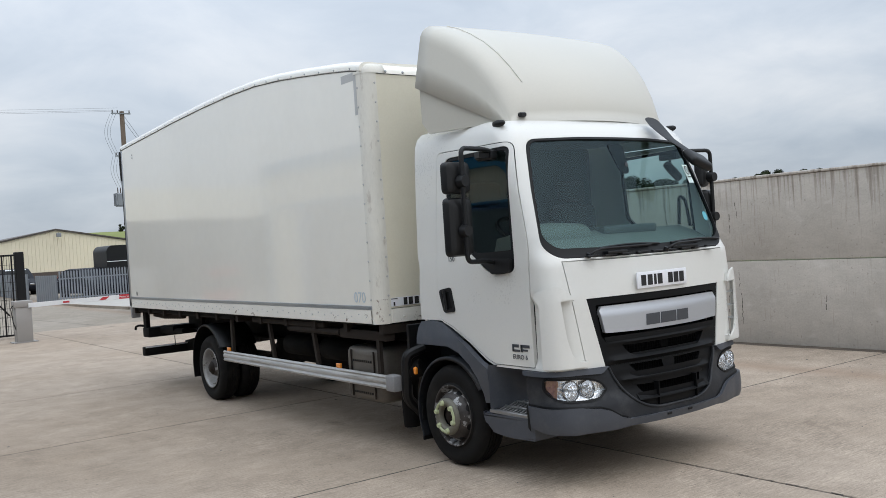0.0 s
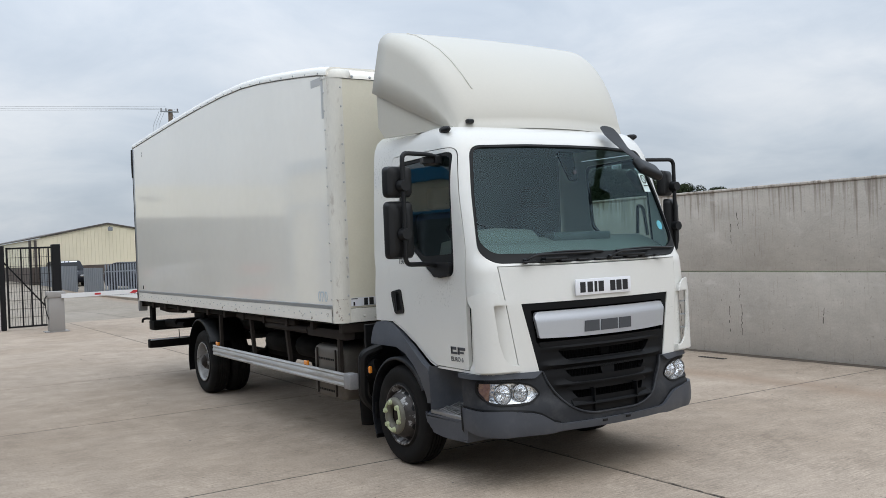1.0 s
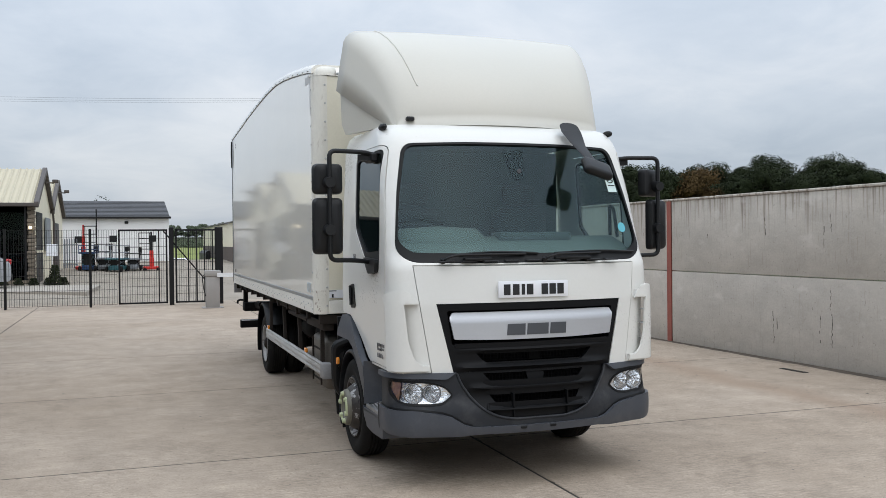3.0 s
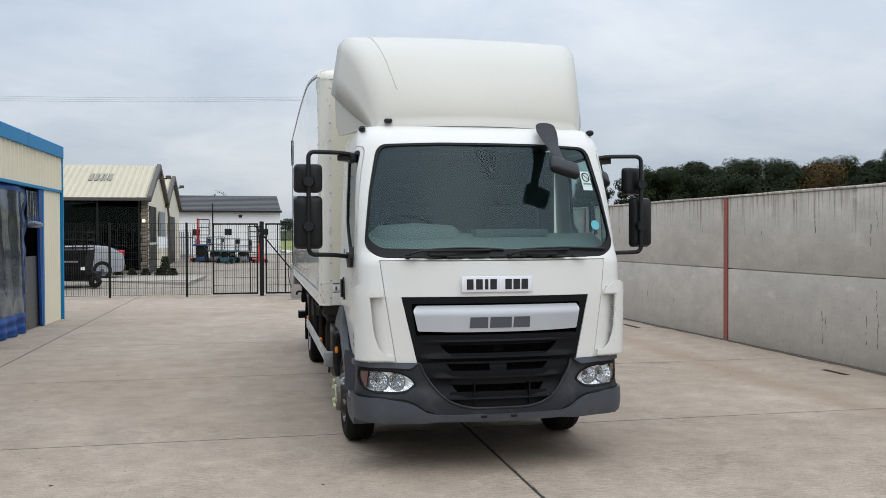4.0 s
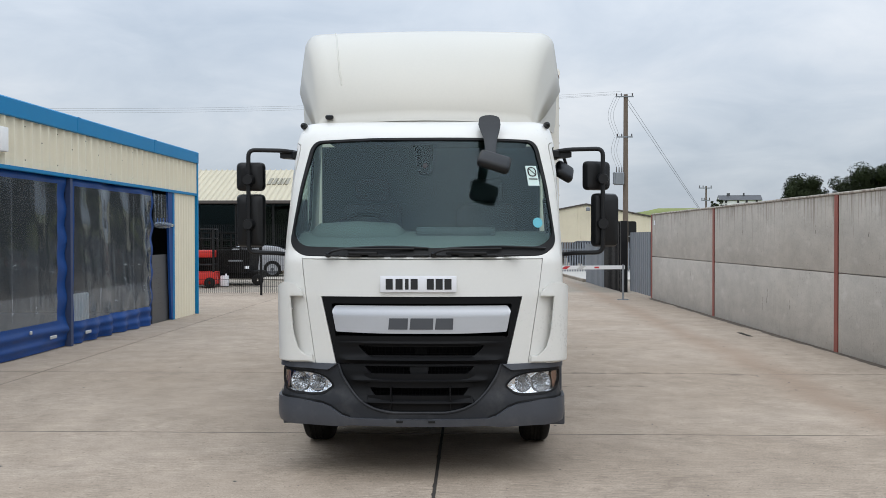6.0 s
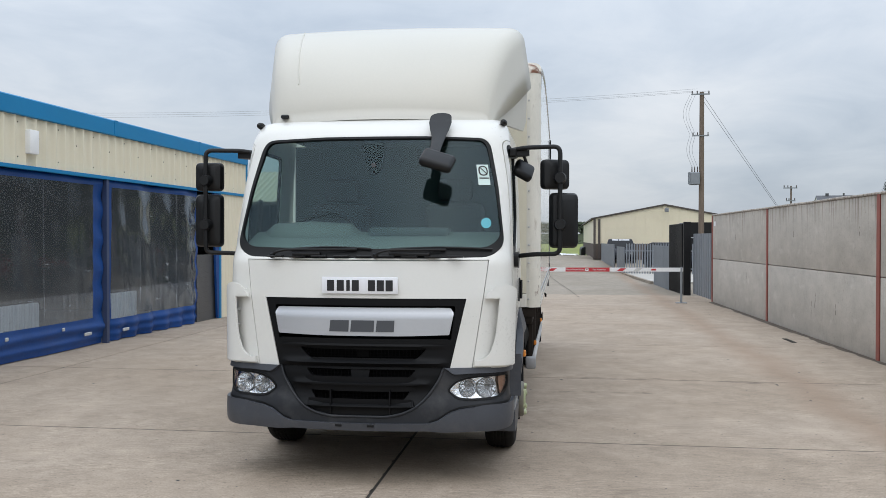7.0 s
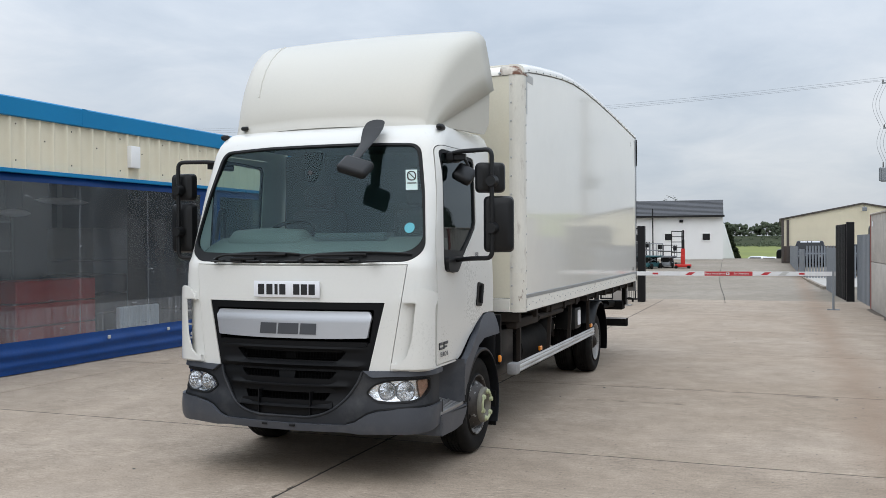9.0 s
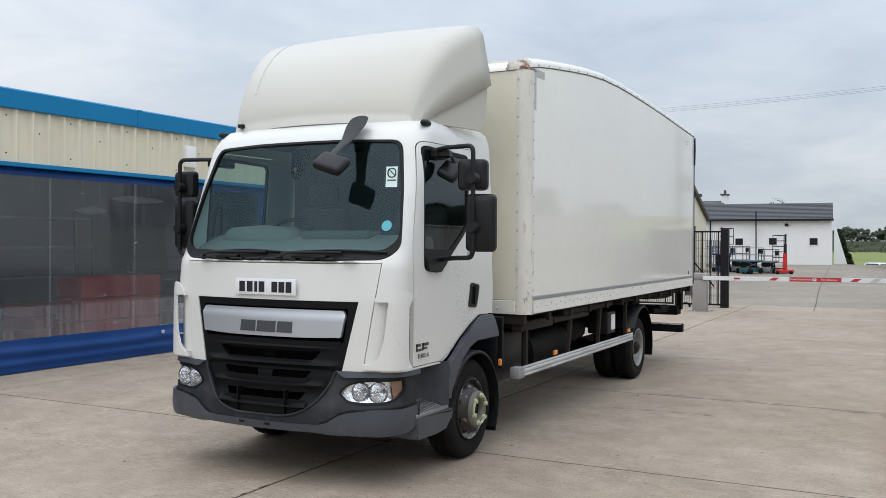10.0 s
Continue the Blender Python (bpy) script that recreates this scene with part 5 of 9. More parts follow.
for s in (-1, 1):
    # rusty brackets and outrigger tubes below the box
    bm = B()
    box(bm, s * 1.02 - 0.05, s * 1.02 + 0.05, 1.99, 2.75, 0.90, 0.985, 0.015, 2)
    part("outrigger", bm, M_CHASRUST, chassis)
    bm = B()
    box(bm, s * 1.05 - 0.035, s * 1.05 + 0.035, 3.0, 4.55, 0.975, 1.03, 0.01, 1)
    cyl(bm, (s * 1.05, 2.75, 0.945), (s * 1.05, 3.75, 0.945), 0.03, seg=10)
    part("rope_rail", bm, M_CHASRUST, chassis)
    bm = B()
    box(bm, s * 1.05 - 0.03, s * 1.05 + 0.03, 5.0, 8.3, 0.985, 1.035, 0.01, 1)
    part("rope_rail", bm, M_CHASSIS, chassis)
    # side guard
    bm = B()
    prof = [(0.0, 0.515), (0.012, 0.515), (0.02, 0.53), (0.012, 0.55), (0.02, 0.565), (0.02, 0.585), (0.012, 0.60), (0.02, 0.615), (0.012, 0.63), (0.0, 0.63)]
    if s > 0:
        prof = [(a, 0.5725 + (z - 0.5725) * 0.76) for a, z in prof]
    prism(bm, [(s * (1.07 + a), z) for a, z in prof], "y", 1.98, 5.36)
    guard = part("side_guard", bm, M_ALU, truck, "ribbed aluminium side guard rail")
    bm = B()
    box(bm, s * 1.06 - 0.045, s * 1.06 + 0.045, 1.86, 1.985, 0.505 if s < 0 else 0.524, 0.638 if s < 0 else 0.622, 0.015, 2)
    part("end_cap", bm, M_CAPG, guard, "dull grey end cap")
    for y, lean in ((2.12, 0.0), (3.17, 0.10), (4.10, 0.10), (5.15, 0.0)):
        bm = B()
        prism(bm, [(y - 0.022, 0.52), (y + 0.022, 0.52), (y + lean + 0.022, 0.98), (y + lean - 0.022, 0.98)], "x", s * 1.035, s * 1.067)
        part("guard_strut", bm, M_CHASRUST, guard)
    for y in (2.78, 5.22):
        bm = B()
        box(bm, s * 1.075 - 0.012, s * 1.075 + 0.012, y - 0.038, y + 0.038, 0.63, 0.672, 0.006, 1)
        part("marker_lamp", bm, M_AMBER, guard, "amber side marker")
    # rear mudguard
    bm = B()
    rings = []
    for a in range(-18, 152, 8):
        c, d = math.cos(radians(a)), math.sin(radians(a))
        rings.append(ring(bm, [(s * x, REAR_Y + r * c, 0.40 + r * d * 1.06) for x, r in ((0.60, 0.455), (0.60, 0.468), (1.045, 0.468), (1.055, 0.445), (1.045, 0.455))]))
    for a, b in zip(rings, rings[1:]):
        bridge(bm, a, b)
    part("rear_mudguard", bm, M_BLACK, truck, "dark plastic rear mudguard")
    bm = B()
    box(bm, s * 0.82 - 0.22, s * 0.82 + 0.22, REAR_Y + 0.455, REAR_Y + 0.468, 0.24, 0.45)
    part("mudflap", bm, M_BLACK, chassis)
# axles, gearbox, shaft
# solid block added between the rails to keep the underside closed and dark
bm = B()
box(bm, -0.36, 0.36, 2.7, 5.55, 0.44, 0.72, 0.04, 2)
part("underbody_block", bm, M_CHASSIS, chassis)
bm = B()
cyl(bm, (-0.6, REAR_Y, 0.39), (0.6, REAR_Y, 0.39), 0.085, seg=14)
lathe(bm, [(-0.24, 0.001), (-0.22, 0.1), (-0.08, 0.2), (0.1, 0.2), (0.2, 0.08), (0.2, 0.001)], (0, REAR_Y, 0.40), "y", 16)
part("rear_axle", bm, M_CHASSIS, chassis)
bm = B()
box(bm, -0.85, 0.85, HUB_Y - 0.05, HUB_Y + 0.05, 0.33, 0.43, 0.02, 1)
part("front_axle", bm, M_CHASSIS, chassis)
bm = B()
cyl(bm, (0, 2.2, 0.66), (0, REAR_Y, 0.45), 0.06, seg=12)
part("prop_shaft", bm, M_CHASSIS, chassis)
bm = B()
box(bm, -0.36, 0.36, 0.25, 1.65, 0.48, 1.05, 0.08, 2)
box(bm, -0.22, 0.22, 1.6, 2.3, 0.5, 0.85, 0.06, 2)
part("engine", bm, M_CHASSIS, chassis)
for s in (-1, 1):
    bm = B()
    for k in range(4):
        box(bm, s * 0.5 - 0.035, s * 0.5 + 0.035, REAR_Y - 0.65 + 0.08 * k, REAR_Y + 0.65 - 0.08 * k, 0.52 - 0.018 * k, 0.535 - 0.018 * k)
    part("leaf_spring", bm, M_CHASRUST, chassis)
# exhaust box on the driver's side
bm = B()
box(bm, -1.03, -0.52, 2.14, 2.74, 0.36, 0.83, 0.07, 4)
muff = part("exhaust_box", bm, M_MUFF, truck, "brown-grey steel exhaust box with slots")
# black bars on the face, coloured as the shade inside slots
for z in (0.43, 0.70):
    bm = B()
    for k in range(9):
        y = 2.30 + k * 0.035
        box(bm, -1.034, -1.028, y, y + 0.02, z, z + 0.018)
    part("slot", bm, M_SEAL, muff)
for y in (2.25, 2.62):
    bm = B()
    tube(bm, [(-1.037, y, 0.40), (-1.037, y, 0.80)], 0.008, 6)
    part("strap", bm, M_CHASRUST, muff)
bm = B()
tube(bm, rounded([(-0.9, 1.72, 0.70), (-0.95, 1.82, 0.66), (-0.92, 1.92, 0.50), (-0.90, 1.93, 0.20)], 0.06), 0.07, 12)
part("exhaust_pipe", bm, M_CHASSIS, chassis)
bm = B()
tube(bm, rounded([(-0.86, 1.75, 0.85), (-1.0, 1.80, 0.80), (-0.98, 1.86, 0.45), (-0.85, 1.88, 0.30)], 0.05), 0.045, 10)
part("air_hose", bm, M_BLACK, chassis)
# tank, air bottles, battery box
bm = B()
cyl(bm, (0.78, 2.45, 0.66), (0.78, 3.45, 0.66), 0.21, seg=24)
bmesh.ops.bevel(bm, geom=[ed for ed in bm.edges if len({round(v.co.y, 3) for v in ed.verts}) == 1], offset=0.02, segments=2, affect="EDGES")
part("fuel_tank", bm, M_CHASSIS, truck, "dirty dark fuel tank")
for y0, x in ((2.95, -0.72), (3.75, -0.72), (3.75, 0.72)):
    bm = B()
    lathe(bm, [(0, 0.001), (0.02, 0.07), (0.06, 0.11), (0.64, 0.11), (0.68, 0.07), (0.70, 0.001)], (x, y0, 0.72), "y", 16)
    part("air_tank", bm, M_CHASSIS, chassis)
bm = B()
box(bm, 0.55, 0.95, 1.75, 2.3, 0.50, 0.90, 0.02, 2)
part("battery_box", bm, M_BLACK, truck, "black battery box below the cab rear")
bm = B()
box(bm, 0.80, 1.03, 4.55, 4.85, 0.66, 0.90, 0.015, 2)
cb = part("control_box", bm, M_BLACK, truck, "black tail-lift control box with pale cover")
bm = B()
box(bm, 1.028, 1.04, 4.66, 4.80, 0.70, 0.87, 0.006, 1)
part("cover_plate", bm, M_PLATE, cb)
# rear underrun and tail-lift frame
UY = 8.15
bm = B()
box(bm, -1.07, 1.04, UY, UY + 0.12, 0.38, 0.50, 0.010, 2)
under = part("underrun_bar", bm, M_CHASSIS, truck, "black rear underrun bar with reflective edge")
bm = B()
box(bm, -1.06, 1.03, UY - 0.004, UY - 0.001, 0.488, 0.506)
part("reflective_edge", bm, M_PLATE, under)
for s in (-1, 1):
    bm = B()
    prism(bm, [(7.55, 0.92), (7.70, 0.92), (7.72, 0.60), (UY + 0.10, 0.52), (UY + 0.10, 0.40), (7.75, 0.42), (7.58, 0.58)], "x", s * 0.42, s * 0.47)
    part("underrun_bracket", bm, M_CHASSIS, under)
bm = B()
box(bm, -1.02, 0.98, UY - 0.05, UY + 0.20, 0.63, 0.76, 0.012, 2)
lift = part("tail_lift_frame", bm, M_CHASSIS, truck, "dark steel tail-lift frame below the box")
for s in (-1, 1):
    bm = B()
    prism(bm, [(7.20, 0.96), (8.35, 0.96), (8.35, 0.90), (7.9, 0.88), (7.25, 0.90)], "x", s * 0.80, s * 0.86)
    part("lift_arm", bm, M_CHASRUST, lift)
    bm = B()
    cyl(bm, (s * 0.83, 7.25, 0.74), (s * 0.83, UY, 0.70), 0.035, seg=10)
    cyl(bm, (s * 0.83, 7.55, 0.755), (s * 0.83, UY - 0.1, 0.735), 0.05, seg=10)
    part("lift_ram", bm, M_CHASSIS, lift)
    bm = B()
    box(bm, s * 0.98 - 0.03, s * 0.98 + 0.03, 8.22, 8.34, 0.70, 1.04, 0.008, 1)
    part("lift_post", bm, M_CHASSIS, lift)
    bm = B()
    tube(bm, rounded([(s * 0.98, 8.30, 0.78), (s * 1.05, 8.40, 0.79), (s * 1.08, 8.46, 0.77), (s * 1.08, 8.47, 0.73)], 0.04), 0.016, 8)
    part("hook", bm, M_CHASSIS, lift)
    bm = B()
    box(bm, s * 0.95 - 0.05, s * 0.95 + 0.05, 7.0, 7.55, 0.965, 1.03, 0.01, 1)
    box(bm, s * 0.97 - 0.03, s * 0.97 + 0.03, 7.3, 8.2, 0.985, 1.035, 0.008, 1)
    part("bearer_end", bm, M_CHASRUST, lift)
bm = B()
tube(bm, [(-0.7, 8.0, 0.63), (-0.69, 8.02, 0.50)], 0.006, 5)
part("cable", bm, M_BLACK, lift)

# ---- materials of the place ----
def concrete(name, color, stain=(0.16, 0.145, 0.125), rough=0.85, streak=0.0, brush=0.0, obj_vary=0.0, world_space=True):
    m = shade(name, color, rough, vary=0.16, size=0.7, fine=38, bump=0.004, dirt=0.55, dirt_color=stain, dirt_size=0.55, obj_vary=obj_vary)
    n, l = m.node_tree.nodes, m.node_tree.links
    p = n["Principled BSDF"]
    geo = n.new("ShaderNodeNewGeometry")
    col = p.inputs["Base Color"].links[0].from_socket
    # fine specks
    sp = n.new("ShaderNodeTexNoise"); sp.inputs["Scale"].default_value = 26; sp.inputs["Detail"].default_value = 2
    l.new(geo.outputs["Position"], sp.inputs["Vector"])
    sr = n.new("ShaderNodeMapRange"); sr.inputs["From Min"].default_value, sr.inputs["From Max"].default_value, sr.inputs["To Max"].default_value = 0.66, 0.74, 0.5
    l.new(sp.outputs[0], sr.inputs[0])
    mx = n.new("ShaderNodeMix"); mx.data_type = "RGBA"; mx.inputs[7].default_value = (*[c * 0.45 for c in color], 1)
    l.new(sr.outputs[0], mx.inputs[0]); l.new(col, mx.inputs[6])
    col = mx.outputs[2]
    if streak:
        # rain streaks that run down from the top
        mp = n.new("ShaderNodeMapping"); mp.inputs["Scale"].default_value = (19.0, 19.0, 0.55)
        l.new(geo.outputs["Position"], mp.inputs[0])
        st = n.new("ShaderNodeTexNoise"); st.inputs["Scale"].default_value = 1.0; st.inputs["Detail"].default_value = 6; st.inputs["Roughness"].default_value = 0.6
        l.new(mp.outputs[0], st.inputs["Vector"])
        sx = n.new("ShaderNodeSeparateXYZ"); l.new(geo.outputs["Position"], sx.inputs[0])
        dr = n.new("ShaderNodeMath"); dr.operation = "MULTIPLY_ADD"; dr.inputs[1].default_value, dr.inputs[2].default_value = 0.26, -0.583
        l.new(sx.outputs[2], dr.inputs[0])
        ad = n.new("ShaderNodeMath"); ad.operation = "ADD"
        l.new(st.outputs[0], ad.inputs[0]); l.new(dr.outputs[0], ad.inputs[1])
        mu = n.new("ShaderNodeMapRange"); mu.inputs["From Min"].default_value, mu.inputs["From Max"].default_value, mu.inputs["To Max"].default_value = 0.47, 0.60, streak * 0.8
        l.new(ad.outputs[0], mu.inputs[0])
        m2 = n.new("ShaderNodeMix"); m2.data_type = "RGBA"; m2.inputs[7].default_value = (0.15, 0.118, 0.088, 1)
        l.new(mu.outputs[0], m2.inputs[0]); l.new(col, m2.inputs[6])
        col = m2.outputs[2]
        # fine brown runs at every height
        mw = n.new("ShaderNodeMapping"); mw.inputs["Scale"].default_value = (40.0, 40.0, 3.2)
        l.new(geo.outputs["Position"], mw.inputs[0])
        rn = n.new("ShaderNodeTexNoise"); rn.inputs["Scale"].default_value = 1.0; rn.inputs["Detail"].default_value = 4
        l.new(mw.outputs[0], rn.inputs["Vector"])
        rm = n.new("ShaderNodeMapRange"); rm.inputs["From Min"].default_value, rm.inputs["From Max"].default_value, rm.inputs["To Max"].default_value = 0.60, 0.78, 0.34
        l.new(rn.outputs[0], rm.inputs[0])
        m3 = n.new("ShaderNodeMix"); m3.data_type = "RGBA"; m3.inputs[7].default_value = (0.20, 0.155, 0.115, 1)
        l.new(rm.outputs[0], m3.inputs[0]); l.new(col, m3.inputs[6])
        col = m3.outputs[2]
    if streak:
        # cloudy patches of lime bloom and grime over the cast face
        cl = n.new("ShaderNodeTexNoise"); cl.inputs["Scale"].default_value, cl.inputs["Detail"].default_value, cl.inputs["Roughness"].default_value = 2.2, 9, 0.7
        mc = n.new("ShaderNodeMapping"); mc.inputs["Scale"].default_value = (1.0, 1.0, 1.7)
        l.new(geo.outputs["Position"], mc.inputs[0]); l.new(mc.outputs[0], cl.inputs["Vector"])
        cr2 = n.new("ShaderNodeMapRange"); cr2.inputs["From Min"].default_value, cr2.inputs["From Max"].default_value, cr2.inputs["To Min"].default_value, cr2.inputs["To Max"].default_value = 0.3, 0.7, 0.88, 1.13
        l.new(cl.outputs[0], cr2.inputs[0])
        vs = n.new("ShaderNodeVectorMath"); vs.operation = "SCALE"
        l.new(col, vs.inputs[0]); l.new(cr2.outputs[0], vs.inputs["Scale"])
        bl = n.new("ShaderNodeTexNoise"); bl.inputs["Scale"].default_value, bl.inputs["Detail"].default_value = 3.1, 6
        l.new(mc.outputs[0], bl.inputs["Vector"])
        br = n.new("ShaderNodeMapRange"); br.inputs["From Min"].default_value, br.inputs["From Max"].default_value, br.inputs["To Max"].default_value = 0.62, 0.72, 0.35
        l.new(bl.outputs[0], br.inputs[0])
        bx = n.new("ShaderNodeMix"); bx.data_type = "RGBA"; bx.inputs[7].default_value = (0.60, 0.57, 0.53, 1)
        l.new(br.outputs[0], bx.inputs[0]); l.new(vs.outputs[0], bx.inputs[6])
        col = bx.outputs[2]
    l.new(col, p.inputs["Base Color"])
    if brush:
        # broom marks across the slab
        mp = n.new("ShaderNodeMapping"); mp.inputs["Scale"].default_value = (2.0, 60.0, 1.0)
        l.new(geo.outputs["Position"], mp.inputs[0])
        bn = n.new("ShaderNodeTexNoise"); bn.inputs["Scale"].default_value = 1.0; bn.inputs["Detail"].default_value = 3
        l.new(mp.outputs[0], bn.inputs["Vector"])
        b = n.new("ShaderNodeBump"); b.inputs["Strength"].default_value, b.inputs["Distance"].default_value = brush, 0.006
        l.new(bn.outputs[0], b.inputs["Height"])
        old = p.inputs["Normal"].links[0].from_socket
        l.new(old, b.inputs["Normal"]); l.new(b.outputs[0], p.inputs["Normal"])
    return m


def yard_floor(name, light, dark, groove=1.0, obj_vary=0.05):
    """Brushed concrete: patches, broom grooves, grain, crumbs of aggregate, old stains."""
    m = bpy.data.materials.new(name)
    m.use_nodes = True
    n, l = m.node_tree.nodes, m.node_tree.links
    p = n["Principled BSDF"]
    p.inputs["Specular IOR Level"].default_value = 0.25
    p.inputs["Roughness"].default_value = 0.9
    geo = n.new("ShaderNodeNewGeometry")

    def noise(scale, detail, rough=0.55, stretch=None, warp=0.0):
        t = n.new("ShaderNodeTexNoise")
        t.inputs["Scale"].default_value, t.inputs["Detail"].default_value, t.inputs["Roughness"].default_value, t.inputs["Distortion"].default_value = scale, detail, rough, warp
        if stretch:
            mp = n.new("ShaderNodeMapping"); mp.inputs["Scale"].default_value = stretch
            l.new(geo.outputs["Position"], mp.inputs[0]); l.new(mp.outputs[0], t.inputs["Vector"])
        else:
            l.new(geo.outputs["Position"], t.inputs["Vector"])
        return t.outputs[0]

    def span(sock, a, b, c, d):
        r = n.new("ShaderNodeMapRange")
        r.inputs["From Min"].default_value, r.inputs["From Max"].default_value, r.inputs["To Min"].default_value, r.inputs["To Max"].default_value = a, b, c, d
        l.new(sock, r.inputs[0])
        return r.outputs[0]

    def blend(fac, a, b, mode="MIX"):
        mx = n.new("ShaderNodeMix"); mx.data_type = "RGBA"; mx.blend_type = mode
        for sock, v in ((mx.inputs[0], fac), (mx.inputs[6], a), (mx.inputs[7], b)):
            if isinstance(v, (tuple, float, int)):
                sock.default_value = (*v, 1) if isinstance(v, tuple) else v
            else:
                l.new(v, sock)
        return mx.outputs[2]

    def times(col, sock):
        v = n.new("ShaderNodeVectorMath"); v.operation = "SCALE"
        l.new(col, v.inputs[0]); l.new(sock, v.inputs["Scale"])
        return v.outputs[0]

    patch = noise(0.33, 7, 0.6, warp=0.4)
    col = blend(span(patch, 0.36, 0.64, 0, 1), dark, light)
    cloud = noise(2.6, 8, 0.68)
    col = times(col, span(cloud, 0.28, 0.72, 0.80, 1.16))
    broom = noise(1.0, 4, 0.62, (3.2, 48.0, 1.0))
    where = span(noise(0.8, 5, 0.6), 0.38, 0.62, 0.25, 1.0)
    bw = n.new("ShaderNodeMath"); bw.operation = "MULTIPLY"
    l.new(span(broom, 0.3, 0.7, -0.10 * groove, 0.075 * groove), bw.inputs[0]); l.new(where, bw.inputs[1])
    b1 = n.new("ShaderNodeMath"); b1.operation = "ADD"; b1.inputs[1].default_value = 1.0
    l.new(bw.outputs[0], b1.inputs[0])
    col = times(col, b1.outputs[0])
    # raised ridges of the brushing, in patches
    ridge = span(noise(1.0, 3, 0.6, (10.0, 62.0, 1.0)), 0.40, 0.63, -0.17, 0.15)
    rw = n.new("ShaderNodeMath"); rw.operation = "MULTIPLY"
    l.new(ridge, rw.inputs[0]); l.new(span(noise(1.1, 4, 0.6), 0.44, 0.60, 0.12 * groove, 0.6 * groove), rw.inputs[1])
    r1 = n.new("ShaderNodeMath"); r1.operation = "ADD"; r1.inputs[1].default_value = 1.0
    l.new(rw.outputs[0], r1.inputs[0])
    col = times(col, r1.outputs[0])
    pits = noise(46, 2, 0.5)
    col = blend(span(pits, 0.70, 0.74, 0, 0.75), col, tuple(c * 0.32 for c in dark))
    grain = noise(150, 3, 0.7)
    col = times(col, span(grain, 0.25, 0.75, 0.78, 1.2))
    sand = noise(60, 5, 0.8)
    col = times(col, span(sand, 0.28, 0.72, 0.68, 1.30))
    crumbs = noise(34, 2, 0.5)
    col = blend(span(crumbs, 0.65, 0.71, 0, 0.6), col, tuple(c * 0.42 for c in dark))
    pale = noise(21, 3, 0.6, (1.0, 2.2, 1.0))
    col = blend(span(pale, 0.66, 0.74, 0, 0.4), col, tuple(min(1, c * 1.35) for c in light))
    # long damp and oil marks
    stain = noise(1.0, 6, 0.6, (0.6, 1.1, 1.0), 0.6)
    col = blend(span(stain, 0.62, 0.74, 0, 0.22), col, tuple(c * 0.5 for c in dark))
    oil = noise(0.9, 5, 0.55, (1.0, 1.0, 1.0), 1.0)
    col = blend(span(oil, 0.68, 0.74, 0, 0.35), col, tuple(c * 0.45 for c in dark))
    # brown dust along the wheel line by the wall
    sx = n.new("ShaderNodeSeparateXYZ"); l.new(geo.outputs["Position"], sx.inputs[0])
    off = n.new("ShaderNodeMath"); off.operation = "MULTIPLY_ADD"; off.inputs[1].default_value = 0.9
    l.new(noise(0.5, 5, 0.6), off.inputs[0]); l.new(sx.outputs[0], off.inputs[2])
    ds = n.new("ShaderNodeMath"); ds.operation = "SUBTRACT"; ds.inputs[1].default_value = 4.47
    l.new(off.outputs[0], ds.inputs[0])
    ab = n.new("ShaderNodeMath"); ab.operation = "ABSOLUTE"; l.new(ds.outputs[0], ab.inputs[0])
    col = blend(span(ab.outputs[0], 0.02, 0.42, 0.55, 0.0), col, (0.27, 0.19, 0.135))
    if obj_vary:
        info = n.new("ShaderNodeObjectInfo")
        col = times(col, span(info.outputs["Random"], 0, 1, 1 - obj_vary, 1 + obj_vary))
    l.new(col, p.inputs["Base Color"])
    b2 = n.new("ShaderNodeBump"); b2.inputs["Strength"].default_value, b2.inputs["Distance"].default_value = 0.8, 0.005
    hh = n.new("ShaderNodeMath"); hh.operation = "ADD"
    l.new(bw.outputs[0], hh.inputs[0]); l.new(span(grain, 0, 1, 0, 0.25), hh.inputs[1])
    l.new(hh.outputs[0], b2.inputs["Height"]); l.new(b2.outputs[0], p.inputs["Normal"])
    return m


M_SLAB = yard_floor("yard_concrete", (0.402, 0.332, 0.264), (0.340, 0.274, 0.211), groove=1.7)
M_ROAD = yard_floor("road_concrete", (0.310, 0.272, 0.225), (0.258, 0.223, 0.178), groove=0.3, obj_vary=0)
M_PALE = concrete("worn_pale_concrete", (0.35, 0.315, 0.27), stain=(0.30, 0.265, 0.22))
M_APRON = concrete("pale_new_concrete", (0.42, 0.40, 0.365), stain=(0.42, 0.40, 0.36))
M_WALL = concrete("wall_concrete", (0.455, 0.420, 0.376), stain=(0.37, 0.335, 0.29), streak=0.85, obj_vary=0.05)
M_JOINT = shade("joint_filler", (0.045, 0.039, 0.033), 0.9, vary=0.3, size=5)
M_DUST = shade("brown_silt", (0.10, 0.078, 0.058), 0.95, vary=0.4, size=3, fine=50, dirt=0.8, dirt_color=(0.06, 0.046, 0.035), dirt_size=5)
M_MARK = bpy.data.materials.new("tyre_mark_film")
M_MARK.use_nodes = True
_n, _l = M_MARK.node_tree.nodes, M_MARK.node_tree.links
_n["Principled BSDF"].inputs["Base Color"].default_value, _n["Principled BSDF"].inputs["Roughness"].default_value = (0.10, 0.09, 0.08, 1), 0.9
_g, _t, _r = _n.new("ShaderNodeNewGeometry"), _n.new("ShaderNodeTexNoise"), _n.new("ShaderNodeMapRange")
_t.inputs["Scale"].default_value, _t.inputs["Detail"].default_value = 7.0, 6.0
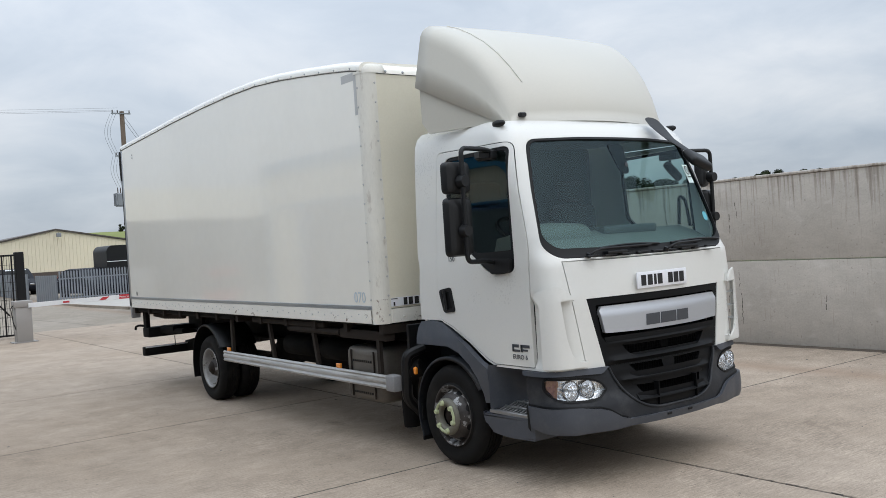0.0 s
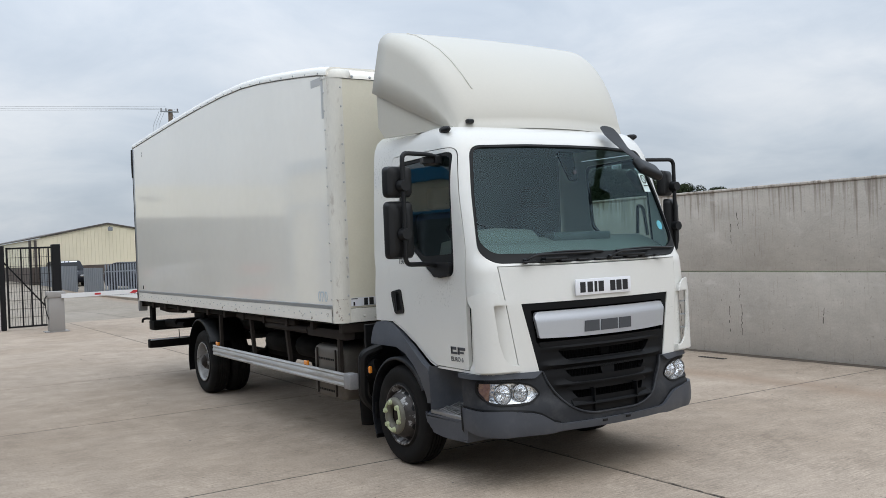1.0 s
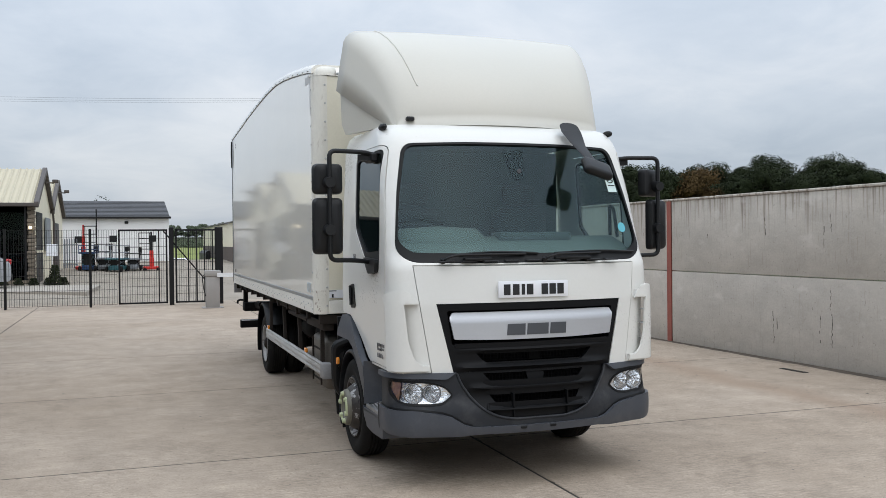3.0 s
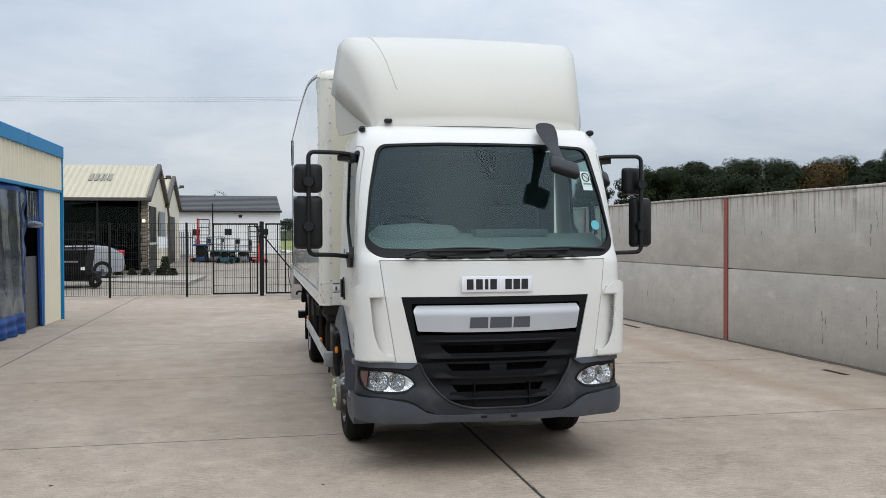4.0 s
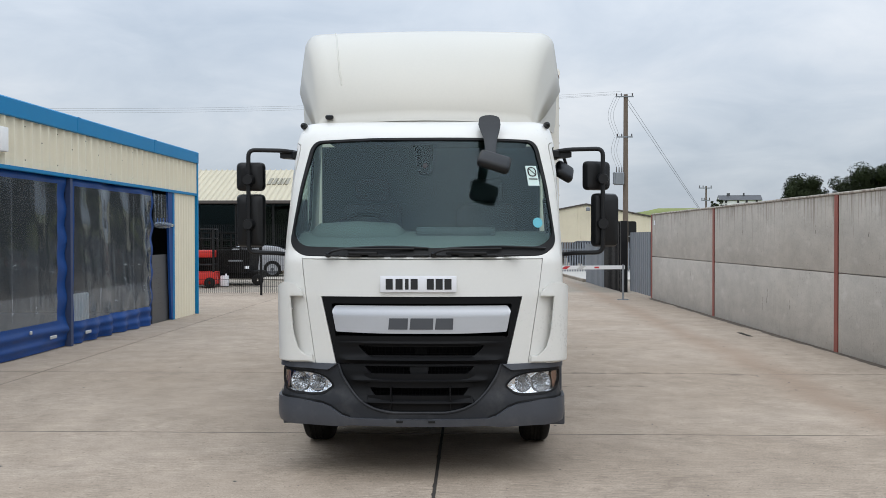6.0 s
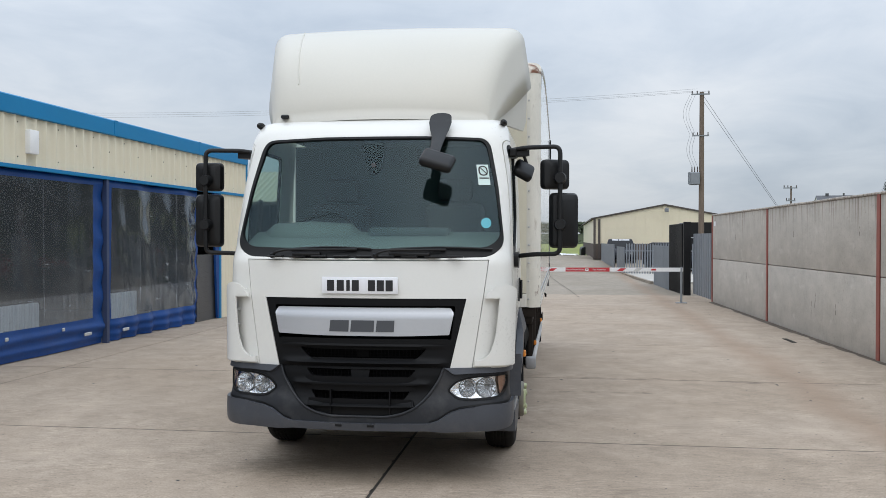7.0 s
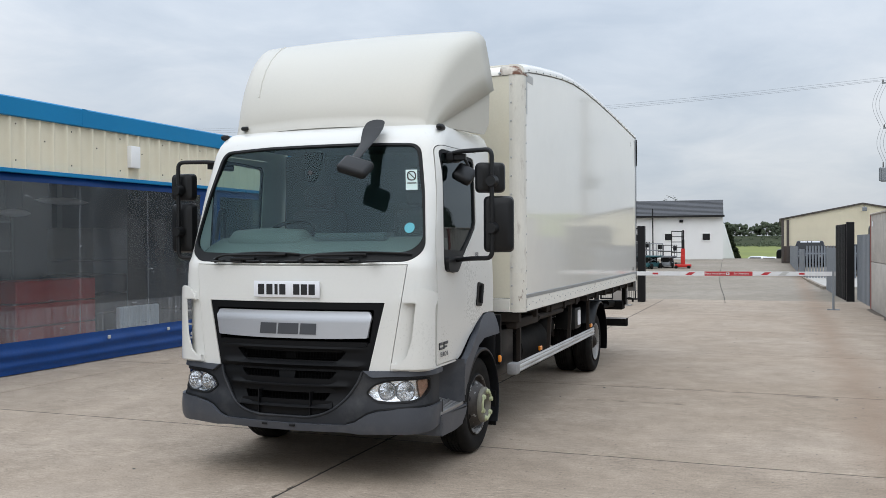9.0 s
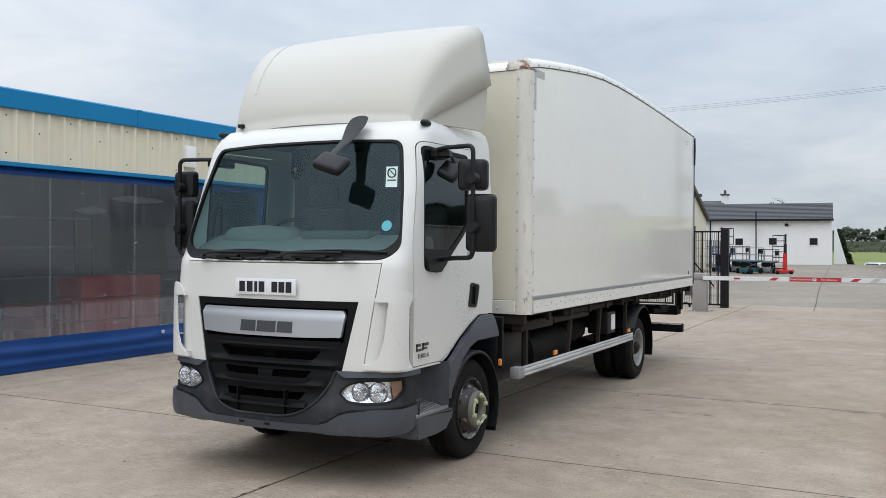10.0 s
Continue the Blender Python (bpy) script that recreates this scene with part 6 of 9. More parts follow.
_r.inputs["From Min"].default_value, _r.inputs["From Max"].default_value, _r.inputs["To Max"].default_value = 0.42, 0.75, 0.42
_l.new(_g.outputs["Position"], _t.inputs["Vector"]); _l.new(_t.outputs[0], _r.inputs[0]); _l.new(_r.outputs[0], _n["Principled BSDF"].inputs["Alpha"])
M_FIELD = shade("bright_field", (0.185, 0.215, 0.045), 0.9, vary=0.3, size=0.05, fine=0.6, dirt=0.3, dirt_color=(0.2, 0.2, 0.06), dirt_size=0.02)
M_SCRUB = shade("dark_rough_land", (0.050, 0.060, 0.028), 0.95, spec=0.1, vary=0.5, size=0.06, fine=0.5)
M_GRASS = shade("grass", (0.085, 0.12, 0.04), 0.9, vary=0.35, size=0.08, fine=2.0, dirt=0.5, dirt_color=(0.17, 0.17, 0.07), dirt_size=0.03)
M_REDPOST = shade("red_oxide_steel", (0.27, 0.075, 0.055), 0.6, vary=0.2, size=5, dirt=0.3, dirt_color=(0.12, 0.06, 0.05))
M_CREAM = shade("cream_cladding", (0.78, 0.715, 0.55), 0.45, vary=0.05, size=0.6, dirt=0.2, dirt_color=(0.5, 0.44, 0.32), dirt_size=1.5)
M_CREAMR = shade("cream_roof_sheet", (0.52, 0.465, 0.335), 0.5, vary=0.06, size=0.5, dirt=0.25, dirt_color=(0.4, 0.36, 0.26))
M_BLUE = shade("blue_fascia", (0.006, 0.195, 0.42), 0.45, spec=0.2, vary=0.08, size=1.2, dirt=0.15, dirt_color=(0.02, 0.24, 0.40))
M_TARP = shade("blue_tarpaulin", (0.006, 0.052, 0.215), 0.45, spec=0.3, vary=0.2, size=2.5, fine=30, bump=0.003)
M_CABG = shade("barrier_grey_paint", (0.30, 0.285, 0.27), 0.5, vary=0.1, size=3, dirt=0.25, dirt_color=(0.18, 0.16, 0.14))
M_VENT = shade("tan_grey_louvre", (0.24, 0.225, 0.17), 0.6, vary=0.1)
M_STEELG = shade("grey_steel", (0.24, 0.26, 0.28), 0.5, metal=0.3, vary=0.12, size=3, dirt=0.2, dirt_color=(0.15, 0.14, 0.13))
M_GALV = shade("galvanised_grey", (0.20, 0.22, 0.245), 0.5, metal=0.2, vary=0.12, size=4, dirt=0.2, dirt_color=(0.2, 0.2, 0.2))
M_FENCE = shade("black_fence", (0.007, 0.007, 0.008), 0.5, spec=0.25, vary=0.2)
M_CHECKER = shade("checker_plate", (0.14, 0.14, 0.14), 0.45, metal=0.6, vary=0.2, size=5)
M_DARKIN = shade("dark_interior", (0.145, 0.165, 0.18), 0.8, vary=0.3, size=0.8)
M_POSTB = shade("dark_blue_post_paint", (0.03, 0.05, 0.12), 0.5, vary=0.15, size=4, dirt=0.3, dirt_color=(0.12, 0.12, 0.12))
M_INFLOOR = shade("interior_floor", (0.20, 0.195, 0.185), 0.8, vary=0.2, size=1)
M_REDP = shade("red_paint", (0.56, 0.022, 0.015), 0.45, vary=0.15, size=2)
M_WHITEP = shade("white_render", (0.83, 0.83, 0.82), 0.8, vary=0.04, size=0.8, dirt=0.12, dirt_color=(0.55, 0.55, 0.52))
M_SLATE = shade("dark_roof_tile", (0.07, 0.072, 0.078), 0.6, vary=0.15, size=2)
M_BROWN = shade("brown_steel", (0.075, 0.062, 0.055), 0.55, vary=0.15, size=2)
M_BRICK = shade("brick_base", (0.105, 0.082, 0.070), 0.85, vary=0.3, size=3, fine=14, bump=0.01)
M_STONE = shade("stone", (0.20, 0.165, 0.125), 0.85, vary=0.35, size=4, fine=20, bump=0.01, obj_vary=0.3)
M_WOOD = shade("pole_wood", (0.17, 0.13, 0.10), 0.85, vary=0.3, size=3, stretch=(4, 4, 0.3))
M_WIRE = shade("cable", (0.15, 0.16, 0.17), 0.6, vary=0.1)
# far foliage, its green lightened to paint in the haze of distance
M_LEAFHAZE = shade("far_leaves_hazed", (0.115, 0.14, 0.092), 0.9, spec=0.1, vary=0.5, size=0.2, fine=2)
M_LEAF = shade("leaves", (0.026, 0.034, 0.016), 0.9, spec=0.1, vary=0.5, size=0.35, fine=3)
M_LEAFB = shade("leaves_autumn", (0.085, 0.055, 0.024), 0.9, spec=0.1, vary=0.4, size=0.5, fine=3)
M_BARK = shade("bark", (0.07, 0.055, 0.04), 0.9, vary=0.3, size=3)
M_BOOMRED = shade("boom_red", (0.45, 0.03, 0.04), 0.4, vary=0.08)
M_BOOM = shade("boom_white", (0.72, 0.73, 0.74), 0.4, vary=0.05, dirt=0.15, dirt_color=(0.4, 0.4, 0.4), dirt_size=4)
M_LIFTB = shade("machine_blue", (0.02, 0.06, 0.16), 0.45, vary=0.15, size=3)
M_LIFTT = shade("machine_teal", (0.03, 0.12, 0.14), 0.45, vary=0.15, size=3)
M_CAR = shade("silver_car_paint", (0.34, 0.345, 0.36), 0.3, metal=0.5, vary=0.04, coat=0.8)
M_VAN = shade("dark_van_paint", (0.008, 0.009, 0.014), 0.45, spec=0.12, vary=0.05, coat=0.08)
M_WCAR = shade("white_car_paint", (0.75, 0.76, 0.77), 0.3, vary=0.03, coat=0.8)
M_TAIL = shade("red_tail_lamp", (0.45, 0.015, 0.02), 0.2, vary=0.05, coat=0.6)
G_DARK = glass("showroom_glass", (0.25, 0.32, 0.34), 1.2, 0.0, (0.6, 0.85, 0.85))
M_LAMP = lamp_glow("lit_lamp", (1.0, 0.86, 0.6), 2.5)


def film_glass(name):
    """Clear PVC sheet: see-through, hazy, creased, scratched, dustier along the bottom strip."""
    m = bpy.data.materials.new(name)
    m.use_nodes = True
    n, l = m.node_tree.nodes, m.node_tree.links
    n.clear()
    out, mix, mix2 = n.new("ShaderNodeOutputMaterial"), n.new("ShaderNodeMixShader"), n.new("ShaderNodeMixShader")
    tr, gl, df = n.new("ShaderNodeBsdfTransparent"), n.new("ShaderNodeBsdfGlossy"), n.new("ShaderNodeBsdfDiffuse")
    tr.inputs[0].default_value = (0.72, 0.77, 0.81, 1)
    gl.inputs["Roughness"].default_value = 0.09
    gl.inputs["Color"].default_value = (0.62, 0.68, 0.74, 1)
    df.inputs[0].default_value = (0.52, 0.56, 0.60, 1)
    geo = n.new("ShaderNodeNewGeometry")

    def field(scale, detail, stretch, a, b, c, d, rough=0.5):
        mp = n.new("ShaderNodeMapping"); mp.inputs["Scale"].default_value = stretch
        l.new(geo.outputs["Position"], mp.inputs[0])
        ns = n.new("ShaderNodeTexNoise"); ns.inputs["Scale"].default_value, ns.inputs["Detail"].default_value, ns.inputs["Roughness"].default_value = scale, detail, rough
        l.new(mp.outputs[0], ns.inputs["Vector"])
        r = n.new("ShaderNodeMapRange"); r.inputs["From Min"].default_value, r.inputs["From Max"].default_value, r.inputs["To Min"].default_value, r.inputs["To Max"].default_value = a, b, c, d
        l.new(ns.outputs[0], r.inputs[0])
        return ns.outputs[0], r.outputs[0]

    def add(a, b):
        s = n.new("ShaderNodeMath"); s.operation = "ADD"
        l.new(a, s.inputs[0]); l.new(b, s.inputs[1])
        return s.outputs[0]

    _, haze = field(0.9, 2, (1.0, 1.4, 0.7), 0.3, 0.75, 0.075, 0.115)
    _, crease = field(1.0, 6, (1.0, 7.0, 0.6), 0.60, 0.82, 0.0, 0.09, 0.5)
    # flat pale dashes: small nicks, and reflected glints painted as white
    _, nick_glint = field(1.0, 4, (1.0, 3.5, 16.0), 0.66, 0.74, 0.0, 0.30)
    sx = n.new("ShaderNodeSeparateXYZ"); l.new(geo.outputs["Position"], sx.inputs[0])
    strip = n.new("ShaderNodeMapRange"); strip.inputs["From Min"].default_value, strip.inputs["From Max"].default_value, strip.inputs["To Min"].default_value, strip.inputs["To Max"].default_value = 0.825, 0.815, 0.0, 1.0
    l.new(sx.outputs[2], strip.inputs[0])
    # the lower strip is grimy, in runs; welded seams every sheet's width
    _, grime = field(1.0, 5, (1.0, 20.0, 1.5), 0.35, 0.70, 0.04, 0.22)
    gm = n.new("ShaderNodeMath"); gm.operation = "MULTIPLY"
    l.new(strip.outputs[0], gm.inputs[0]); l.new(grime, gm.inputs[1])
    sw = n.new("ShaderNodeMath"); sw.operation = "PINGPONG"; sw.inputs[1].default_value = 0.695
    so = n.new("ShaderNodeMath"); so.operation = "ADD"; so.inputs[1].default_value = 20 * 1.39 - 4.40
    l.new(sx.outputs[1], so.inputs[0]); l.new(so.outputs[0], sw.inputs[0])
    seam = n.new("ShaderNodeMapRange"); seam.inputs["From Min"].default_value, seam.inputs["From Max"].default_value, seam.inputs["To Min"].default_value, seam.inputs["To Max"].default_value = 0.022, 0.006, 0.0, 0.13
    l.new(sw.outputs[0], seam.inputs[0])
    fac = add(add(add(haze, crease), seam.outputs[0]), add(nick_glint, gm.outputs[0]))
    l.new(fac, mix2.inputs[0]); l.new(tr.outputs[0], mix2.inputs[1]); l.new(df.outputs[0], mix2.inputs[2])
    l.new(mix2.outputs[0], mix.inputs[1]); l.new(gl.outputs[0], mix.inputs[2])
    bp = n.new("ShaderNodeBump"); bp.inputs["Strength"].default_value, bp.inputs["Distance"].default_value = 0.2, 0.02
    soft, _ = field(2.0, 1, (1.0, 2.2, 0.8), 0, 1, 0, 1)
    l.new(soft, bp.inputs["Height"]); l.new(bp.outputs[0], gl.inputs["Normal"]); l.new(gloss_factor(n, l, 1.5, bp.outputs[0]), mix.inputs[0])
    l.new(mix.outputs[0], out.inputs[0])
    return m


G_FILM = film_glass("clear_pvc_sheet")


# ---- ground: one sheet out to the horizon ----
def ground_z(x, y):
    far = math.hypot(x, y)
    ang = math.degrees(math.atan2(x, max(y, 1e-3)))
    # drive rising to a crest, a little higher beside the showroom
    z = 0.5 * smooth(30, 60, y) + 0.14 * smooth(-3, -6, x) * smooth(21, 29, y) * smooth(50, 40, y)
    # dip, field, wooded rise
    if y > 60:
        z -= 1.75 * smooth(60, 84, y)
        z += 1.35 * smooth(105, 250, far) + 3.4 * smooth(250, 335, far)
    # the hill on the far side of the wall
    z += 8.2 * smooth(4, 12, ang) * smooth(70, 188, far)
    return z


def in_yard(x, y):
    return -30 < x < 12 and -30 < y < 21


bm = B()
xs = sorted({-1500, -900, -500, -300, -200, -140, -100, -75, -55, -40, -30, -22, -16, -11, -7, -5, -3, -1, 1, 3, 4.3, 5, 6, 7, 9, 12, 16, 22, 30, 40, 52, 66, 84, 105, 130, 160, 185, 200, 230, 260, 350, 500, 900, 1500})
ys = sorted({280, 300, 335, -1500, -700, -300, -120, -60, -30, -20, -10, 0, 10, 19, 21, 23, 26, 29, 32, 36, 40, 44, 48, 53, 58, 64, 72, 82, 95, 110, 130, 155, 185, 220, 260, 320, 400, 600, 1000, 1500})
grid = [[bm.verts.new((x, y, ground_z(x, y) - (0.03 if in_yard(x, y) else 0.0))) for x in xs] for y in ys]
for j in range(len(ys) - 1):
    for i in range(len(xs) - 1):
        f = bm.faces.new((grid[j][i], grid[j][i + 1], grid[j + 1][i + 1], grid[j + 1][i]))
        cx, cy = (xs[i] + xs[i + 1]) / 2, (ys[j] + ys[j + 1]) / 2
        paved = -45 < cx < 14 and -60 < cy < 62
        f.material_index = 0 if paved else (2 if 80 < cy < 250 and -120 < cx < 150 else (3 if 250 < cy < 420 and cx < 30 else 1))
ground = tagged(part("ground", bm, [M_ROAD, M_GRASS, M_FIELD, M_SCRUB], smooth=60), "pale concrete yard and fields reaching to the horizon", "ground", kind="structure")

# ---- concrete wall with steel posts ----
WALL_K = -0.028
wall = tagged(empty("wall_east", 5.75, 0, 0, 0), "weathered concrete panel wall with red steel posts", "wall", kind="structure")
wall.matrix_basis = pose(5.75, 0, 0, 0, 0, math.degrees(math.atan(-WALL_K)))
POSTS = [18.32, 12.73, 6.87, 1.01, -4.85, -10.7]
for y1, y0 in zip(POSTS, POSTS[1:]):
    for k, (z0, z1) in enumerate(((0.0, 1.135), (1.145, 2.25))):
        bm = B()
        box(bm, 0.0, 0.14, y0 + 0.06, y1 - 0.06, z0, z1, 0.012, 2)
        part("panel", bm, M_WALL, wall)
    bm = B()
    y = y0
    for q in range(5):
        a, b = y0 + (y1 - y0) * q / 5 + 0.005, y0 + (y1 - y0) * (q + 1) / 5 - 0.005
        box(bm, -0.02, 0.16, a, b, 2.25, 2.285 + 0.004 * (q % 2), 0.01, 1)
    part("coping", bm, M_WALL, wall)
for y in POSTS:
    bm = B()
    box(bm, -0.012, 0.0, y - 0.055, y + 0.055, 0, 2.27)
    box(bm, 0.0, 0.14, y - 0.008, y + 0.008, 0, 2.27)
    box(bm, 0.14, 0.152, y - 0.055, y + 0.055, 0, 2.27)
    part("post", bm, M_REDPOST, wall, "red-painted steel post")
bm = B()
left, right = [], []
rnd = random.Random(41)
w = 0.10
for k in range(291):
    y = -10.7 + k * 0.1
    w = min(0.12, max(0.03, w + rnd.uniform(-0.025, 0.025)))
    left.append(bm.verts.new((-w, y, 0.0025))); right.append(bm.verts.new((-0.001, y, 0.016)))
bridge(bm, left, right, closed=False)
part("dirt_strip", bm, M_DUST, wall, "dark brown dirt gathered along the wall foot", smooth=0)
# drain gratings
for y, ln in ((3.55, 0.44), (9.3, 0.62)):
    bm = B()
    for q in range(9):
        box(bm, -0.54, -0.46, y - ln / 2 + q * ln / 9, y - ln / 2 + (q + 0.55) * ln / 9, 0.003, 0.008)
    part("drain_grating", bm, M_JOINT, wall, "dark drain grating in the slab")
# hairline cracks in the panels
rnd = random.Random(31)
for y, z, ln in ((3.42, 1.82, 0.20), (4.62, 1.79, 0.20), (5.90, 1.68, 0.05), (10.9, 1.72, 0.12), (4.47, 0.42, 0.46), (4.40, 0.50, 0.16), (3.42, 0.62, 0.70), (3.62, 0.48, 0.34), (3.75, 0.74, 0.03), (3.55, 1.65, 0.25), (9.85, 0.45, 0.30), (9.65, 0.62, 0.22), (2.2, 0.6, 0.22), (8.6, 0.55, 0.14), (14.5, 0.8, 0.2), (15.6, 1.7, 0.15), (7.6, 1.75, 0.10), (2.9, 0.85, 0.04), (0.2, 0.7, 0.3), (-1.3, 1.7, 0.2)):
    bm = B()
    zz, yy = z - ln / 2, y
    while zz < z + ln / 2:
        st = rnd.uniform(0.02, 0.05)
        w = rnd.uniform(0.0006, 0.005)
        if rnd.random() < 0.8:
            box(bm, -0.002, 0.003, yy - w, yy + w, zz, zz + st)
        zz += st; yy += rnd.uniform(-0.012, 0.012)
    part("crack", bm, M_JOINT, wall)
bm = B()
box(bm, -0.004, 0.003, 17.92, 18.08, 1.98, 2.10)
part("notice_plate", bm, M_PLATE, wall)

# ---- workshop with clear curtains ----
shop = tagged(empty("workshop", -5.9, 0, 0, -math.degrees(math.atan(0.02))), "cream clad workshop with blue fascia and clear curtain doors", "building")
Y0, Y1 = -9.0, 13.3
bm = B()
n = 0
zig = []
y = Y0
while y < Y1 - 0.05:
    zig += [(0.0, y), (0.0, y + 0.155), (0.045, y + 0.168), (0.045, y + 0.20), (0.0, y + 0.213)]
    y += 0.235
zig.append((0.0, Y1))
a = ring(bm, [(x, yy, 2.61) for x, yy in zig])
b = ring(bm, [(x, yy, 3.28) for x, yy in zig])
bridge(bm, a, b, closed=False)
part("wall_sheet", bm, M_CREAM, shop, "cream corrugated steel sheet", smooth=20)
bm = B()
for k in range(int((Y1 - Y0) / 0.47)):
    for z in (2.72, 3.0, 3.18):
        if (k + int(z * 10)) % 2:
            yy = Y0 + 0.07 + 0.47 * k
            cyl(bm, (0.0, yy, z), (0.006, yy, z), 0.011, 0.008, 6)
tagged(part("screw", bm, M_BLACK, shop), kind="stuff")
bm = B()
prism(bm, [(0.06, 3.26), (0.075, 3.27), (0.075, 3.49), (0.05, 3.51), (-0.25, 3.53), (-0.25, 3.50), (0.03, 3.26)], "y", Y0, Y1 + 0.05)
part("fascia", bm, M_BLUE, shop, "blue steel fascia")
for yy in (-2.0, 1.2, 4.4, 7.6, 10.8):
    bm = B()
    box(bm, 0.074, 0.079, yy - 0.05, yy + 0.05, 3.265, 3.505)
    part("fascia_joint", bm, M_BLUE, shop)
bm = B()
box(bm, -0.03, 0.05, Y0, Y1, 2.56, 2.612, 0.004, 1)
part("drip_trim", bm, M_BLUE, shop)
bm = B()
box(bm, -0.02, 0.065, Y1 - 0.005, Y1 + 0.06, 0, 3.27, 0.004, 1)
part("corner_trim", bm, M_BLUE, shop)
# sheet right of the openings
bm = B()
zig = []
y = 11.98
while y < Y1 - 0.05:
    zig += [(0.0, y), (0.0, y + 0.10), (0.02, y + 0.115), (0.02, y + 0.135), (0.0, y + 0.15)]
    y += 0.16
zig.append((0.0, Y1))
bridge(bm, ring(bm, [(x, yy, 0.0) for x, yy in zig]), ring(bm, [(x, yy, 2.56) for x, yy in zig]), closed=False)
part("wall_sheet", bm, M_CREAM, shop, "cream ribbed steel sheet", smooth=20)
bm = B()
box(bm, -7.0, 0.0, Y1 - 0.03, Y1, 0, 3.45)
box(bm, -7.0, -6.9, Y0, Y1, 0, 3.6)
box(bm, -7.0, 0.0, Y0, Y0 + 0.1, 0, 3.45)
part("end_wall", bm, M_CREAM, shop)
bm = B()
prism(bm, [(0.0, 3.44), (0.0, 3.50), (-3.5, 4.0), (-7.0, 3.55), (-7.0, 3.49), (-3.5, 3.94)], "y", Y0, Y1)
part("roof", bm, M_CREAMR, shop)
for y, w in ((7.42, 0.08), (-2.6, 0.08)):
    bm = B()
    box(bm, -0.06, 0.035, y - w / 2, y + w / 2, 0, 2.56, 0.006, 1)
    part("door_post", bm, M_POSTB, shop, "dark blue steel post")
bm = B()
box(bm, -0.04, 0.02, 11.88, 11.98, 0, 2.56)
part("door_post", bm, M_BLUE, shop)


def curtain(y0, y1, ys0, ys1, zs0, zs1, wave, seed, hem=0.0):
    """A blue edged sheet with a clear window: rows of cells with folds."""
    rnd = random.Random(seed)
    ph = [rnd.uniform(0, 6.28) for _ in range(6)]
    def at(y, z):
        low = max(0.0, 1 - z / 0.6)
        x = -0.03 + wave * (math.sin(y * 3.1 + ph[0]) * 0.5 + math.sin(y * 7.3 + ph[1] + z) * 0.3 + math.sin(z * 9 + y * 2 + ph[2]) * 0.25 * (0.3 + low))
        fold = 0.03 * math.exp(-((z - 0.27 - 0.02 * math.sin(y * 1.3)) / 0.05) ** 2) + 0.022 * math.exp(-((z - 0.12) / 0.04) ** 2)
        edge = 0.02 * math.sin(z * 14 + ph[4]) * math.exp(-((y1 - y) / 0.25) ** 2)
        return (x + fold + edge + hem * low * math.sin(y * 11 + ph[3]), y, z)
    bmb, bmc = B(), B()
    lines_y = sorted({y0, ys0, ys1, y1, *[y0 + (y1 - y0) * k / 64 for k in range(65)], *[y1 - 0.6 + 0.05 * k for k in range(12)]})
    lines_z = sorted({0.012, zs0, zs1, 2.56, *[0.012 + 0.45 * k / 18 for k in range(19)], *[0.47 + 2.09 * k / 26 for k in range(27)]})
    vb, vc = {}, {}
    for j in range(len(lines_z) - 1):
        for i in range(len(lines_y) - 1):
            cy, cz = (lines_y[i] + lines_y[i + 1]) / 2, (lines_z[j] + lines_z[j + 1]) / 2
            clear = ys0 < cy < ys1 and zs0 < cz < zs1
            bmx, vx = (bmc, vc) if clear else (bmb, vb)
            q = []
            for a, b in ((i, j), (i + 1, j), (i + 1, j + 1), (i, j + 1)):
                if (a, b) not in vx:
                    vx[(a, b)] = bmx.verts.new(at(lines_y[a], lines_z[b]))
                q.append(vx[(a, b)])
            bmx.faces.new(q)
    cur = part("curtain", bmb, M_TARP, shop, "blue tarpaulin curtain with clear window", smooth=70)
    wn2 = part("clear_window", bmc, G_FILM, cur, "scratched clear plastic sheet", smooth=70)
    wn2.visible_shadow = False
    return cur


c1 = curtain(-2.55, 7.36, -2.4, 7.10, 0.42, 2.46, 0.02, 3)
c2 = curtain(7.465, 10.95, 7.62, 10.86, 0.36, 2.45, 0.05, 8, 0.05)
curtain(-8.9, -2.65, -8.7, -2.8, 0.42, 2.50, 0.02, 5)
# pale buckles on the hems
for y, z, par in ((6.85, 0.20, c1), (8.0, 0.16, c2), (4.9, 0.33, c1), (6.2, 0.33, c1)):
    bm = B()
    d = 0.10 if z < 0.25 else 0.03
    box(bm, 0.01, 0.03, y - d, y + d, z - 0.025, z + 0.025, 0.008, 1)
    part("buckle", bm, M_TAPE, par)
# drawn-back edge by the checker plate door
bm = B()
box(bm, -0.10, -0.06, 10.95, 11.88, 0.0, 1.32)
part("door_panel", bm, M_CHECKER, shop, "worn checker plate door")
bm = B()
for k in range(9):
    for q in range(13):
        yy, zz = 11.0 + 0.1 * k, 0.06 + 0.1 * q
        box(bm, -0.062, -0.055, yy - 0.025, yy + 0.025, zz - 0.006 + 0.02 * ((k + q) % 2), zz + 0.006 + 0.02 * ((k + q) % 2))
tagged(part("tread_stud", bm, M_CHECKER, shop), kind="stuff")
bm = B()
lathe(bm, [(-0.5, 0.001), (-0.48, 0.05), (-0.2, 0.075), (0.2, 0.07), (0.48, 0.05), (0.5, 0.001)], (0.0, 11.40, 1.90), "y", 12)
part("rolled_sheet", bm, G_FILM, shop)
bm = B()
cols = []
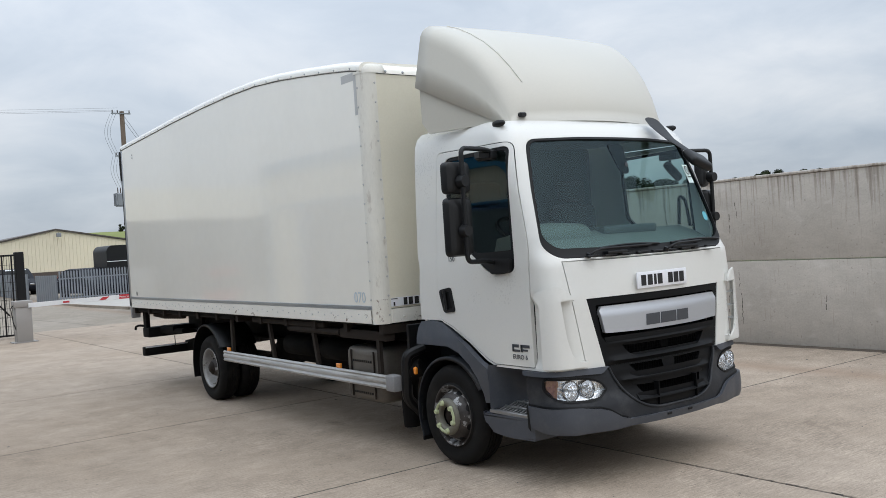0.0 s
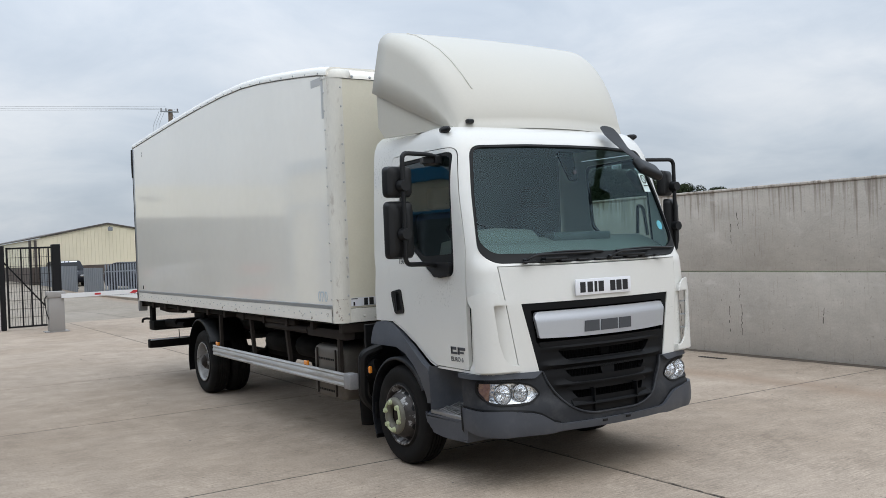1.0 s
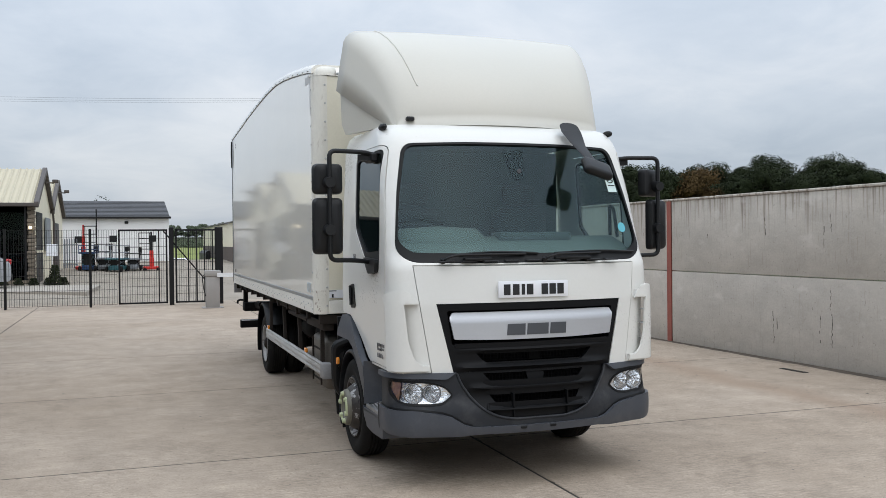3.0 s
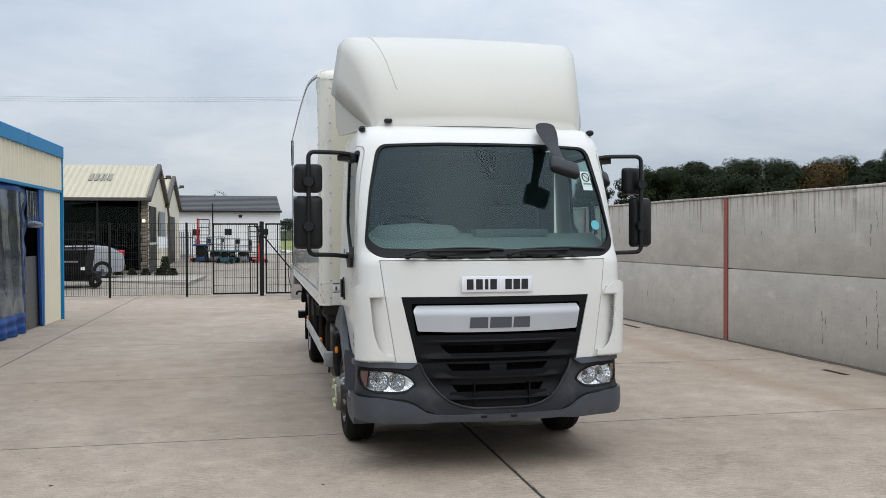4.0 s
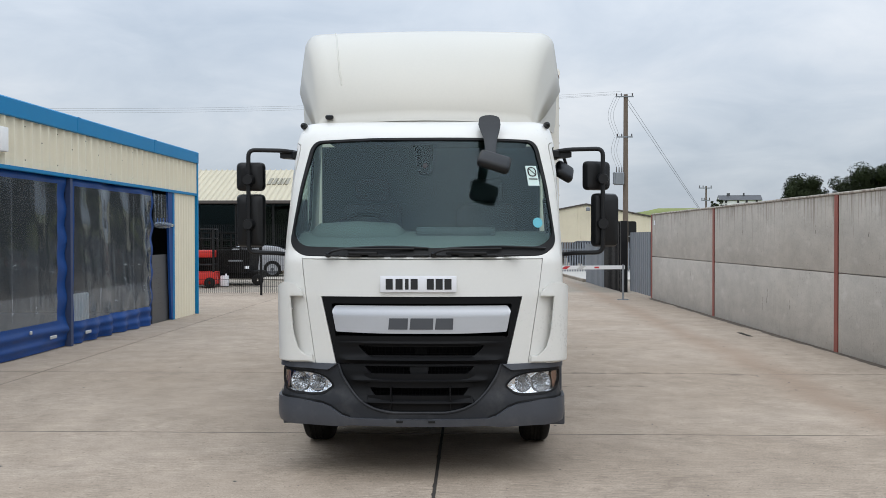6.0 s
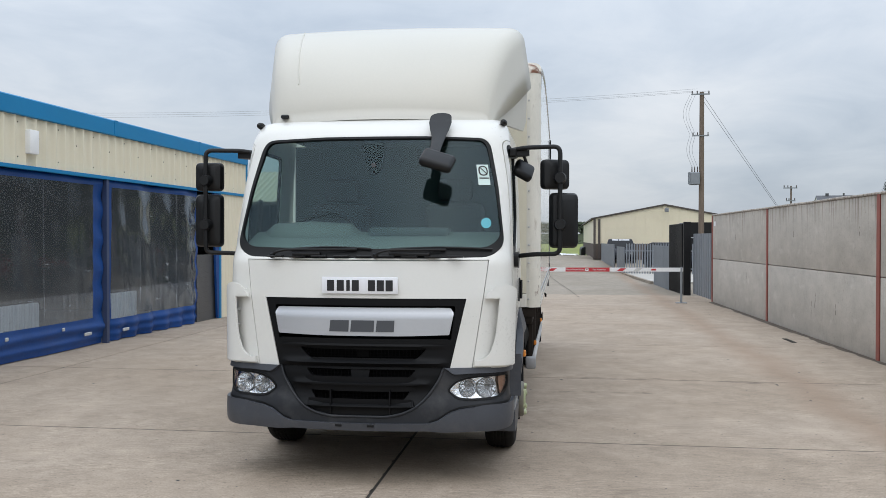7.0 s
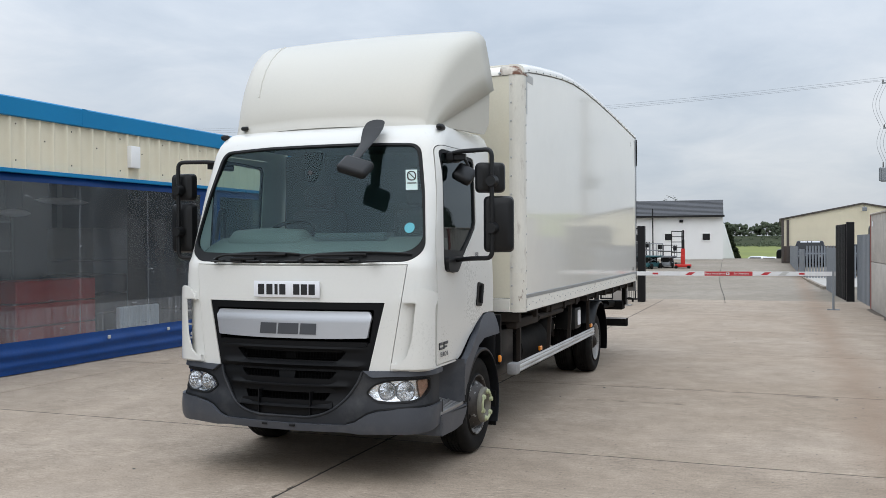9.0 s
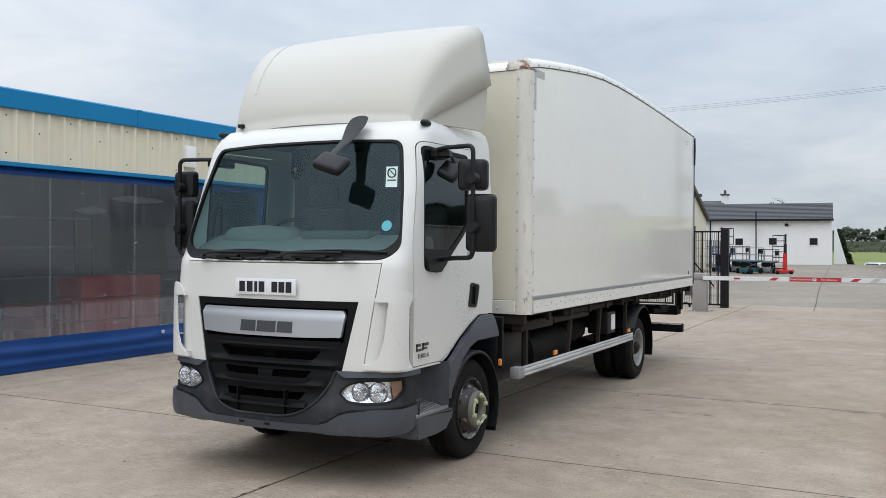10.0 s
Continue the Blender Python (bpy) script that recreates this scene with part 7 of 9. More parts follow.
for q in range(15):
    yy = 10.93 + 0.72 * q / 14
    xx = -0.02 + 0.014 * math.sin(q * 1.9) + 0.008 * math.sin(q * 4.1)
    cols.append([bm.verts.new((xx + 0.006 * math.sin(z * 9 + q), yy, z)) for z in (1.93, 2.05, 2.2, 2.35, 2.50)])
for p, q in zip(cols, cols[1:]):
    bridge(bm, p, q, closed=False)
us_ = part("upper_sheet", bm, G_FILM, shop, "clear plastic sheet above the door", smooth=70)
us_.visible_shadow = False
bm = B()
for k in range(5):
    tube(bm, rounded([(0.02, 11.0 + 0.16 * k, 1.93), (0.03, 11.02 + 0.16 * k, 1.98), (0.01, 11.05 + 0.16 * k, 2.03)], 0.02), 0.008, 5)
tagged(part("tie_cord", bm, M_TARP, shop), kind="stuff")
bm = B()
prism(bm, [(11.62, 2.56), (11.88, 2.56), (11.96, 0.02), (11.80, 0.02), (11.70, 1.2)], "x", -0.03, 0.015)
part("curtain_edge", bm, M_TARP, shop, "blue curtain edge tied back")
# alarm box on the sheet
bm = B()
box(bm, 0.03, 0.12, 5.27, 5.47, 2.77, 3.09, 0.012, 2)
part("alarm_box", bm, M_WHITEP, shop, "white alarm box")
# inside of the workshop
bm = B()
box(bm, -6.9, -0.12, Y0 + 0.1, Y1 - 0.03, -0.028, 0.004)
part("shop_floor", bm, M_INFLOOR, shop)
bm = B()
box(bm, -6.88, -6.85, Y0 + 0.1, Y1 - 0.05, 0, 3.4)
part("back_lining", bm, M_DARKIN, shop)
# black sheet inside the end wall: the unlit end's shade put into colour
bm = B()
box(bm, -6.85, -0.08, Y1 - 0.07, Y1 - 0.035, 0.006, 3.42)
part("end_shade_sheet", bm, M_BLACK, shop, "black sheet for the unlit workshop end")
for k in range(5):
    bm = B()
    y = -6 + 4.2 * k
    box(bm, -6.85, -6.7, y - 0.08, y + 0.08, 0, 3.4)
    part("stanchion", bm, M_STEELG, shop)


def crate(x, y, w, d, h, mat, label, cat):
    t = tagged(empty(cat.replace(" ", "_"), x, y, 0.004), label, cat)
    for q in range(3):
        bm = B()
        z = h * q / 3
        box(bm, -w / 2, w / 2, -d / 2, d / 2, z, z + h / 3 - 0.02, 0.02, 1)
        part("tray", bm, mat, t)
    return t


crate(-8.05, 6.0, 0.6, 1.72, 1.10, M_REDP, "long red storage bin inside the workshop", "storage bin")
crate(-9.0, 5.6, 0.8, 1.3, 0.62, M_REDP, "low red storage bin inside the workshop", "storage bin")
crate(-9.3, 8.3, 1.2, 1.0, 1.1, M_BLACK, "dark machine case inside the workshop", "machine case")
crate(-10.2, 9.4, 1.2, 1.0, 2.0, M_STEELG, "grey steel locker inside the workshop", "locker")


def heater(x, y):
    t = tagged(empty("radiator", x, y, 0.004), "white panel radiator on the workshop floor", "radiator")
    for k in range(8):
        bm = B()
        box(bm, -0.05, 0.05, -0.5 + k * 0.125, -0.5 + k * 0.125 + 0.115, 0.08, 0.62, 0.02, 1)
        part("fin", bm, M_WHITEP, t)
    return t


heater(-6.9, 6.9)
heater(-6.9, 10.2)
rack = tagged(empty("shelf_rack", -11.9, 7.4, 0.004), "grey steel shelf rack in the workshop", "shelf")
for z in (0.3, 0.9, 1.5, 2.1):
    bm = B()
    box(bm, -0.3, 0.3, -1.4, 1.4, z, z + 0.04)
    part("shelf", bm, M_STEELG, rack)
for y in (-1.4, 1.4):
    bm = B()
    box(bm, -0.3, -0.25, y - 0.03, y + 0.03, 0, 2.3); box(bm, 0.25, 0.3, y - 0.03, y + 0.03, 0, 2.3)
    part("upright", bm, M_STEELG, rack)

# pale lens shapes added for bright skylight patches; body and hangers are made up
for x, y, w, z in ((-10.0, 8.5, 0.72, 2.50), (-10.0, 7.3, 0.40, 2.24)):
    bd = tagged(empty("skylight_stand_in", x, y, z), "pale stand-in for a bright skylight patch in the workshop", "board")
    bm = B()
    lathe(bm, [(-w, 0.001), (-w * 0.7, 0.05), (0.0, 0.08), (w * 0.7, 0.05), (w, 0.001)], (0, 0, 0), "y", 10)
    part("board", bm, M_PLATE, bd)
    for q in (-0.5, 0.5):
        bm = B()
        cyl(bm, (0, q * w, 0.04), (0, q * w, 3.72 - z), 0.008, seg=6)
        part("hanger", bm, M_STEELG, bd)

# ---- fence, gates and barrier ----
FY = 19.6


def mesh_panel(name, x0, x1, y, z0, z1, parent, step=0.06):
    bm = B()
    n = max(2, round((x1 - x0) / step))
    for k in range(n + 1):
        x = x0 + (x1 - x0) * k / n
        box(bm, x - 0.0042, x + 0.0042, y - 0.0042, y + 0.0042, z0, z1)
    m = round((z1 - z0) / 0.2)
    for k in range(m + 1):
        z = z0 + (z1 - z0) * k / m
        box(bm, x0, x1, y - 0.004, y + 0.004, z - 0.004, z + 0.004)
    return part(name, bm, M_FENCE, parent)


fence = tagged(empty("mesh_fence", -6, FY, 0), "black welded mesh fence on square posts", "fence")
fence.matrix_basis = pose(0, 0, 0)
for x0, x1 in ((-9.7, -7.68), (-7.66, -5.68), (-5.62, -3.66), (-3.60, -2.98)):
    mesh_panel("mesh_panel", x0, x1, FY, 0.06, 2.02, fence)
for x in (-9.72, -7.67, -5.65, -3.63):
    bm = B()
    box(bm, x - 0.03, x + 0.03, FY - 0.03, FY + 0.03, 0, 2.05, 0.006, 1)
    part("post", bm, M_FENCE, fence)


def gate_leaf(x0, x1, bars, brace, label):
    g = tagged(empty("mesh_gate", (x0 + x1) / 2, FY, 0), label, "gate")
    w = (x1 - x0) / 2
    for a, b, c, d in ((-w, -w + 0.045, 0.05, 2.03), (w - 0.045, w, 0.05, 2.03), (-w, w, 0.05, 0.095), (-w, w, 1.985, 2.03)):
        bm = B()
        box(bm, a, b, -0.022, 0.022, c, d, 0.004, 1)
        part("gate_frame", bm, M_FENCE, g)
    mesh_panel("mesh_panel", -w + 0.04, w - 0.04, 0, 0.09, 1.99, g)
    for x in bars:
        bm = B()
        box(bm, x - (x0 + x1) / 2 - 0.016, x - (x0 + x1) / 2 + 0.016, -0.02, 0.02, 0.07, 2.0)
        part("gate_bar", bm, M_FENCE, g)
    if brace:
        bm = B()
        tube(bm, [(-w - 0.30, 0.02, 1.98), (-w + 0.86, 0.02, 0.55)], 0.02, 6)
        part("brace", bm, M_FENCE, g)
    return g


gate_leaf(-2.94, -1.70, (-1.92,), False, "closed black mesh gate leaf")
gate_leaf(-1.50, -0.36, (-1.16, -0.95, -0.74, -0.53), True, "black mesh gate leaf with diagonal brace")
for x, w in ((-1.60, 0.06), (-0.36, 0.10)):
    bm = B()
    box(bm, x - w, x + w, FY - w, FY + w, 0, 2.08, 0.012, 1)
    tagged(part("gate_post", bm, M_FENCE), "thick black square gate post", "gate post")

barrier = tagged(empty("barrier", -0.67, 18.0, 0), "grey barrier cabinet with red and white boom", "barrier")
bm = B()
box(bm, -0.17, 0.17, -0.15, 0.15, 0.02, 0.80, 0.015, 2)
part("cabinet", bm, M_CABG, barrier, "grey steel cabinet")
bm = B()
box(bm, -0.20, 0.20, -0.17, 0.17, 0.80, 0.95, 0.02, 2)
part("cabinet_head", bm, M_CABG, barrier)
bm = B()
box(bm, -0.26, 0.26, -0.22, 0.22, 0.0, 0.022)
part("base_plate", bm, M_CABG, barrier)
bm = B()
tube(bm, rounded([(-0.19, -0.1, 0.86), (-0.26, -0.1, 0.8), (-0.22, -0.1, 0.45), (-0.17, -0.1, 0.3)], 0.05), 0.012, 6)
part("cable", bm, M_BLACK, barrier)


def boom_at(x):
    return 0.835 + 0.005 * (x + 0.1)


bm = B()
prism(bm, [(0.10, boom_at(0.1) - 0.05), (5.10, boom_at(5.1) - 0.05), (5.10, boom_at(5.1) + 0.05), (0.10, boom_at(0.1) + 0.05)], "y", -0.205, -0.165)
part("boom_section", bm, M_BOOM, barrier, "white boom")
for a, b, h, sl in ((0.84, 0.98, 0.022, 0.0), (1.69, 1.84, 0.036, 0.05), (3.47, 3.62, 0.036, 0.05), (4.30, 4.42, 0.022, 0.0)):
    bm = B()
    prism(bm, [(a - sl, boom_at(a) - h), (b - sl, boom_at(b) - h), (b + sl, boom_at(b) + h), (a + sl, boom_at(a) + h)], "y", -0.208, -0.204)
    part("boom_stripe", bm, M_BOOMRED, barrier)
bm = B()
prism(bm, [(3.88 - 0.05, boom_at(3.9) - 0.042), (4.03 - 0.05, boom_at(4) - 0.042), (4.03 + 0.05, boom_at(4) + 0.042), (3.88 + 0.05, boom_at(3.9) + 0.042)], "y", -0.2075, -0.204)
part("boom_stripe", bm, M_TAPE, barrier)
for x0, x1 in ((2.11, 2.60), (2.60, 2.72), (2.72, 3.24)):
    bm = B()
    prism(bm, [(x0, boom_at(x0) - 0.052), (x1, boom_at(x1) - 0.052), (x1, boom_at(x1) + 0.052), (x0, boom_at(x0) + 0.052)], "y", -0.211, -0.203)
    part("sign_board", bm, M_BOOMRED, barrier, "red sign board on the boom")
letters("Please Sound Horn", 0.062, M_BOOM, barrier, pose(2.355, -0.2125, boom_at(2.35) - 0.018, 90, 0, 0), "lettering")
letters("For Attention", 0.062, M_BOOM, barrier, pose(2.98, -0.2125, boom_at(2.98) - 0.018, 90, 0, 0), "lettering")
bm = B()
box(bm, 2.615, 2.705, -0.2135, -0.2105, boom_at(2.6) - 0.034, boom_at(2.6) + 0.034, 0.02, 2)
part("sign_disc", bm, M_BOOM, barrier)
bm = B()
box(bm, 2.645, 2.675, -0.2155, -0.2130, boom_at(2.6) - 0.014, boom_at(2.6) + 0.014)
part("sign_mark", bm, M_BOOMRED, barrier)
bm = B()
box(bm, 5.03, 5.08, -0.22, -0.15, 0.0, 0.93, 0.006, 1)
box(bm, 4.92, 5.19, -0.26, -0.11, 0.0, 0.02)
part("boom_rest", bm, M_STEELG, barrier)

# black gate leaf standing open, and grey sheeted gates
g2 = tagged(empty("steel_gate", 4.98, 21.2, 0), "tall black slatted steel gate standing open", "gate")
bm = B()
box(bm, -0.10, 0.10, -0.10, 0.10, -0.05, 2.15, 0.01, 1)
part("gate_post", bm, M_FENCE, g2)
for k in range(13):
    bm = B()
    t = (k + 0.5) / 13
    x, y = -0.10 - 0.12 * t, 0.14 + 2.3 * t
    box(bm, x - 0.018, x + 0.018, y - 0.055, y + 0.055, 0.02, 2.10, 0.005, 1)
    part("slat", bm, M_FENCE, g2)
for z in (0.3, 1.8):
    bm = B()
    tube(bm, [(-0.06, 0.1, z), (-0.20, 2.45, z)], 0.025, 6)
    part("gate_rail", bm, M_FENCE, g2)


def sheet_fence(x0, y0, x1, y1, z0, h, name, label, cat, n):
    t = tagged(empty(name, x0, y0, z0, math.degrees(math.atan2(y1 - y0, x1 - x0))), label, cat)
    ln = math.hypot(x1 - x0, y1 - y0)
    for k in range(n):
        bm = B()
        a, b = ln * k / n + 0.01, ln * (k + 1) / n - 0.01
        m = 5
        sec = []
        for q in range(m):
            c = a + (b - a) * q / m
            d = (b - a) / m
            sec += [(c, 0.0), (c + d * 0.6, 0.0), (c + d * 0.7, 0.03), (c + d * 0.9, 0.03)]
        sec.append((b, 0.0))
        back = [(p[0], p[1] + 0.006) for p in reversed(sec)]
        prism(bm, sec + back, "z", 0.06, h)
        part("sheet", bm, M_GALV, t)
    for z in (0.25, h - 0.25):
        bm = B()
        box(bm, 0, ln, 0.03, 0.07, z - 0.025, z + 0.025)
        part("rail", bm, M_GALV, t)
    return t


sheet_fence(5.14, 21.05, 5.22, 18.42, 0, 1.80, "sheet_gate", "grey profiled steel sheet gate beside the wall", "gate", 2)
sheet_fence(4.67, 27.6, 4.76, 23.7, -0.08, 1.50, "sheet_gate", "grey profiled steel sheet gate", "gate", 3)


def palisade(x0, y0, x1, y1, z0, h, label, solid=0):
    t = tagged(empty("palisade_fence", x0, y0, z0, math.degrees(math.atan2(y1 - y0, x1 - x0))), label, "fence")
    ln = math.hypot(x1 - x0, y1 - y0)
    n = int(ln / 0.115)
    for k in range(n):
        bm = B()
        x = (k + 0.5) * ln / n
        prism(bm, [(x - 0.03, 0.05), (x + 0.03, 0.05), (x + 0.03, h - 0.06), (x, h), (x - 0.03, h - 0.06)], "y", -0.012, 0.0)
        part("pale", bm, M_GALV, t)
    for z in (0.3, h - 0.35):
        bm = B()
        box(bm, 0, ln, 0.0, 0.04, z - 0.025, z + 0.025)
        part("rail", bm, M_GALV, t)
    return t


palisade(4.22, 35.7, 10.6, 35.4, 0.0, 1.46, "grey steel palisade fence along the verge")
palisade(-6.6, 48.0, -5.4, 48.0, 0.2, 1.75, "grey steel palisade fence beside the house")
sheet_fence(3.74, 49.4, 3.99, 40.4, 0.08, 1.30, "sheet_gate", "long grey sheeted palisade fence beside the drive", "fence", 5)
sheet_fence(4.04, 39.1, 4.18, 35.8, 0.0, 1.28, "sheet_gate", "grey sheeted palisade gate standing open", "gate", 2)
kerb = B()
prism(kerb, [(4.02, 37.5), (4.13, 37.5), (4.66, 27.6), (4.55, 27.6)], "z", -0.05, 0.10)
tagged(part("kerb", kerb, M_ROAD), "pale concrete kerb along the drive", "kerb", kind="structure")
apron = B()
prism(apron, [(4.16, 36.9), (4.70, 27.7), (9.5, 27.7), (9.5, 36.9)], "z", -0.02, 0.085)
tagged(part("pavement", apron, M_APRON), "pale new concrete apron behind the kerb", "pavement", kind="structure")

front = B()
prism(front, [(-8.6, 27.3), (-3.95, 25.0), (-3.70, 29.9), (-8.6, 30.5)], "z", -0.02, 0.150)
tagged(part("pavement", front, M_PALE), "pale concrete strip before the showroom", "pavement", kind="structure")

# ---- two-bay showroom shed ----
shed = tagged(empty("showroom_shed", -6.08, 32.0, 0.17), "cream two-gabled showroom with dark glass front", "building")
for y0, ridge, y1, zr in ((0.0, 3.6, 7.3, 4.62), (7.3, 10.6, 14.6, 4.55)):
    for ya, yb, za, zb in ((y0 - 0.35, ridge, 3.02, zr), (y1, ridge, 3.1, zr)):
        bm = B()
        n = 60
        d = (yb - ya, zb - za)
        ln = math.hypot(*d)
        nx = (-d[1] / ln, d[0] / ln) if yb > ya else (d[1] / ln, -d[0] / ln)
        ra, rb = [], []
        for k in range(96):
            for dx, off in ((0.0, 0.0), (0.19, 0.0), (0.20, 0.05), (0.24, 0.05)):
                x = 0.12 - 0.25 * k - dx
                ra.append((x, ya + nx[0] * off, za + nx[1] * off)); rb.append((x, yb + nx[0] * off, zb + nx[1] * off))
        bridge(bm, ring(bm, ra), ring(bm, rb), closed=False)
        part("roof", bm, M_CREAMR, shed, "cream profiled roof sheets", smooth=15)
    bm = B()
    prism(bm, [(y0, 0), (y1, 0), (y1, 3.05), (ridge, zr - 0.06), (y0, 3.05)], "x", -0.12, 0.0)
    part("gable_wall", bm, M_CREAM, shed)
    for ya, yb in ((y0 - 0.35, ridge), (y1, ridge)):
        bm = B()
        za, zb = (3.02, zr)
        prism(bm, [(ya, za - 0.14), (ya, za + 0.08), (yb, zb + 0.08), (yb, zb - 0.14)], "x", 0.0, 0.17)
        part("barge_board", bm, M_BROWN, shed)
bm = B()
box(bm, -24, 0.15, -0.40, -0.28, 2.92, 3.06, 0.02, 1)
part("gutter", bm, M_BROWN, shed)
# black box behind the glass, coloured for the unlit showroom
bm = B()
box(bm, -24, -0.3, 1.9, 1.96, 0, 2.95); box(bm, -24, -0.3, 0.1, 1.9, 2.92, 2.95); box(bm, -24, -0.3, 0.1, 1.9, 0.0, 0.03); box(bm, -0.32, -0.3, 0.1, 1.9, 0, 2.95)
part("shade_box", bm, M_BLACK, shed)
for k in range(9):
    bm = B()
    x = -0.33 - k * 1.6
    box(bm, x - 1.55, x - 0.04, 0.02, 0.04, 0.12, 2.9)
    gp = part("window_pane", bm, G_DARK, shed, "dark showroom glass")
    bm = B()
    box(bm, x - 0.04, x + 0.03, -0.02, 0.06, 0.0, 2.95)
    part("mullion", bm, M_BLACK, shed)
bm = B()
box(bm, -24, -0.28, -0.03, 0.06, 0, 0.12)
part("plinth", bm, M_STONE, shed)
rnd = random.Random(4)
for k in range(19):
    bm = B()
    o = rnd.uniform(-0.03, 0.03)
    box(bm, -0.27 + o, 0.0 + rnd.uniform(0, 0.03), -0.10 + o * 0.5, 0.20, 0.155 * k, 0.155 * k + 0.145, 0.025, 1)
    part("stone", bm, M_STONE, shed)
# black panels on the gable, painted as the shade inside two openings
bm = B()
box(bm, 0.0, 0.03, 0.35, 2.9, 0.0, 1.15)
part("opening_shade", bm, M_BLACK, shed)
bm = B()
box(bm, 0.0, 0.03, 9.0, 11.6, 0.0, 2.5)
part("opening_shade", bm, M_BLACK, shed)
for k in range(6):
    bm = B()
    box(bm, 0.0, 0.025, 0.45 + 0.42 * k, 0.78 + 0.42 * k, 1.25, 2.75)
    part("window_pane", bm, M_SEAL, shed, "dark side window pane")
bm = B()
tube(bm, rounded([(0.12, 6.9, 3.0), (0.12, 7.1, 2.7), (0.12, 7.3, 2.5), (0.12, 7.3, 0.0)], 0.08), 0.05, 6)
part("downpipe", bm, M_BROWN, shed)
bm = B()
box(bm, 0.05, 0.12, 3.6, 5.6, 1.2, 2.6, 0.01, 1)
part("wall_panel", bm, M_STEELG, shed)
skyl = B()
for k in range(5):
    x = -2.55 + k * 0.2
    prism(skyl, [(1.62, 3.80), (2.42, 4.12), (2.40, 4.185), (1.60, 3.865)], "x", x, x + 0.15)
part("roof_vent", skyl, M_VENT, shed, "grey louvred roof panel")
for y, z in ((3.2, 4.05), (10.2, 4.0)):
    bm = B()
    tube(bm, [(0.05, y, z), (0.45, y, z - 0.02)], 0.03, 6)
    box(bm, 0.40, 0.62, y - 0.14, y + 0.14, z - 0.02, z + 0.12, 0.02, 1)
    part("floodlight", bm, M_BROWN, shed)
bm = B()
box(bm, -0.20, -0.09, -0.22, -0.12, 2.07, 2.18, 0.02, 1)
part("wall_lamp", bm, M_LAMP, shed, "lit wall lamp")
bm = B()
box(bm, 0.42, 0.82, -0.52, -0.48, 1.03, 1.48, 0.01, 1); tube(bm, [(0.62, -0.49, 0.0), (0.62, -0.49, 1.05)], 0.02, 6)
part("notice_board", bm, M_PLATE, shed)

# low green cover and bushes by the shed corner
bm = B()
rnd = random.Random(11)
for k in range(900):
    a, r, h = rnd.uniform(0, 6.28), rnd.random() ** 0.5 * 0.36, rnd.random()
    c = Vector((r * (1 - h * 0.6) * math.cos(a), r * (1 - h * 0.6) * math.sin(a), h * 0.85))
    d = Vector((rnd.uniform(-1, 1), rnd.uniform(-1, 1), rnd.uniform(-0.2, 1))).normalized() * 0.055
    e2 = d.orthogonal().normalized() * 0.03
    bm.faces.new([bm.verts.new(c + p) for p in (d, e2, -d, -e2)])
bush = tagged(part("bush", bm, M_LEAF, smooth=0), "small dark green bush by the shed", "bush")
bush.matrix_basis = pose(-5.33, 31.0, 0.14) @ Matrix.Diagonal((0.75, 0.75, 0.85, 1))
for k in range(9):
    b2 = tagged(new("bush", bush.data), "low clipped bush along the showroom front", "bush", group="clipped bushes")
    b2.matrix_basis = pose(-5.05 - 0.52 * k, 31.25, 0.12) @ Matrix.Diagonal((0.62, 0.62, 0.33, 1))

# ---- white house ----
house = tagged(empty("white_house", -0.26, 56.0, 0.47, 3.6), "white rendered house with dark tiled roof", "house")
bm = B()
prism(bm, [(0.0, 0.0), (6.4, 0.0), (6.4, 2.82), (3.2, 3.92), (0.0, 2.82)], "x", -14.0, 0.0)
part("wall", bm, M_WHITEP, house, "white render wall")
for k in range(12):
    for sd in (0, 1):
        bm = B()
        t0, t1 = k / 12, (k + 1) / 12 + 0.01
        za, zb = 2.80 + 1.16 * t0, 2.80 + 1.16 * t1
        ya, yb = -0.25 + 3.45 * t0, -0.25 + 3.45 * t1
        if sd:
            ya, yb = 6.4 - ya, 6.4 - yb
        prism(bm, [(ya, za + 0.05), (yb, zb + 0.02), (yb, zb + 0.05), (ya, za + 0.09)], "x", -14.2, 0.03)
        part("tile_course", bm, M_SLATE, house)
for x, z in ((-1.05, 1.47), (-3.45, 1.47), (-5.5, 1.44)):
    bm = B()
    box(bm, x - 0.30, x + 0.30, -0.05, 0.0, z - 0.27, z + 0.27, 0.01, 1)
    wd = part("window", bm, M_WHITEP, house, "small white framed window")
    bm = B()
    box(bm, x - 0.23, x + 0.23, -0.06, -0.045, z - 0.21, z + 0.21)
    part("pane", bm, M_BLACK, wd)
bm = B()
tube(bm, [(-4.45, -0.08, 0.0), (-4.45, -0.40, 2.9), (-4.45, -0.40, 3.35)], 0.04, 8)
part("downpipe", bm, M_BLACK, house)
bm = B()
tube(bm, [(-7.3, -0.08, 0.0), (-7.3, -0.08, 2.8)], 0.04, 8)
part("downpipe", bm, M_BLACK, house)
bm = B()
box(bm, -14.1, 0.1, -0.36, -0.24, 2.76, 2.9, 0.02, 1)
part("gutter", bm, M_BLACK, house)
bm = B()
box(bm, -2.75, -2.52, -0.1, 0.0, 2.43, 2.60, 0.03, 2)
part("wall_lamp", bm, M_BLACK, house)
bm = B()
box(bm, -7.65, -7.2, 9.0, 9.6, 3.8, 4.95, 0.02, 1)
part("chimney", bm, M_WHITEP, house)
bm = B()
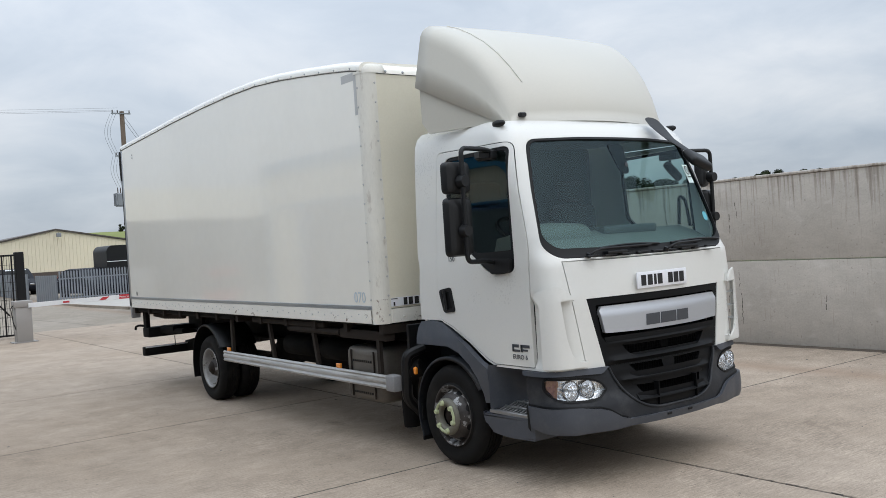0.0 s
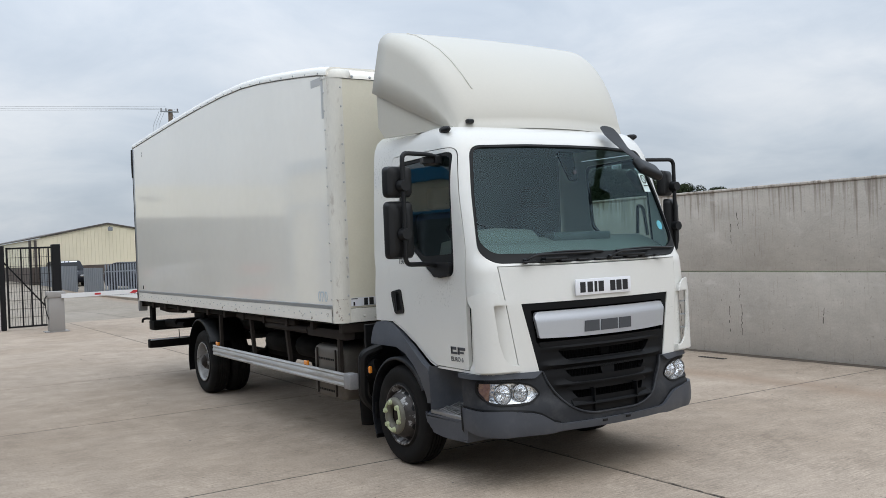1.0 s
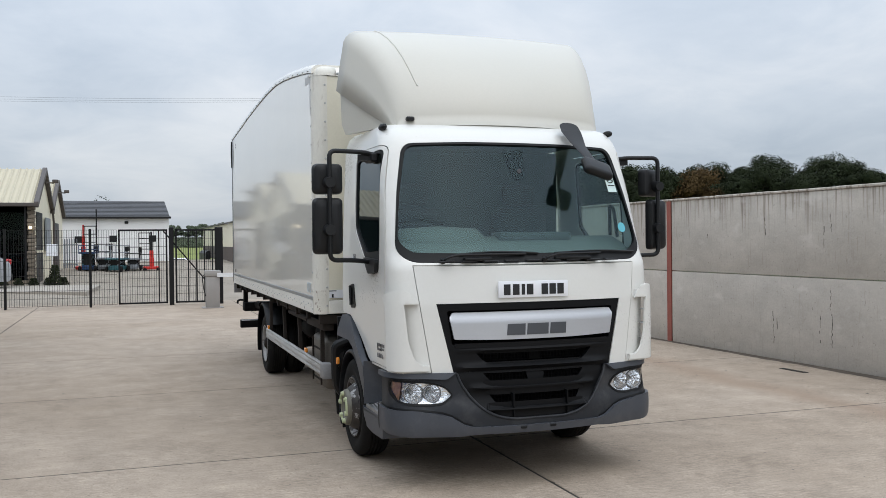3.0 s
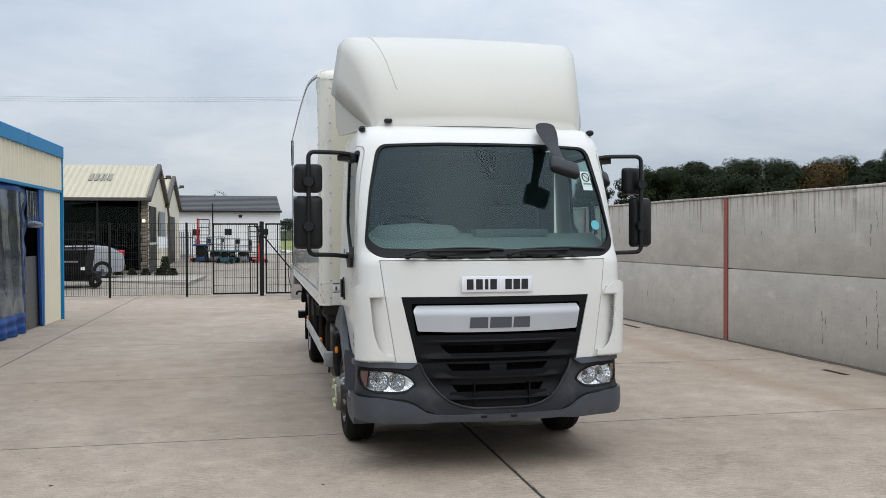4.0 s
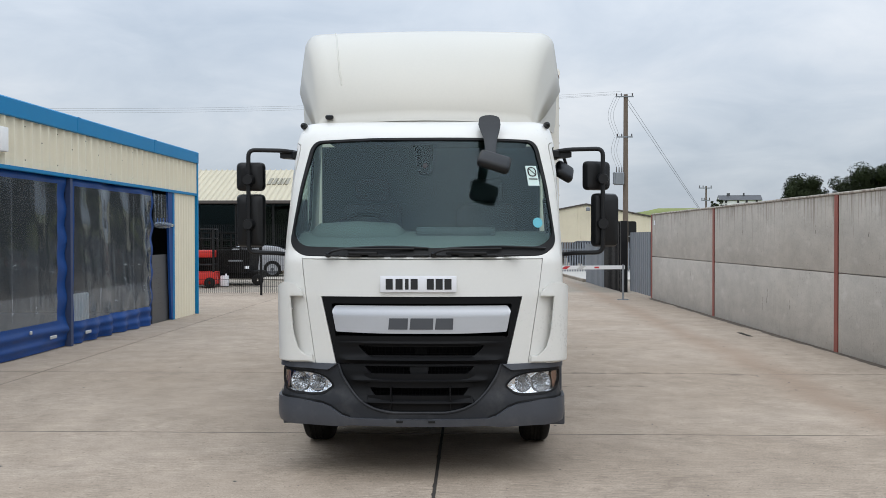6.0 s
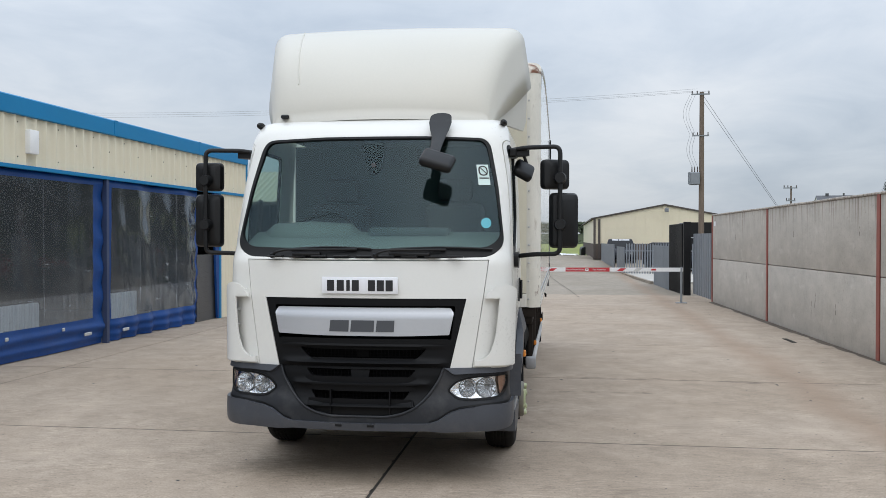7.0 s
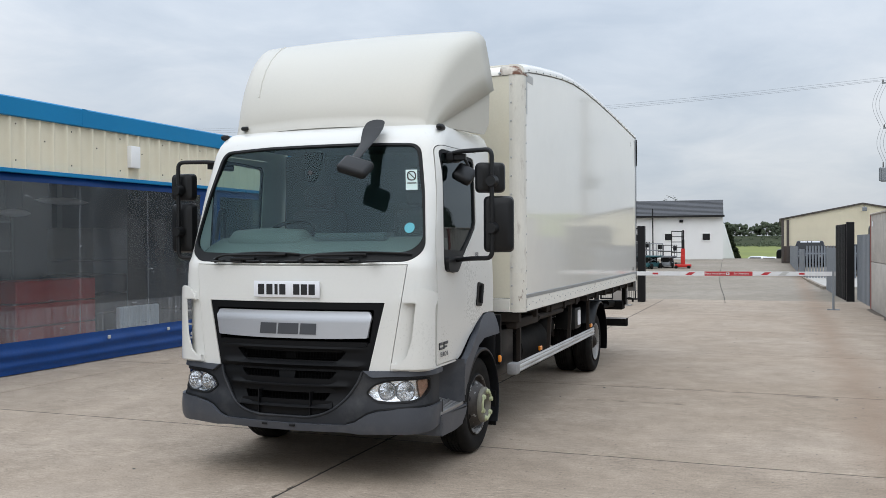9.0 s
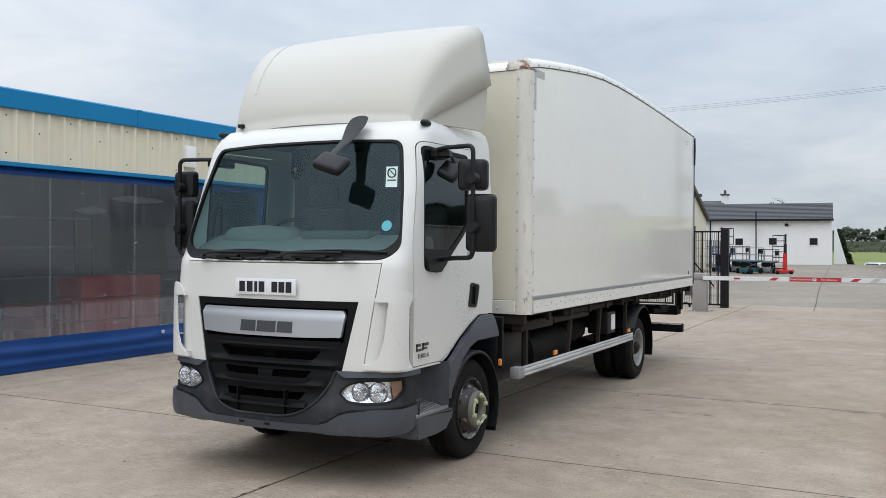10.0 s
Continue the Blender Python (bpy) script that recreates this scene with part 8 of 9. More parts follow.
box(bm, -7.73, -7.12, 8.92, 9.68, 4.95, 5.04); cyl(bm, (-7.42, 9.3, 5.04), (-7.42, 9.3, 5.33), 0.10, 0.08, 10)
part("chimney_pot", bm, M_SLATE, house)
bm = B()
prism(bm, [(6.4, 3.2), (9.4, 4.55), (12.4, 3.2), (12.4, 3.1), (6.4, 3.1)], "x", -20.0, -7.45)
part("rear_roof", bm, M_SLATE, house)
bm = B()
prism(bm, [(6.5, 0.0), (12.3, 0.0), (12.3, 3.15), (6.5, 3.15)], "x", -20.0, -7.65)
part("rear_wall", bm, M_WHITEP, house)
gw = B()
prism(gw, [(-1.2, -0.6), (-0.10, -0.6), (-0.25, 0.22), (-1.05, 3.05), (-1.2, 3.2)], "y", 0.0, 0.2)
tagged(part("garden_wall", gw, M_WHITEP), "white garden wall falling away behind the house", "garden wall").matrix_basis = pose(0.0, 72.0, 0.0)
stack = B()
prism(stack, round_poly([(2.96, 0.0), (3.31, 0.0), (3.31, 1.42), (3.05, 1.36), (2.96, 1.2)], 0.06), "y", -3.4, 3.4)
tagged(part("covered_stack", stack, M_BLACK), "black covered stack against the warehouse side", "stack").matrix_basis = pose(0, 71.6, -0.42)

# ---- cream warehouse ----
wh2 = tagged(empty("warehouse", 3.32, 50.0, 0.5), "cream clad warehouse with brick base and dark verge", "building")
bm = B()
prism(bm, [(0, 0.85), (8.44, 0.85), (8.44, 2.36), (4.22, 3.18), (0, 2.36)], "y", 0.0, 0.15)
part("gable_wall", bm, M_CREAM, wh2)
bm = B()
for k in range(42):
    x = 0.1 + k * 0.2
    top = 2.36 + 0.82 * (1 - abs(x - 4.22) / 4.22)
    box(bm, x, x + 0.05, -0.03, 0.0, 0.86, top - 0.02)
tagged(part("gable_rib", bm, M_CREAM, wh2), kind="stuff")
bm = B()
box(bm, -0.02, 8.46, -0.02, 0.2, -0.1, 0.85)
box(bm, 0.0, 0.15, 0.1, 26, -0.1, 0.85)
part("brick_base", bm, M_BRICK, wh2, "brown brick base")
bm = B()
box(bm, 0.02, 0.15, 0.15, 26, 0.85, 2.36)
part("side_sheet", bm, M_CREAM, wh2)
bm = B()
prism(bm, [(-0.15, 2.36), (4.22, 3.18), (8.59, 2.36), (8.59, 2.43), (4.22, 3.27), (-0.15, 2.43)], "y", -0.12, 26)
part("roof", bm, M_BROWN, wh2)
for x in (-0.03, 0.25):
    bm = B()
    box(bm, x, x + 0.14, -0.08, -0.0, -0.1, 2.36)
    part("corner_trim", bm, M_BROWN, wh2)
bm = B()
tube(bm, [(4.3, -0.1, 3.0), (4.3, -0.35, 3.05)], 0.02, 6); box(bm, 4.18, 4.42, -0.5, -0.3, 2.78, 3.0, 0.02, 1)
part("floodlight", bm, M_STEELG, wh2)

# ---- poles and cables ----
def pole(x, y, z0, h, r, cross, label):
    t = tagged(empty("utility_pole", x, y, z0), label, "utility pole")
    bm = B()
    cyl(bm, (0, 0, -0.2), (0, 0, h), r, r * 0.72, 12)
    part("shaft", bm, M_WOOD, t)
    for z, half in cross:
        bm = B()
        box(bm, -half, half * 0.7, -0.13, -0.07, z - 0.028, z + 0.028)
        part("crossarm", bm, M_STEELG, t)
        for x2 in (-half * 0.9, -half * 0.45, half * 0.6):
            bm = B()
            lathe(bm, [(0, 0.015), (0.04, 0.034), (0.07, 0.02), (0.10, 0.034), (0.13, 0.015), (0.14, 0.001)], (x2, -0.1, z + 0.025), "z", 8)
            part("insulator", bm, M_BROWN, t)
    return t


PX, PY = 7.79, 37.25
up = pole(PX, PY, 0.05, 8.42, 0.14, ((8.31, 0.5), (6.39, 0.45)), "wooden power pole with transformer and stays")
bm = B()
box(bm, -0.55, -0.12, -0.35, 0.1, 4.11, 4.69, 0.03, 1)
for k in range(5):
    box(bm, -0.60, -0.55, -0.33 + k * 0.09, -0.30 + k * 0.09, 4.15, 4.7)
part("transformer", bm, M_STEELG, up, "grey pole transformer")
for x in (-0.45, -0.33, -0.2):
    bm = B()
    cyl(bm, (x, -0.12, 4.69), (x, -0.12, 4.95), 0.03, 0.02, 8)
    part("bushing", bm, M_BROWN, up)
    bm = B()
    tube(bm, rounded([(x, -0.12, 4.95), (x - 0.3, -0.12, 5.7), (x - 0.1, -0.1, 6.4)], 0.4, 6), 0.006, 5)
    tube(bm, rounded([(x - 0.1, -0.1, 6.45), (x - 0.5, -0.12, 7.4), (x - 0.1, -0.1, 8.3)], 0.5, 6), 0.006, 5)
    part("jumper_cable", bm, M_WIRE, up)
for dx in (0.0, 0.25):
    bm = B()
    tube(bm, [(0.1, 0, 8.2 - dx), (5.6, 0, -0.2)], 0.009, 5)
    part("stay_wire", bm, M_WIRE, up)
for k, (dx, dz) in enumerate(((-0.5, 0.0), (-0.22, 0.22), (0.35, 0.0))):
    bm = B()
    a, b = Vector((PX + dx, PY - 0.1, 8.50 + dz * 0.5)), Vector((-55, 36.0 + k * 1.0, 9.64 + dz))
    pts = [a.lerp(b, q / 24) - Vector((0, 0, 1.25 * 4 * (q / 24) * (1 - q / 24))) for q in range(25)]
    tube(bm, pts, 0.005, 4)
    tagged(part("power_cable", bm, M_WIRE), "thin overhead power cable from the pole", "power cable")
pole(14.4, 48.0, 0.3, 4.4, 0.065, ((4.28, 0.45), (3.55, 0.3)), "far wooden power pole")

# ---- machines, vehicles ----
def scissor_lift(x, y, z, rz, mat, h, label, rail=0.75, rails=M_STEELG):
    t = tagged(empty("scissor_lift", x, y, z, rz), label, "access lift")
    bm = B()
    box(bm, -0.7, 0.7, -0.24, 0.24, 0.10, 0.34, 0.04, 2)
    part("base", bm, mat, t)
    for sx in (-0.55, 0.55):
        for sy in (-0.36, 0.36):
            bm = B()
            lathe(bm, [(-0.05, 0.001), (-0.05, 0.12), (-0.03, 0.15), (0.03, 0.15), (0.05, 0.12), (0.05, 0.001)], (sx, sy, 0.15), "y", 14)
            part("tyre", bm, M_TYRE, t)
    lv = 0.36
    while lv < h - 0.01:
        for a, b in ((-0.65, 0.65), (0.65, -0.65)):
            bm = B()
            tube(bm, [(a, -0.2, lv), (b, -0.2, min(h, lv + 0.25))], 0.03, 6)
            tube(bm, [(a, 0.2, lv), (b, 0.2, min(h, lv + 0.25))], 0.03, 6)
            part("scissor_arm", bm, M_LIFTT if mat is M_LIFTB else M_STEELG, t)
        lv += 0.25
    bm = B()
    box(bm, -0.8, 0.8, -0.38, 0.38, h, h + 0.08, 0.01, 1)
    part("platform", bm, mat, t)
    for zz in (rail * 0.5, rail):
        bm = B()
        c = [(-0.78, -0.36, h + zz), (0.78, -0.36, h + zz), (0.78, 0.36, h + zz), (-0.78, 0.36, h + zz), (-0.78, -0.36, h + zz)]
        tube(bm, c, 0.018, 6)
        part("guard_rail", bm, rails, t)
    for sx in (-0.78, 0, 0.78):
        for sy in (-0.36, 0.36):
            bm = B()
            tube(bm, [(sx, sy, h + 0.05), (sx, sy, h + rail)], 0.018, 6)
            part("guard_post", bm, rails, t)
    for sx in (-0.5, 0.3):
        bm = B()
        box(bm, sx - 0.03, sx + 0.03, -0.26, 0.26, 0.30, h + 0.04, 0.004, 1)
        part("lift_ram", bm, M_BLACK, t)
    bm = B()
    box(bm, 0.5, 0.78, -0.36, -0.2, h + rail - 0.3, h + rail - 0.05, 0.02, 1)
    part("control_panel", bm, M_BLACK, t)
    return t


scissor_lift(-3.98, 44.6, 0.22, 86, M_STEELG, 0.62, "grey scissor lift with dark guard rails folded down", 0.78, M_BLACK)
scissor_lift(-3.28, 43.4, 0.20, 72, M_LIFTT, 0.62, "teal scissor lift with grey guard rails folded down", 0.72)
scissor_lift(-2.50, 44.6, 0.21, 86, M_STEELG, 0.58, "grey scissor lift folded down", 0.66, M_BLACK)


def mast_lift(x, y, z, rz, label, mat, upper, h, low=0.64, n=2, rails=M_STEELG):
    """Sliding mast with a basket held out to the side."""
    t = tagged(empty("mast_lift", x, y, z, rz), label, "access lift")
    bm = B()
    box(bm, -0.42, 0.40, -0.35, 0.35, 0.08, 0.24, 0.04, 2)
    part("base", bm, mat, t)
    for sx in (-0.34, 0.32):
        bm = B()
        lathe(bm, [(-0.04, 0.001), (-0.04, 0.09), (0.04, 0.09), (0.04, 0.001)], (sx, -0.36, 0.09), "y", 12)
        part("tyre", bm, M_TYRE, t)
    for q, (z0, z1, w, mm) in enumerate(((0.24, h * 0.52, 0.10, mat), (0.24, h * 0.75, 0.07, mat if upper is None else upper), (0.3, h, 0.045, upper or mat))):
        bm = B()
        box(bm, -w, w, -0.14 + 0.08 * q, -0.06 + 0.08 * q, z0, z1, 0.01, 1)
        part("mast", bm, mm, t)
    bm = B()
    box(bm, -0.10, 0.12, -0.30, -0.15, 0.24, h * 0.34, 0.03, 1)
    part("battery_cover", bm, mat, t)
    for zz in [h * (low + (0.97 - low) * q / n) for q in range(n + 1)]:
        bm = B()
        tube(bm, [(0.0, 0.1, zz), (-0.62, 0.1, zz), (-0.62, 0.6, zz), (0.0, 0.6, zz)], 0.02, 6)
        part("basket_rail", bm, rails, t)
    for xx in (-0.62, -0.08):
        bm = B()
        tube(bm, [(xx, 0.1, h * low), (xx, 0.1, h * 0.97)], 0.02, 6)
        part("basket_post", bm, rails, t)
    return t


mast_lift(-1.62, 44.0, 0.20, 0, "red mast lift with black basket frame", M_REDP, M_BLACK, 2.05, 0.14, 6, M_BLACK)
mast_lift(-4.98, 45.2, 0.24, 180, "red mast lift with raised dark basket", M_REDP, None, 2.40, 0.62, 2, M_BLACK)
scissor_lift(-4.68, 44.0, 0.23, 84, M_LIFTB, 0.92, "dark blue scissor lift folded down", 0.42, M_LIFTB)


def car(x, y, z, rz, mat, kind, label, length=4.35, width=1.82, height=1.62):
    """Nose along +x. A lofted body, glass band, wheels, lamps."""
    t = tagged(empty(kind, x, y, z, rz), label, "car" if kind != "van" else "van")
    L, W, H = length / 2, width / 2, height
    if kind == "van":
        top = [(-L, 0.55), (-L + 0.05, H - 0.1), (-L + 0.3, H), (L - 1.5, H), (L - 0.75, H * 0.62), (L - 0.1, H * 0.48), (L, 0.5)]
    else:
        top = [(-L, 0.62), (-L + 0.06, 0.98), (-L + 0.55, H - 0.06), (-L + 1.1, H), (0.25, H - 0.02), (L - 1.25, 1.02), (L - 0.3, 0.86), (L, 0.6)]
    body_b = B()
    poly = round_poly([(-L + 0.05, 0.28)] + top + [(L - 0.05, 0.26)], 0.12, 4)
    rings = []
    for yy, k in ((-1.0, 0.90), (-0.985, 0.97), (-0.9, 1.0), (0, 1.0), (0.9, 1.0), (0.985, 0.97), (1.0, 0.90)):
        pts = []
        for px, pz in poly:
            nar = 1.0 if pz < 0.95 else 1 - 0.22 * min(1, (pz - 0.95) / 0.65)
            pts.append((px * (0.98 + 0.02 * k), yy * W * nar, 0.28 + (pz - 0.28) * k))
        rings.append(ring(body_b, pts))
    for a, b in zip(rings, rings[1:]):
        bridge(body_b, a, b)
    body_b.faces.new(rings[0]); body_b.faces.new(rings[-1])
    part("body", body_b, mat, t, smooth=45)
    for s in (-1, 1):
        for wx in (-L + 0.78, L - 0.85):
            wb = B()
            lathe(wb, [(s * 0.0, 0.21), (s * 0.02, 0.30), (s * 0.0, 0.335), (-s * 0.19, 0.335), (-s * 0.2, 0.21)], (wx, s * (W - 0.0), 0.335), "y", 24)
            w = part("wheel", wb, M_TYRE, t)
            rb = B()
            lathe(rb, [(0.005 * s, 0.215), (-0.01 * s, 0.19), (0.0, 0.06), (0.01 * s, 0.001)], (wx, s * W, 0.335), "y", 20)
            part("rim", rb, M_BADGE, w)
        gb = B()
        if kind == "van":
            gp = [(L - 1.45, H - 0.2), (L - 0.95, H * 0.64), (L - 2.0, H * 0.62), (L - 2.0, H - 0.2)]
        else:
            gp = [(-L + 0.75, 1.08), (-L + 0.95, H - 0.17), (0.15, H - 0.14), (L - 1.6, 1.08)]
        gp = round_poly(gp, 0.08, 3)
        gb.faces.new([gb.verts.new((px, s * (W * (1 - 0.22 * max(0, pz - 0.95) / 0.65) + 0.006), pz)) for px, pz in gp])
        part("side_window", gb, M_SEAL, t, smooth=0)
        tb = B()
        box(tb, -L + 0.0, -L + 0.22, s * W * 0.62 - 0.14 + s * 0.12, s * W * 0.62 + 0.14 + s * 0.12, 0.86, 1.06, 0.03, 2)
        part("tail_lamp", tb, M_TAIL, t)
    rg = B()
    if kind == "van":
        prism(rg, [(0.78, 1.308), (1.26, 0.962), (1.266, 0.972), (0.786, 1.318)], "y", -W * 0.72, W * 0.72)
    else:
        prism(rg, [(-L + 0.10, 1.06), (-L + 0.50, H - 0.12), (-L + 0.46, H - 0.10), (-L + 0.06, 1.06)], "y", -W * 0.72, W * 0.72)
    part("end_window", rg, M_SEAL, t)
    bp2 = B()
    box(bp2, -L - 0.03, -L + 0.3, -W * 0.94, W * 0.94, 0.3, 0.56, 0.06, 2)
    part("rear_bumper", bp2, M_BLACK, t)
    return t


car(-8.47, 29.06, 0.10, 190, M_CAR, "suv", "silver-grey estate car parked by the showroom", 3.7, 1.5, 1.26)
van = car(4.75, 47.6, 0.22, -92, M_VAN, "van", "dark van with printed band above the windscreen", 4.2, 1.6, 1.42)
bm = B()
for k, (u, w) in enumerate(((-0.48, 0.34), (-0.1, 0.16), (0.1, 0.4))):
    prism(bm, [(0.665, 1.385), (0.735, 1.335), (0.741, 1.345), (0.671, 1.395)], "y", u, u + w)
part("printed_bar", bm, M_PLATE, van)
bm = B()
for u in (-0.66, 0.42):
    bm = B()
    box(bm, 1.98, 2.11, u, u + 0.24, 0.55, 0.66, 0.04, 2)
    part("headlamp", bm, M_LAMPD, van)
car(6.7, 40.0, 0.06, -80, M_VAN, "hatchback", "dark hatchback parked behind the palisade", 4.0, 1.7, 1.42)
car(8.6, 40.4, 0.06, -85, M_VAN, "hatchback", "dark hatchback parked behind the palisade", 4.0, 1.7, 1.42)
for x, y, r in ((2.5, 95.0, 78), (1.2, 98.0, 74)):
    car(x, y, -1.42, r, M_WCAR, "hatchback", "white car parked beyond the crest", 4.0, 1.7, 1.44)

# black plant trailer with cage behind the fence
tr = tagged(empty("plant_trailer", -7.35, 24.4, 0.06), "black plant trailer with mesh cage", "trailer")
bm = B()
prism(bm, [(-1.6, 0.45), (0.30, 0.45), (0.40, 1.18), (-1.6, 1.18)], "y", -0.7, 0.7)
part("body", bm, M_CHASSIS, tr)
bm = B()
box(bm, -1.5, 0.62, -0.6, 0.6, 0.22, 0.48, 0.03, 1)
part("chassis", bm, M_CHASSIS, tr)
for x in (-1.1, 0.62):
    bm = B()
    lathe(bm, [(-0.07, 0.05), (-0.07, 0.14), (-0.05, 0.19), (0.05, 0.19), (0.07, 0.14), (0.07, 0.05)], (x, -0.66, 0.19), "y", 20)
    part("wheel", bm, M_TYRE, tr)
bm = B()
for x in [-1.6 + 0.33 * k for k in range(7)]:
    for y in (-0.66, 0.66):
        tube(bm, [(x, y, 1.18), (x, y, 1.75)], 0.02, 5)
for z in (1.25, 1.5, 1.75):
    tube(bm, [(-1.6, -0.66, z), (0.38, -0.66, z), (0.38, 0.66, z), (-1.6, 0.66, z)], 0.02, 5)
part("cage", bm, M_CHASSIS, tr)
bm = B()
box(bm, -0.35, 0.12, -0.712, -0.70, 0.80, 0.85)
part("label_bar", bm, M_STEELG, tr)
bm = B()
box(bm, 0.20, 0.34, -0.712, -0.70, 0.56, 0.66)
part("label_bar", bm, M_PLATE, tr)
cn = B()
box(cn, -0.13, 0.13, -0.1, 0.1, 0.0, 0.36, 0.03, 2)
cyl(cn, (0.05, 0, 0.36), (0.05, 0, 0.42), 0.035, seg=10)
can = tagged(part("canister", cn, M_PLATE), "white plastic canister on the ground", "canister")
can.matrix_basis = pose(-7.75, 23.4, 0.045)
tel = tagged(empty("telehandler", -8.47, 23.15, 0.03), "red plant machine with a dark upright frame", "machine")
bm = B()
box(bm, -0.56, 0.56, -0.32, 0.32, 0.10, 0.52, 0.05, 2)
box(bm, -0.50, 0.46, -0.28, 0.28, 0.98, 1.22, 0.04, 2)
part("body", bm, M_REDP, tel)
bm = B()
for x in (-0.5, 0.5):
    for y in (-0.27, 0.27):
        tube(bm, [(x, y, 0.5), (x, y, 1.9)], 0.03, 6)
for z in (0.75, 1.6, 1.9):
    tube(bm, [(-0.5, -0.27, z), (0.5, -0.27, z), (0.5, 0.27, z), (-0.5, 0.27, z), (-0.5, -0.27, z)], 0.022, 6)
part("cab_frame", bm, M_BLACK, tel)
for x in (-0.5, 0.5):
    bm = B()
    lathe(bm, [(-0.06, 0.05), (-0.06, 0.13), (-0.04, 0.17), (0.04, 0.17), (0.06, 0.13), (0.06, 0.05)], (x * 0.8, -0.34, 0.17), "y", 20)
    part("wheel", bm, M_TYRE, tel)
# black box trailer behind the wall end
bt = tagged(empty("box_trailer", 7.75, 40.0, 0.1, 4), "black box trailer with a pale waist line", "trailer")
bm = B()
prism(bm, round_poly([(-0.62, 0.5), (0.85, 0.5), (0.85, 2.36), (-0.45, 2.36), (-0.62, 2.15)], [0.02, 0.02, 0.12, 0.18, 0.1]), "y", -0.9, 0.9)
part("body", bm, M_BLACK, bt)
bm = B()
box(bm, -0.62, 0.86, -0.905, -0.899, 1.60, 1.63)
part("waist_line", bm, M_PLATE, bt)
for x in (-0.2, 0.5):
    bm = B()
    lathe(bm, [(-0.08, 0.05), (-0.08, 0.22), (-0.05, 0.28), (0.05, 0.28), (0.08, 0.22), (0.08, 0.05)], (x, -0.86, 0.28), "y", 20)
    part("wheel", bm, M_TYRE, bt)
for x in (-0.55, 0.82):
    bm = B()
    box(bm, x - 0.03, x + 0.03, -0.85, 0.85, 0.0, 0.5)
    part("stand", bm, M_CHASSIS, bt)

# ---- trees ----
def leaves(name, centres, radii, per, size, seed, mat, parent=None, flat=0.8):
    """Many small leaf quads scattered through round clumps, as one mesh."""
    g = np.random.default_rng(seed)
    c = np.repeat(np.asarray(centres, float), per, axis=0)
    r = np.repeat(np.asarray(radii, float), per)
    m = len(c)
    d = g.normal(size=(m, 3)); d /= np.linalg.norm(d, axis=1)[:, None]
    d[:, 2] *= flat
    p = c + d * (r * g.random(m) ** 0.22)[:, None]
    # leaves of a clump turn outwards together
    nn = (p - c) + np.array((0, 0, 0.35)) * r[:, None]
    nn = nn / (np.linalg.norm(nn, axis=1)[:, None] + 1e-6) + 0.15 * g.normal(size=(m, 3))
    nn /= np.linalg.norm(nn, axis=1)[:, None]
    u = np.cross(nn, g.normal(size=(m, 3))); u /= np.linalg.norm(u, axis=1)[:, None]
    v = np.cross(nn, u)
    a, b = size * g.uniform(0.5, 1.1, m)[:, None], size * g.uniform(0.3, 0.6, m)[:, None]
    co = np.stack([p + u * a, p + v * b, p - u * a, p - v * b], axis=1).reshape(-1, 3)
    me = bpy.data.meshes.new(name)
    me.vertices.add(4 * m); me.loops.add(4 * m); me.polygons.add(m)
    me.vertices.foreach_set("co", co.astype(np.float32).ravel())
    me.loops.foreach_set("vertex_index", np.arange(4 * m, dtype=np.int32))
    me.polygons.foreach_set("loop_start", np.arange(0, 4 * m, 4, dtype=np.int32))
    me.update(calc_edges=True)
    me.materials.append(mat)
    ob = new(name, me)
    if parent is not None:
        ob.parent = parent
    return ob


def tree(name, x, y, h, spread, seed, mat, label, dense=1.0, leafsize=0.19, per=290):
    rnd = random.Random(seed)
    z0 = ground_z(x, y) - 0.1
    h *= 0.92
    t = tagged(empty(name, x, y, z0), label, "tree")
    tb = B()
    trunk_h = h * rnd.uniform(0.55, 0.7)
    r0 = h * 0.022
    pts = [Vector((0, 0, 0))]
    for k in range(1, 6):
        pts.append(Vector((rnd.uniform(-0.1, 0.1) * k * 0.4, rnd.uniform(-0.1, 0.1) * k * 0.4, trunk_h * k / 5)))
    for k in range(5):
        cyl(tb, pts[k], pts[k + 1], r0 * (1 - k * 0.17), r0 * (1 - (k + 1) * 0.17), 7, caps=False)
    cs, rs = [], []
    for k in range(int(60 * dense) + 6):
        a = rnd.uniform(0, 6.28)
        hh = rnd.uniform(0.12, 0.90)
        rr = spread * math.sqrt(max(0.05, 1 - ((hh - 0.5) / 0.5) ** 2)) * rnd.uniform(0.2, 1.0)
        c = Vector((rr * math.cos(a), rr * math.sin(a), h * hh))
        cs.append(tuple(c)); rs.append(h * rnd.uniform(0.10, 0.17))
        base = pts[min(5, max(1, int(hh * 5)))]
        cyl(tb, base, base.lerp(c, 0.9), r0 * 0.3, r0 * 0.08, 5, caps=False)
    part("trunk", tb, M_BARK, t)
    leaves("crown", cs, rs, per, leafsize, seed, mat, t)
    return t


def az(deg, dist):
    return (-0.6 + dist * math.sin(radians(deg)), -6 + dist * math.cos(radians(deg)))


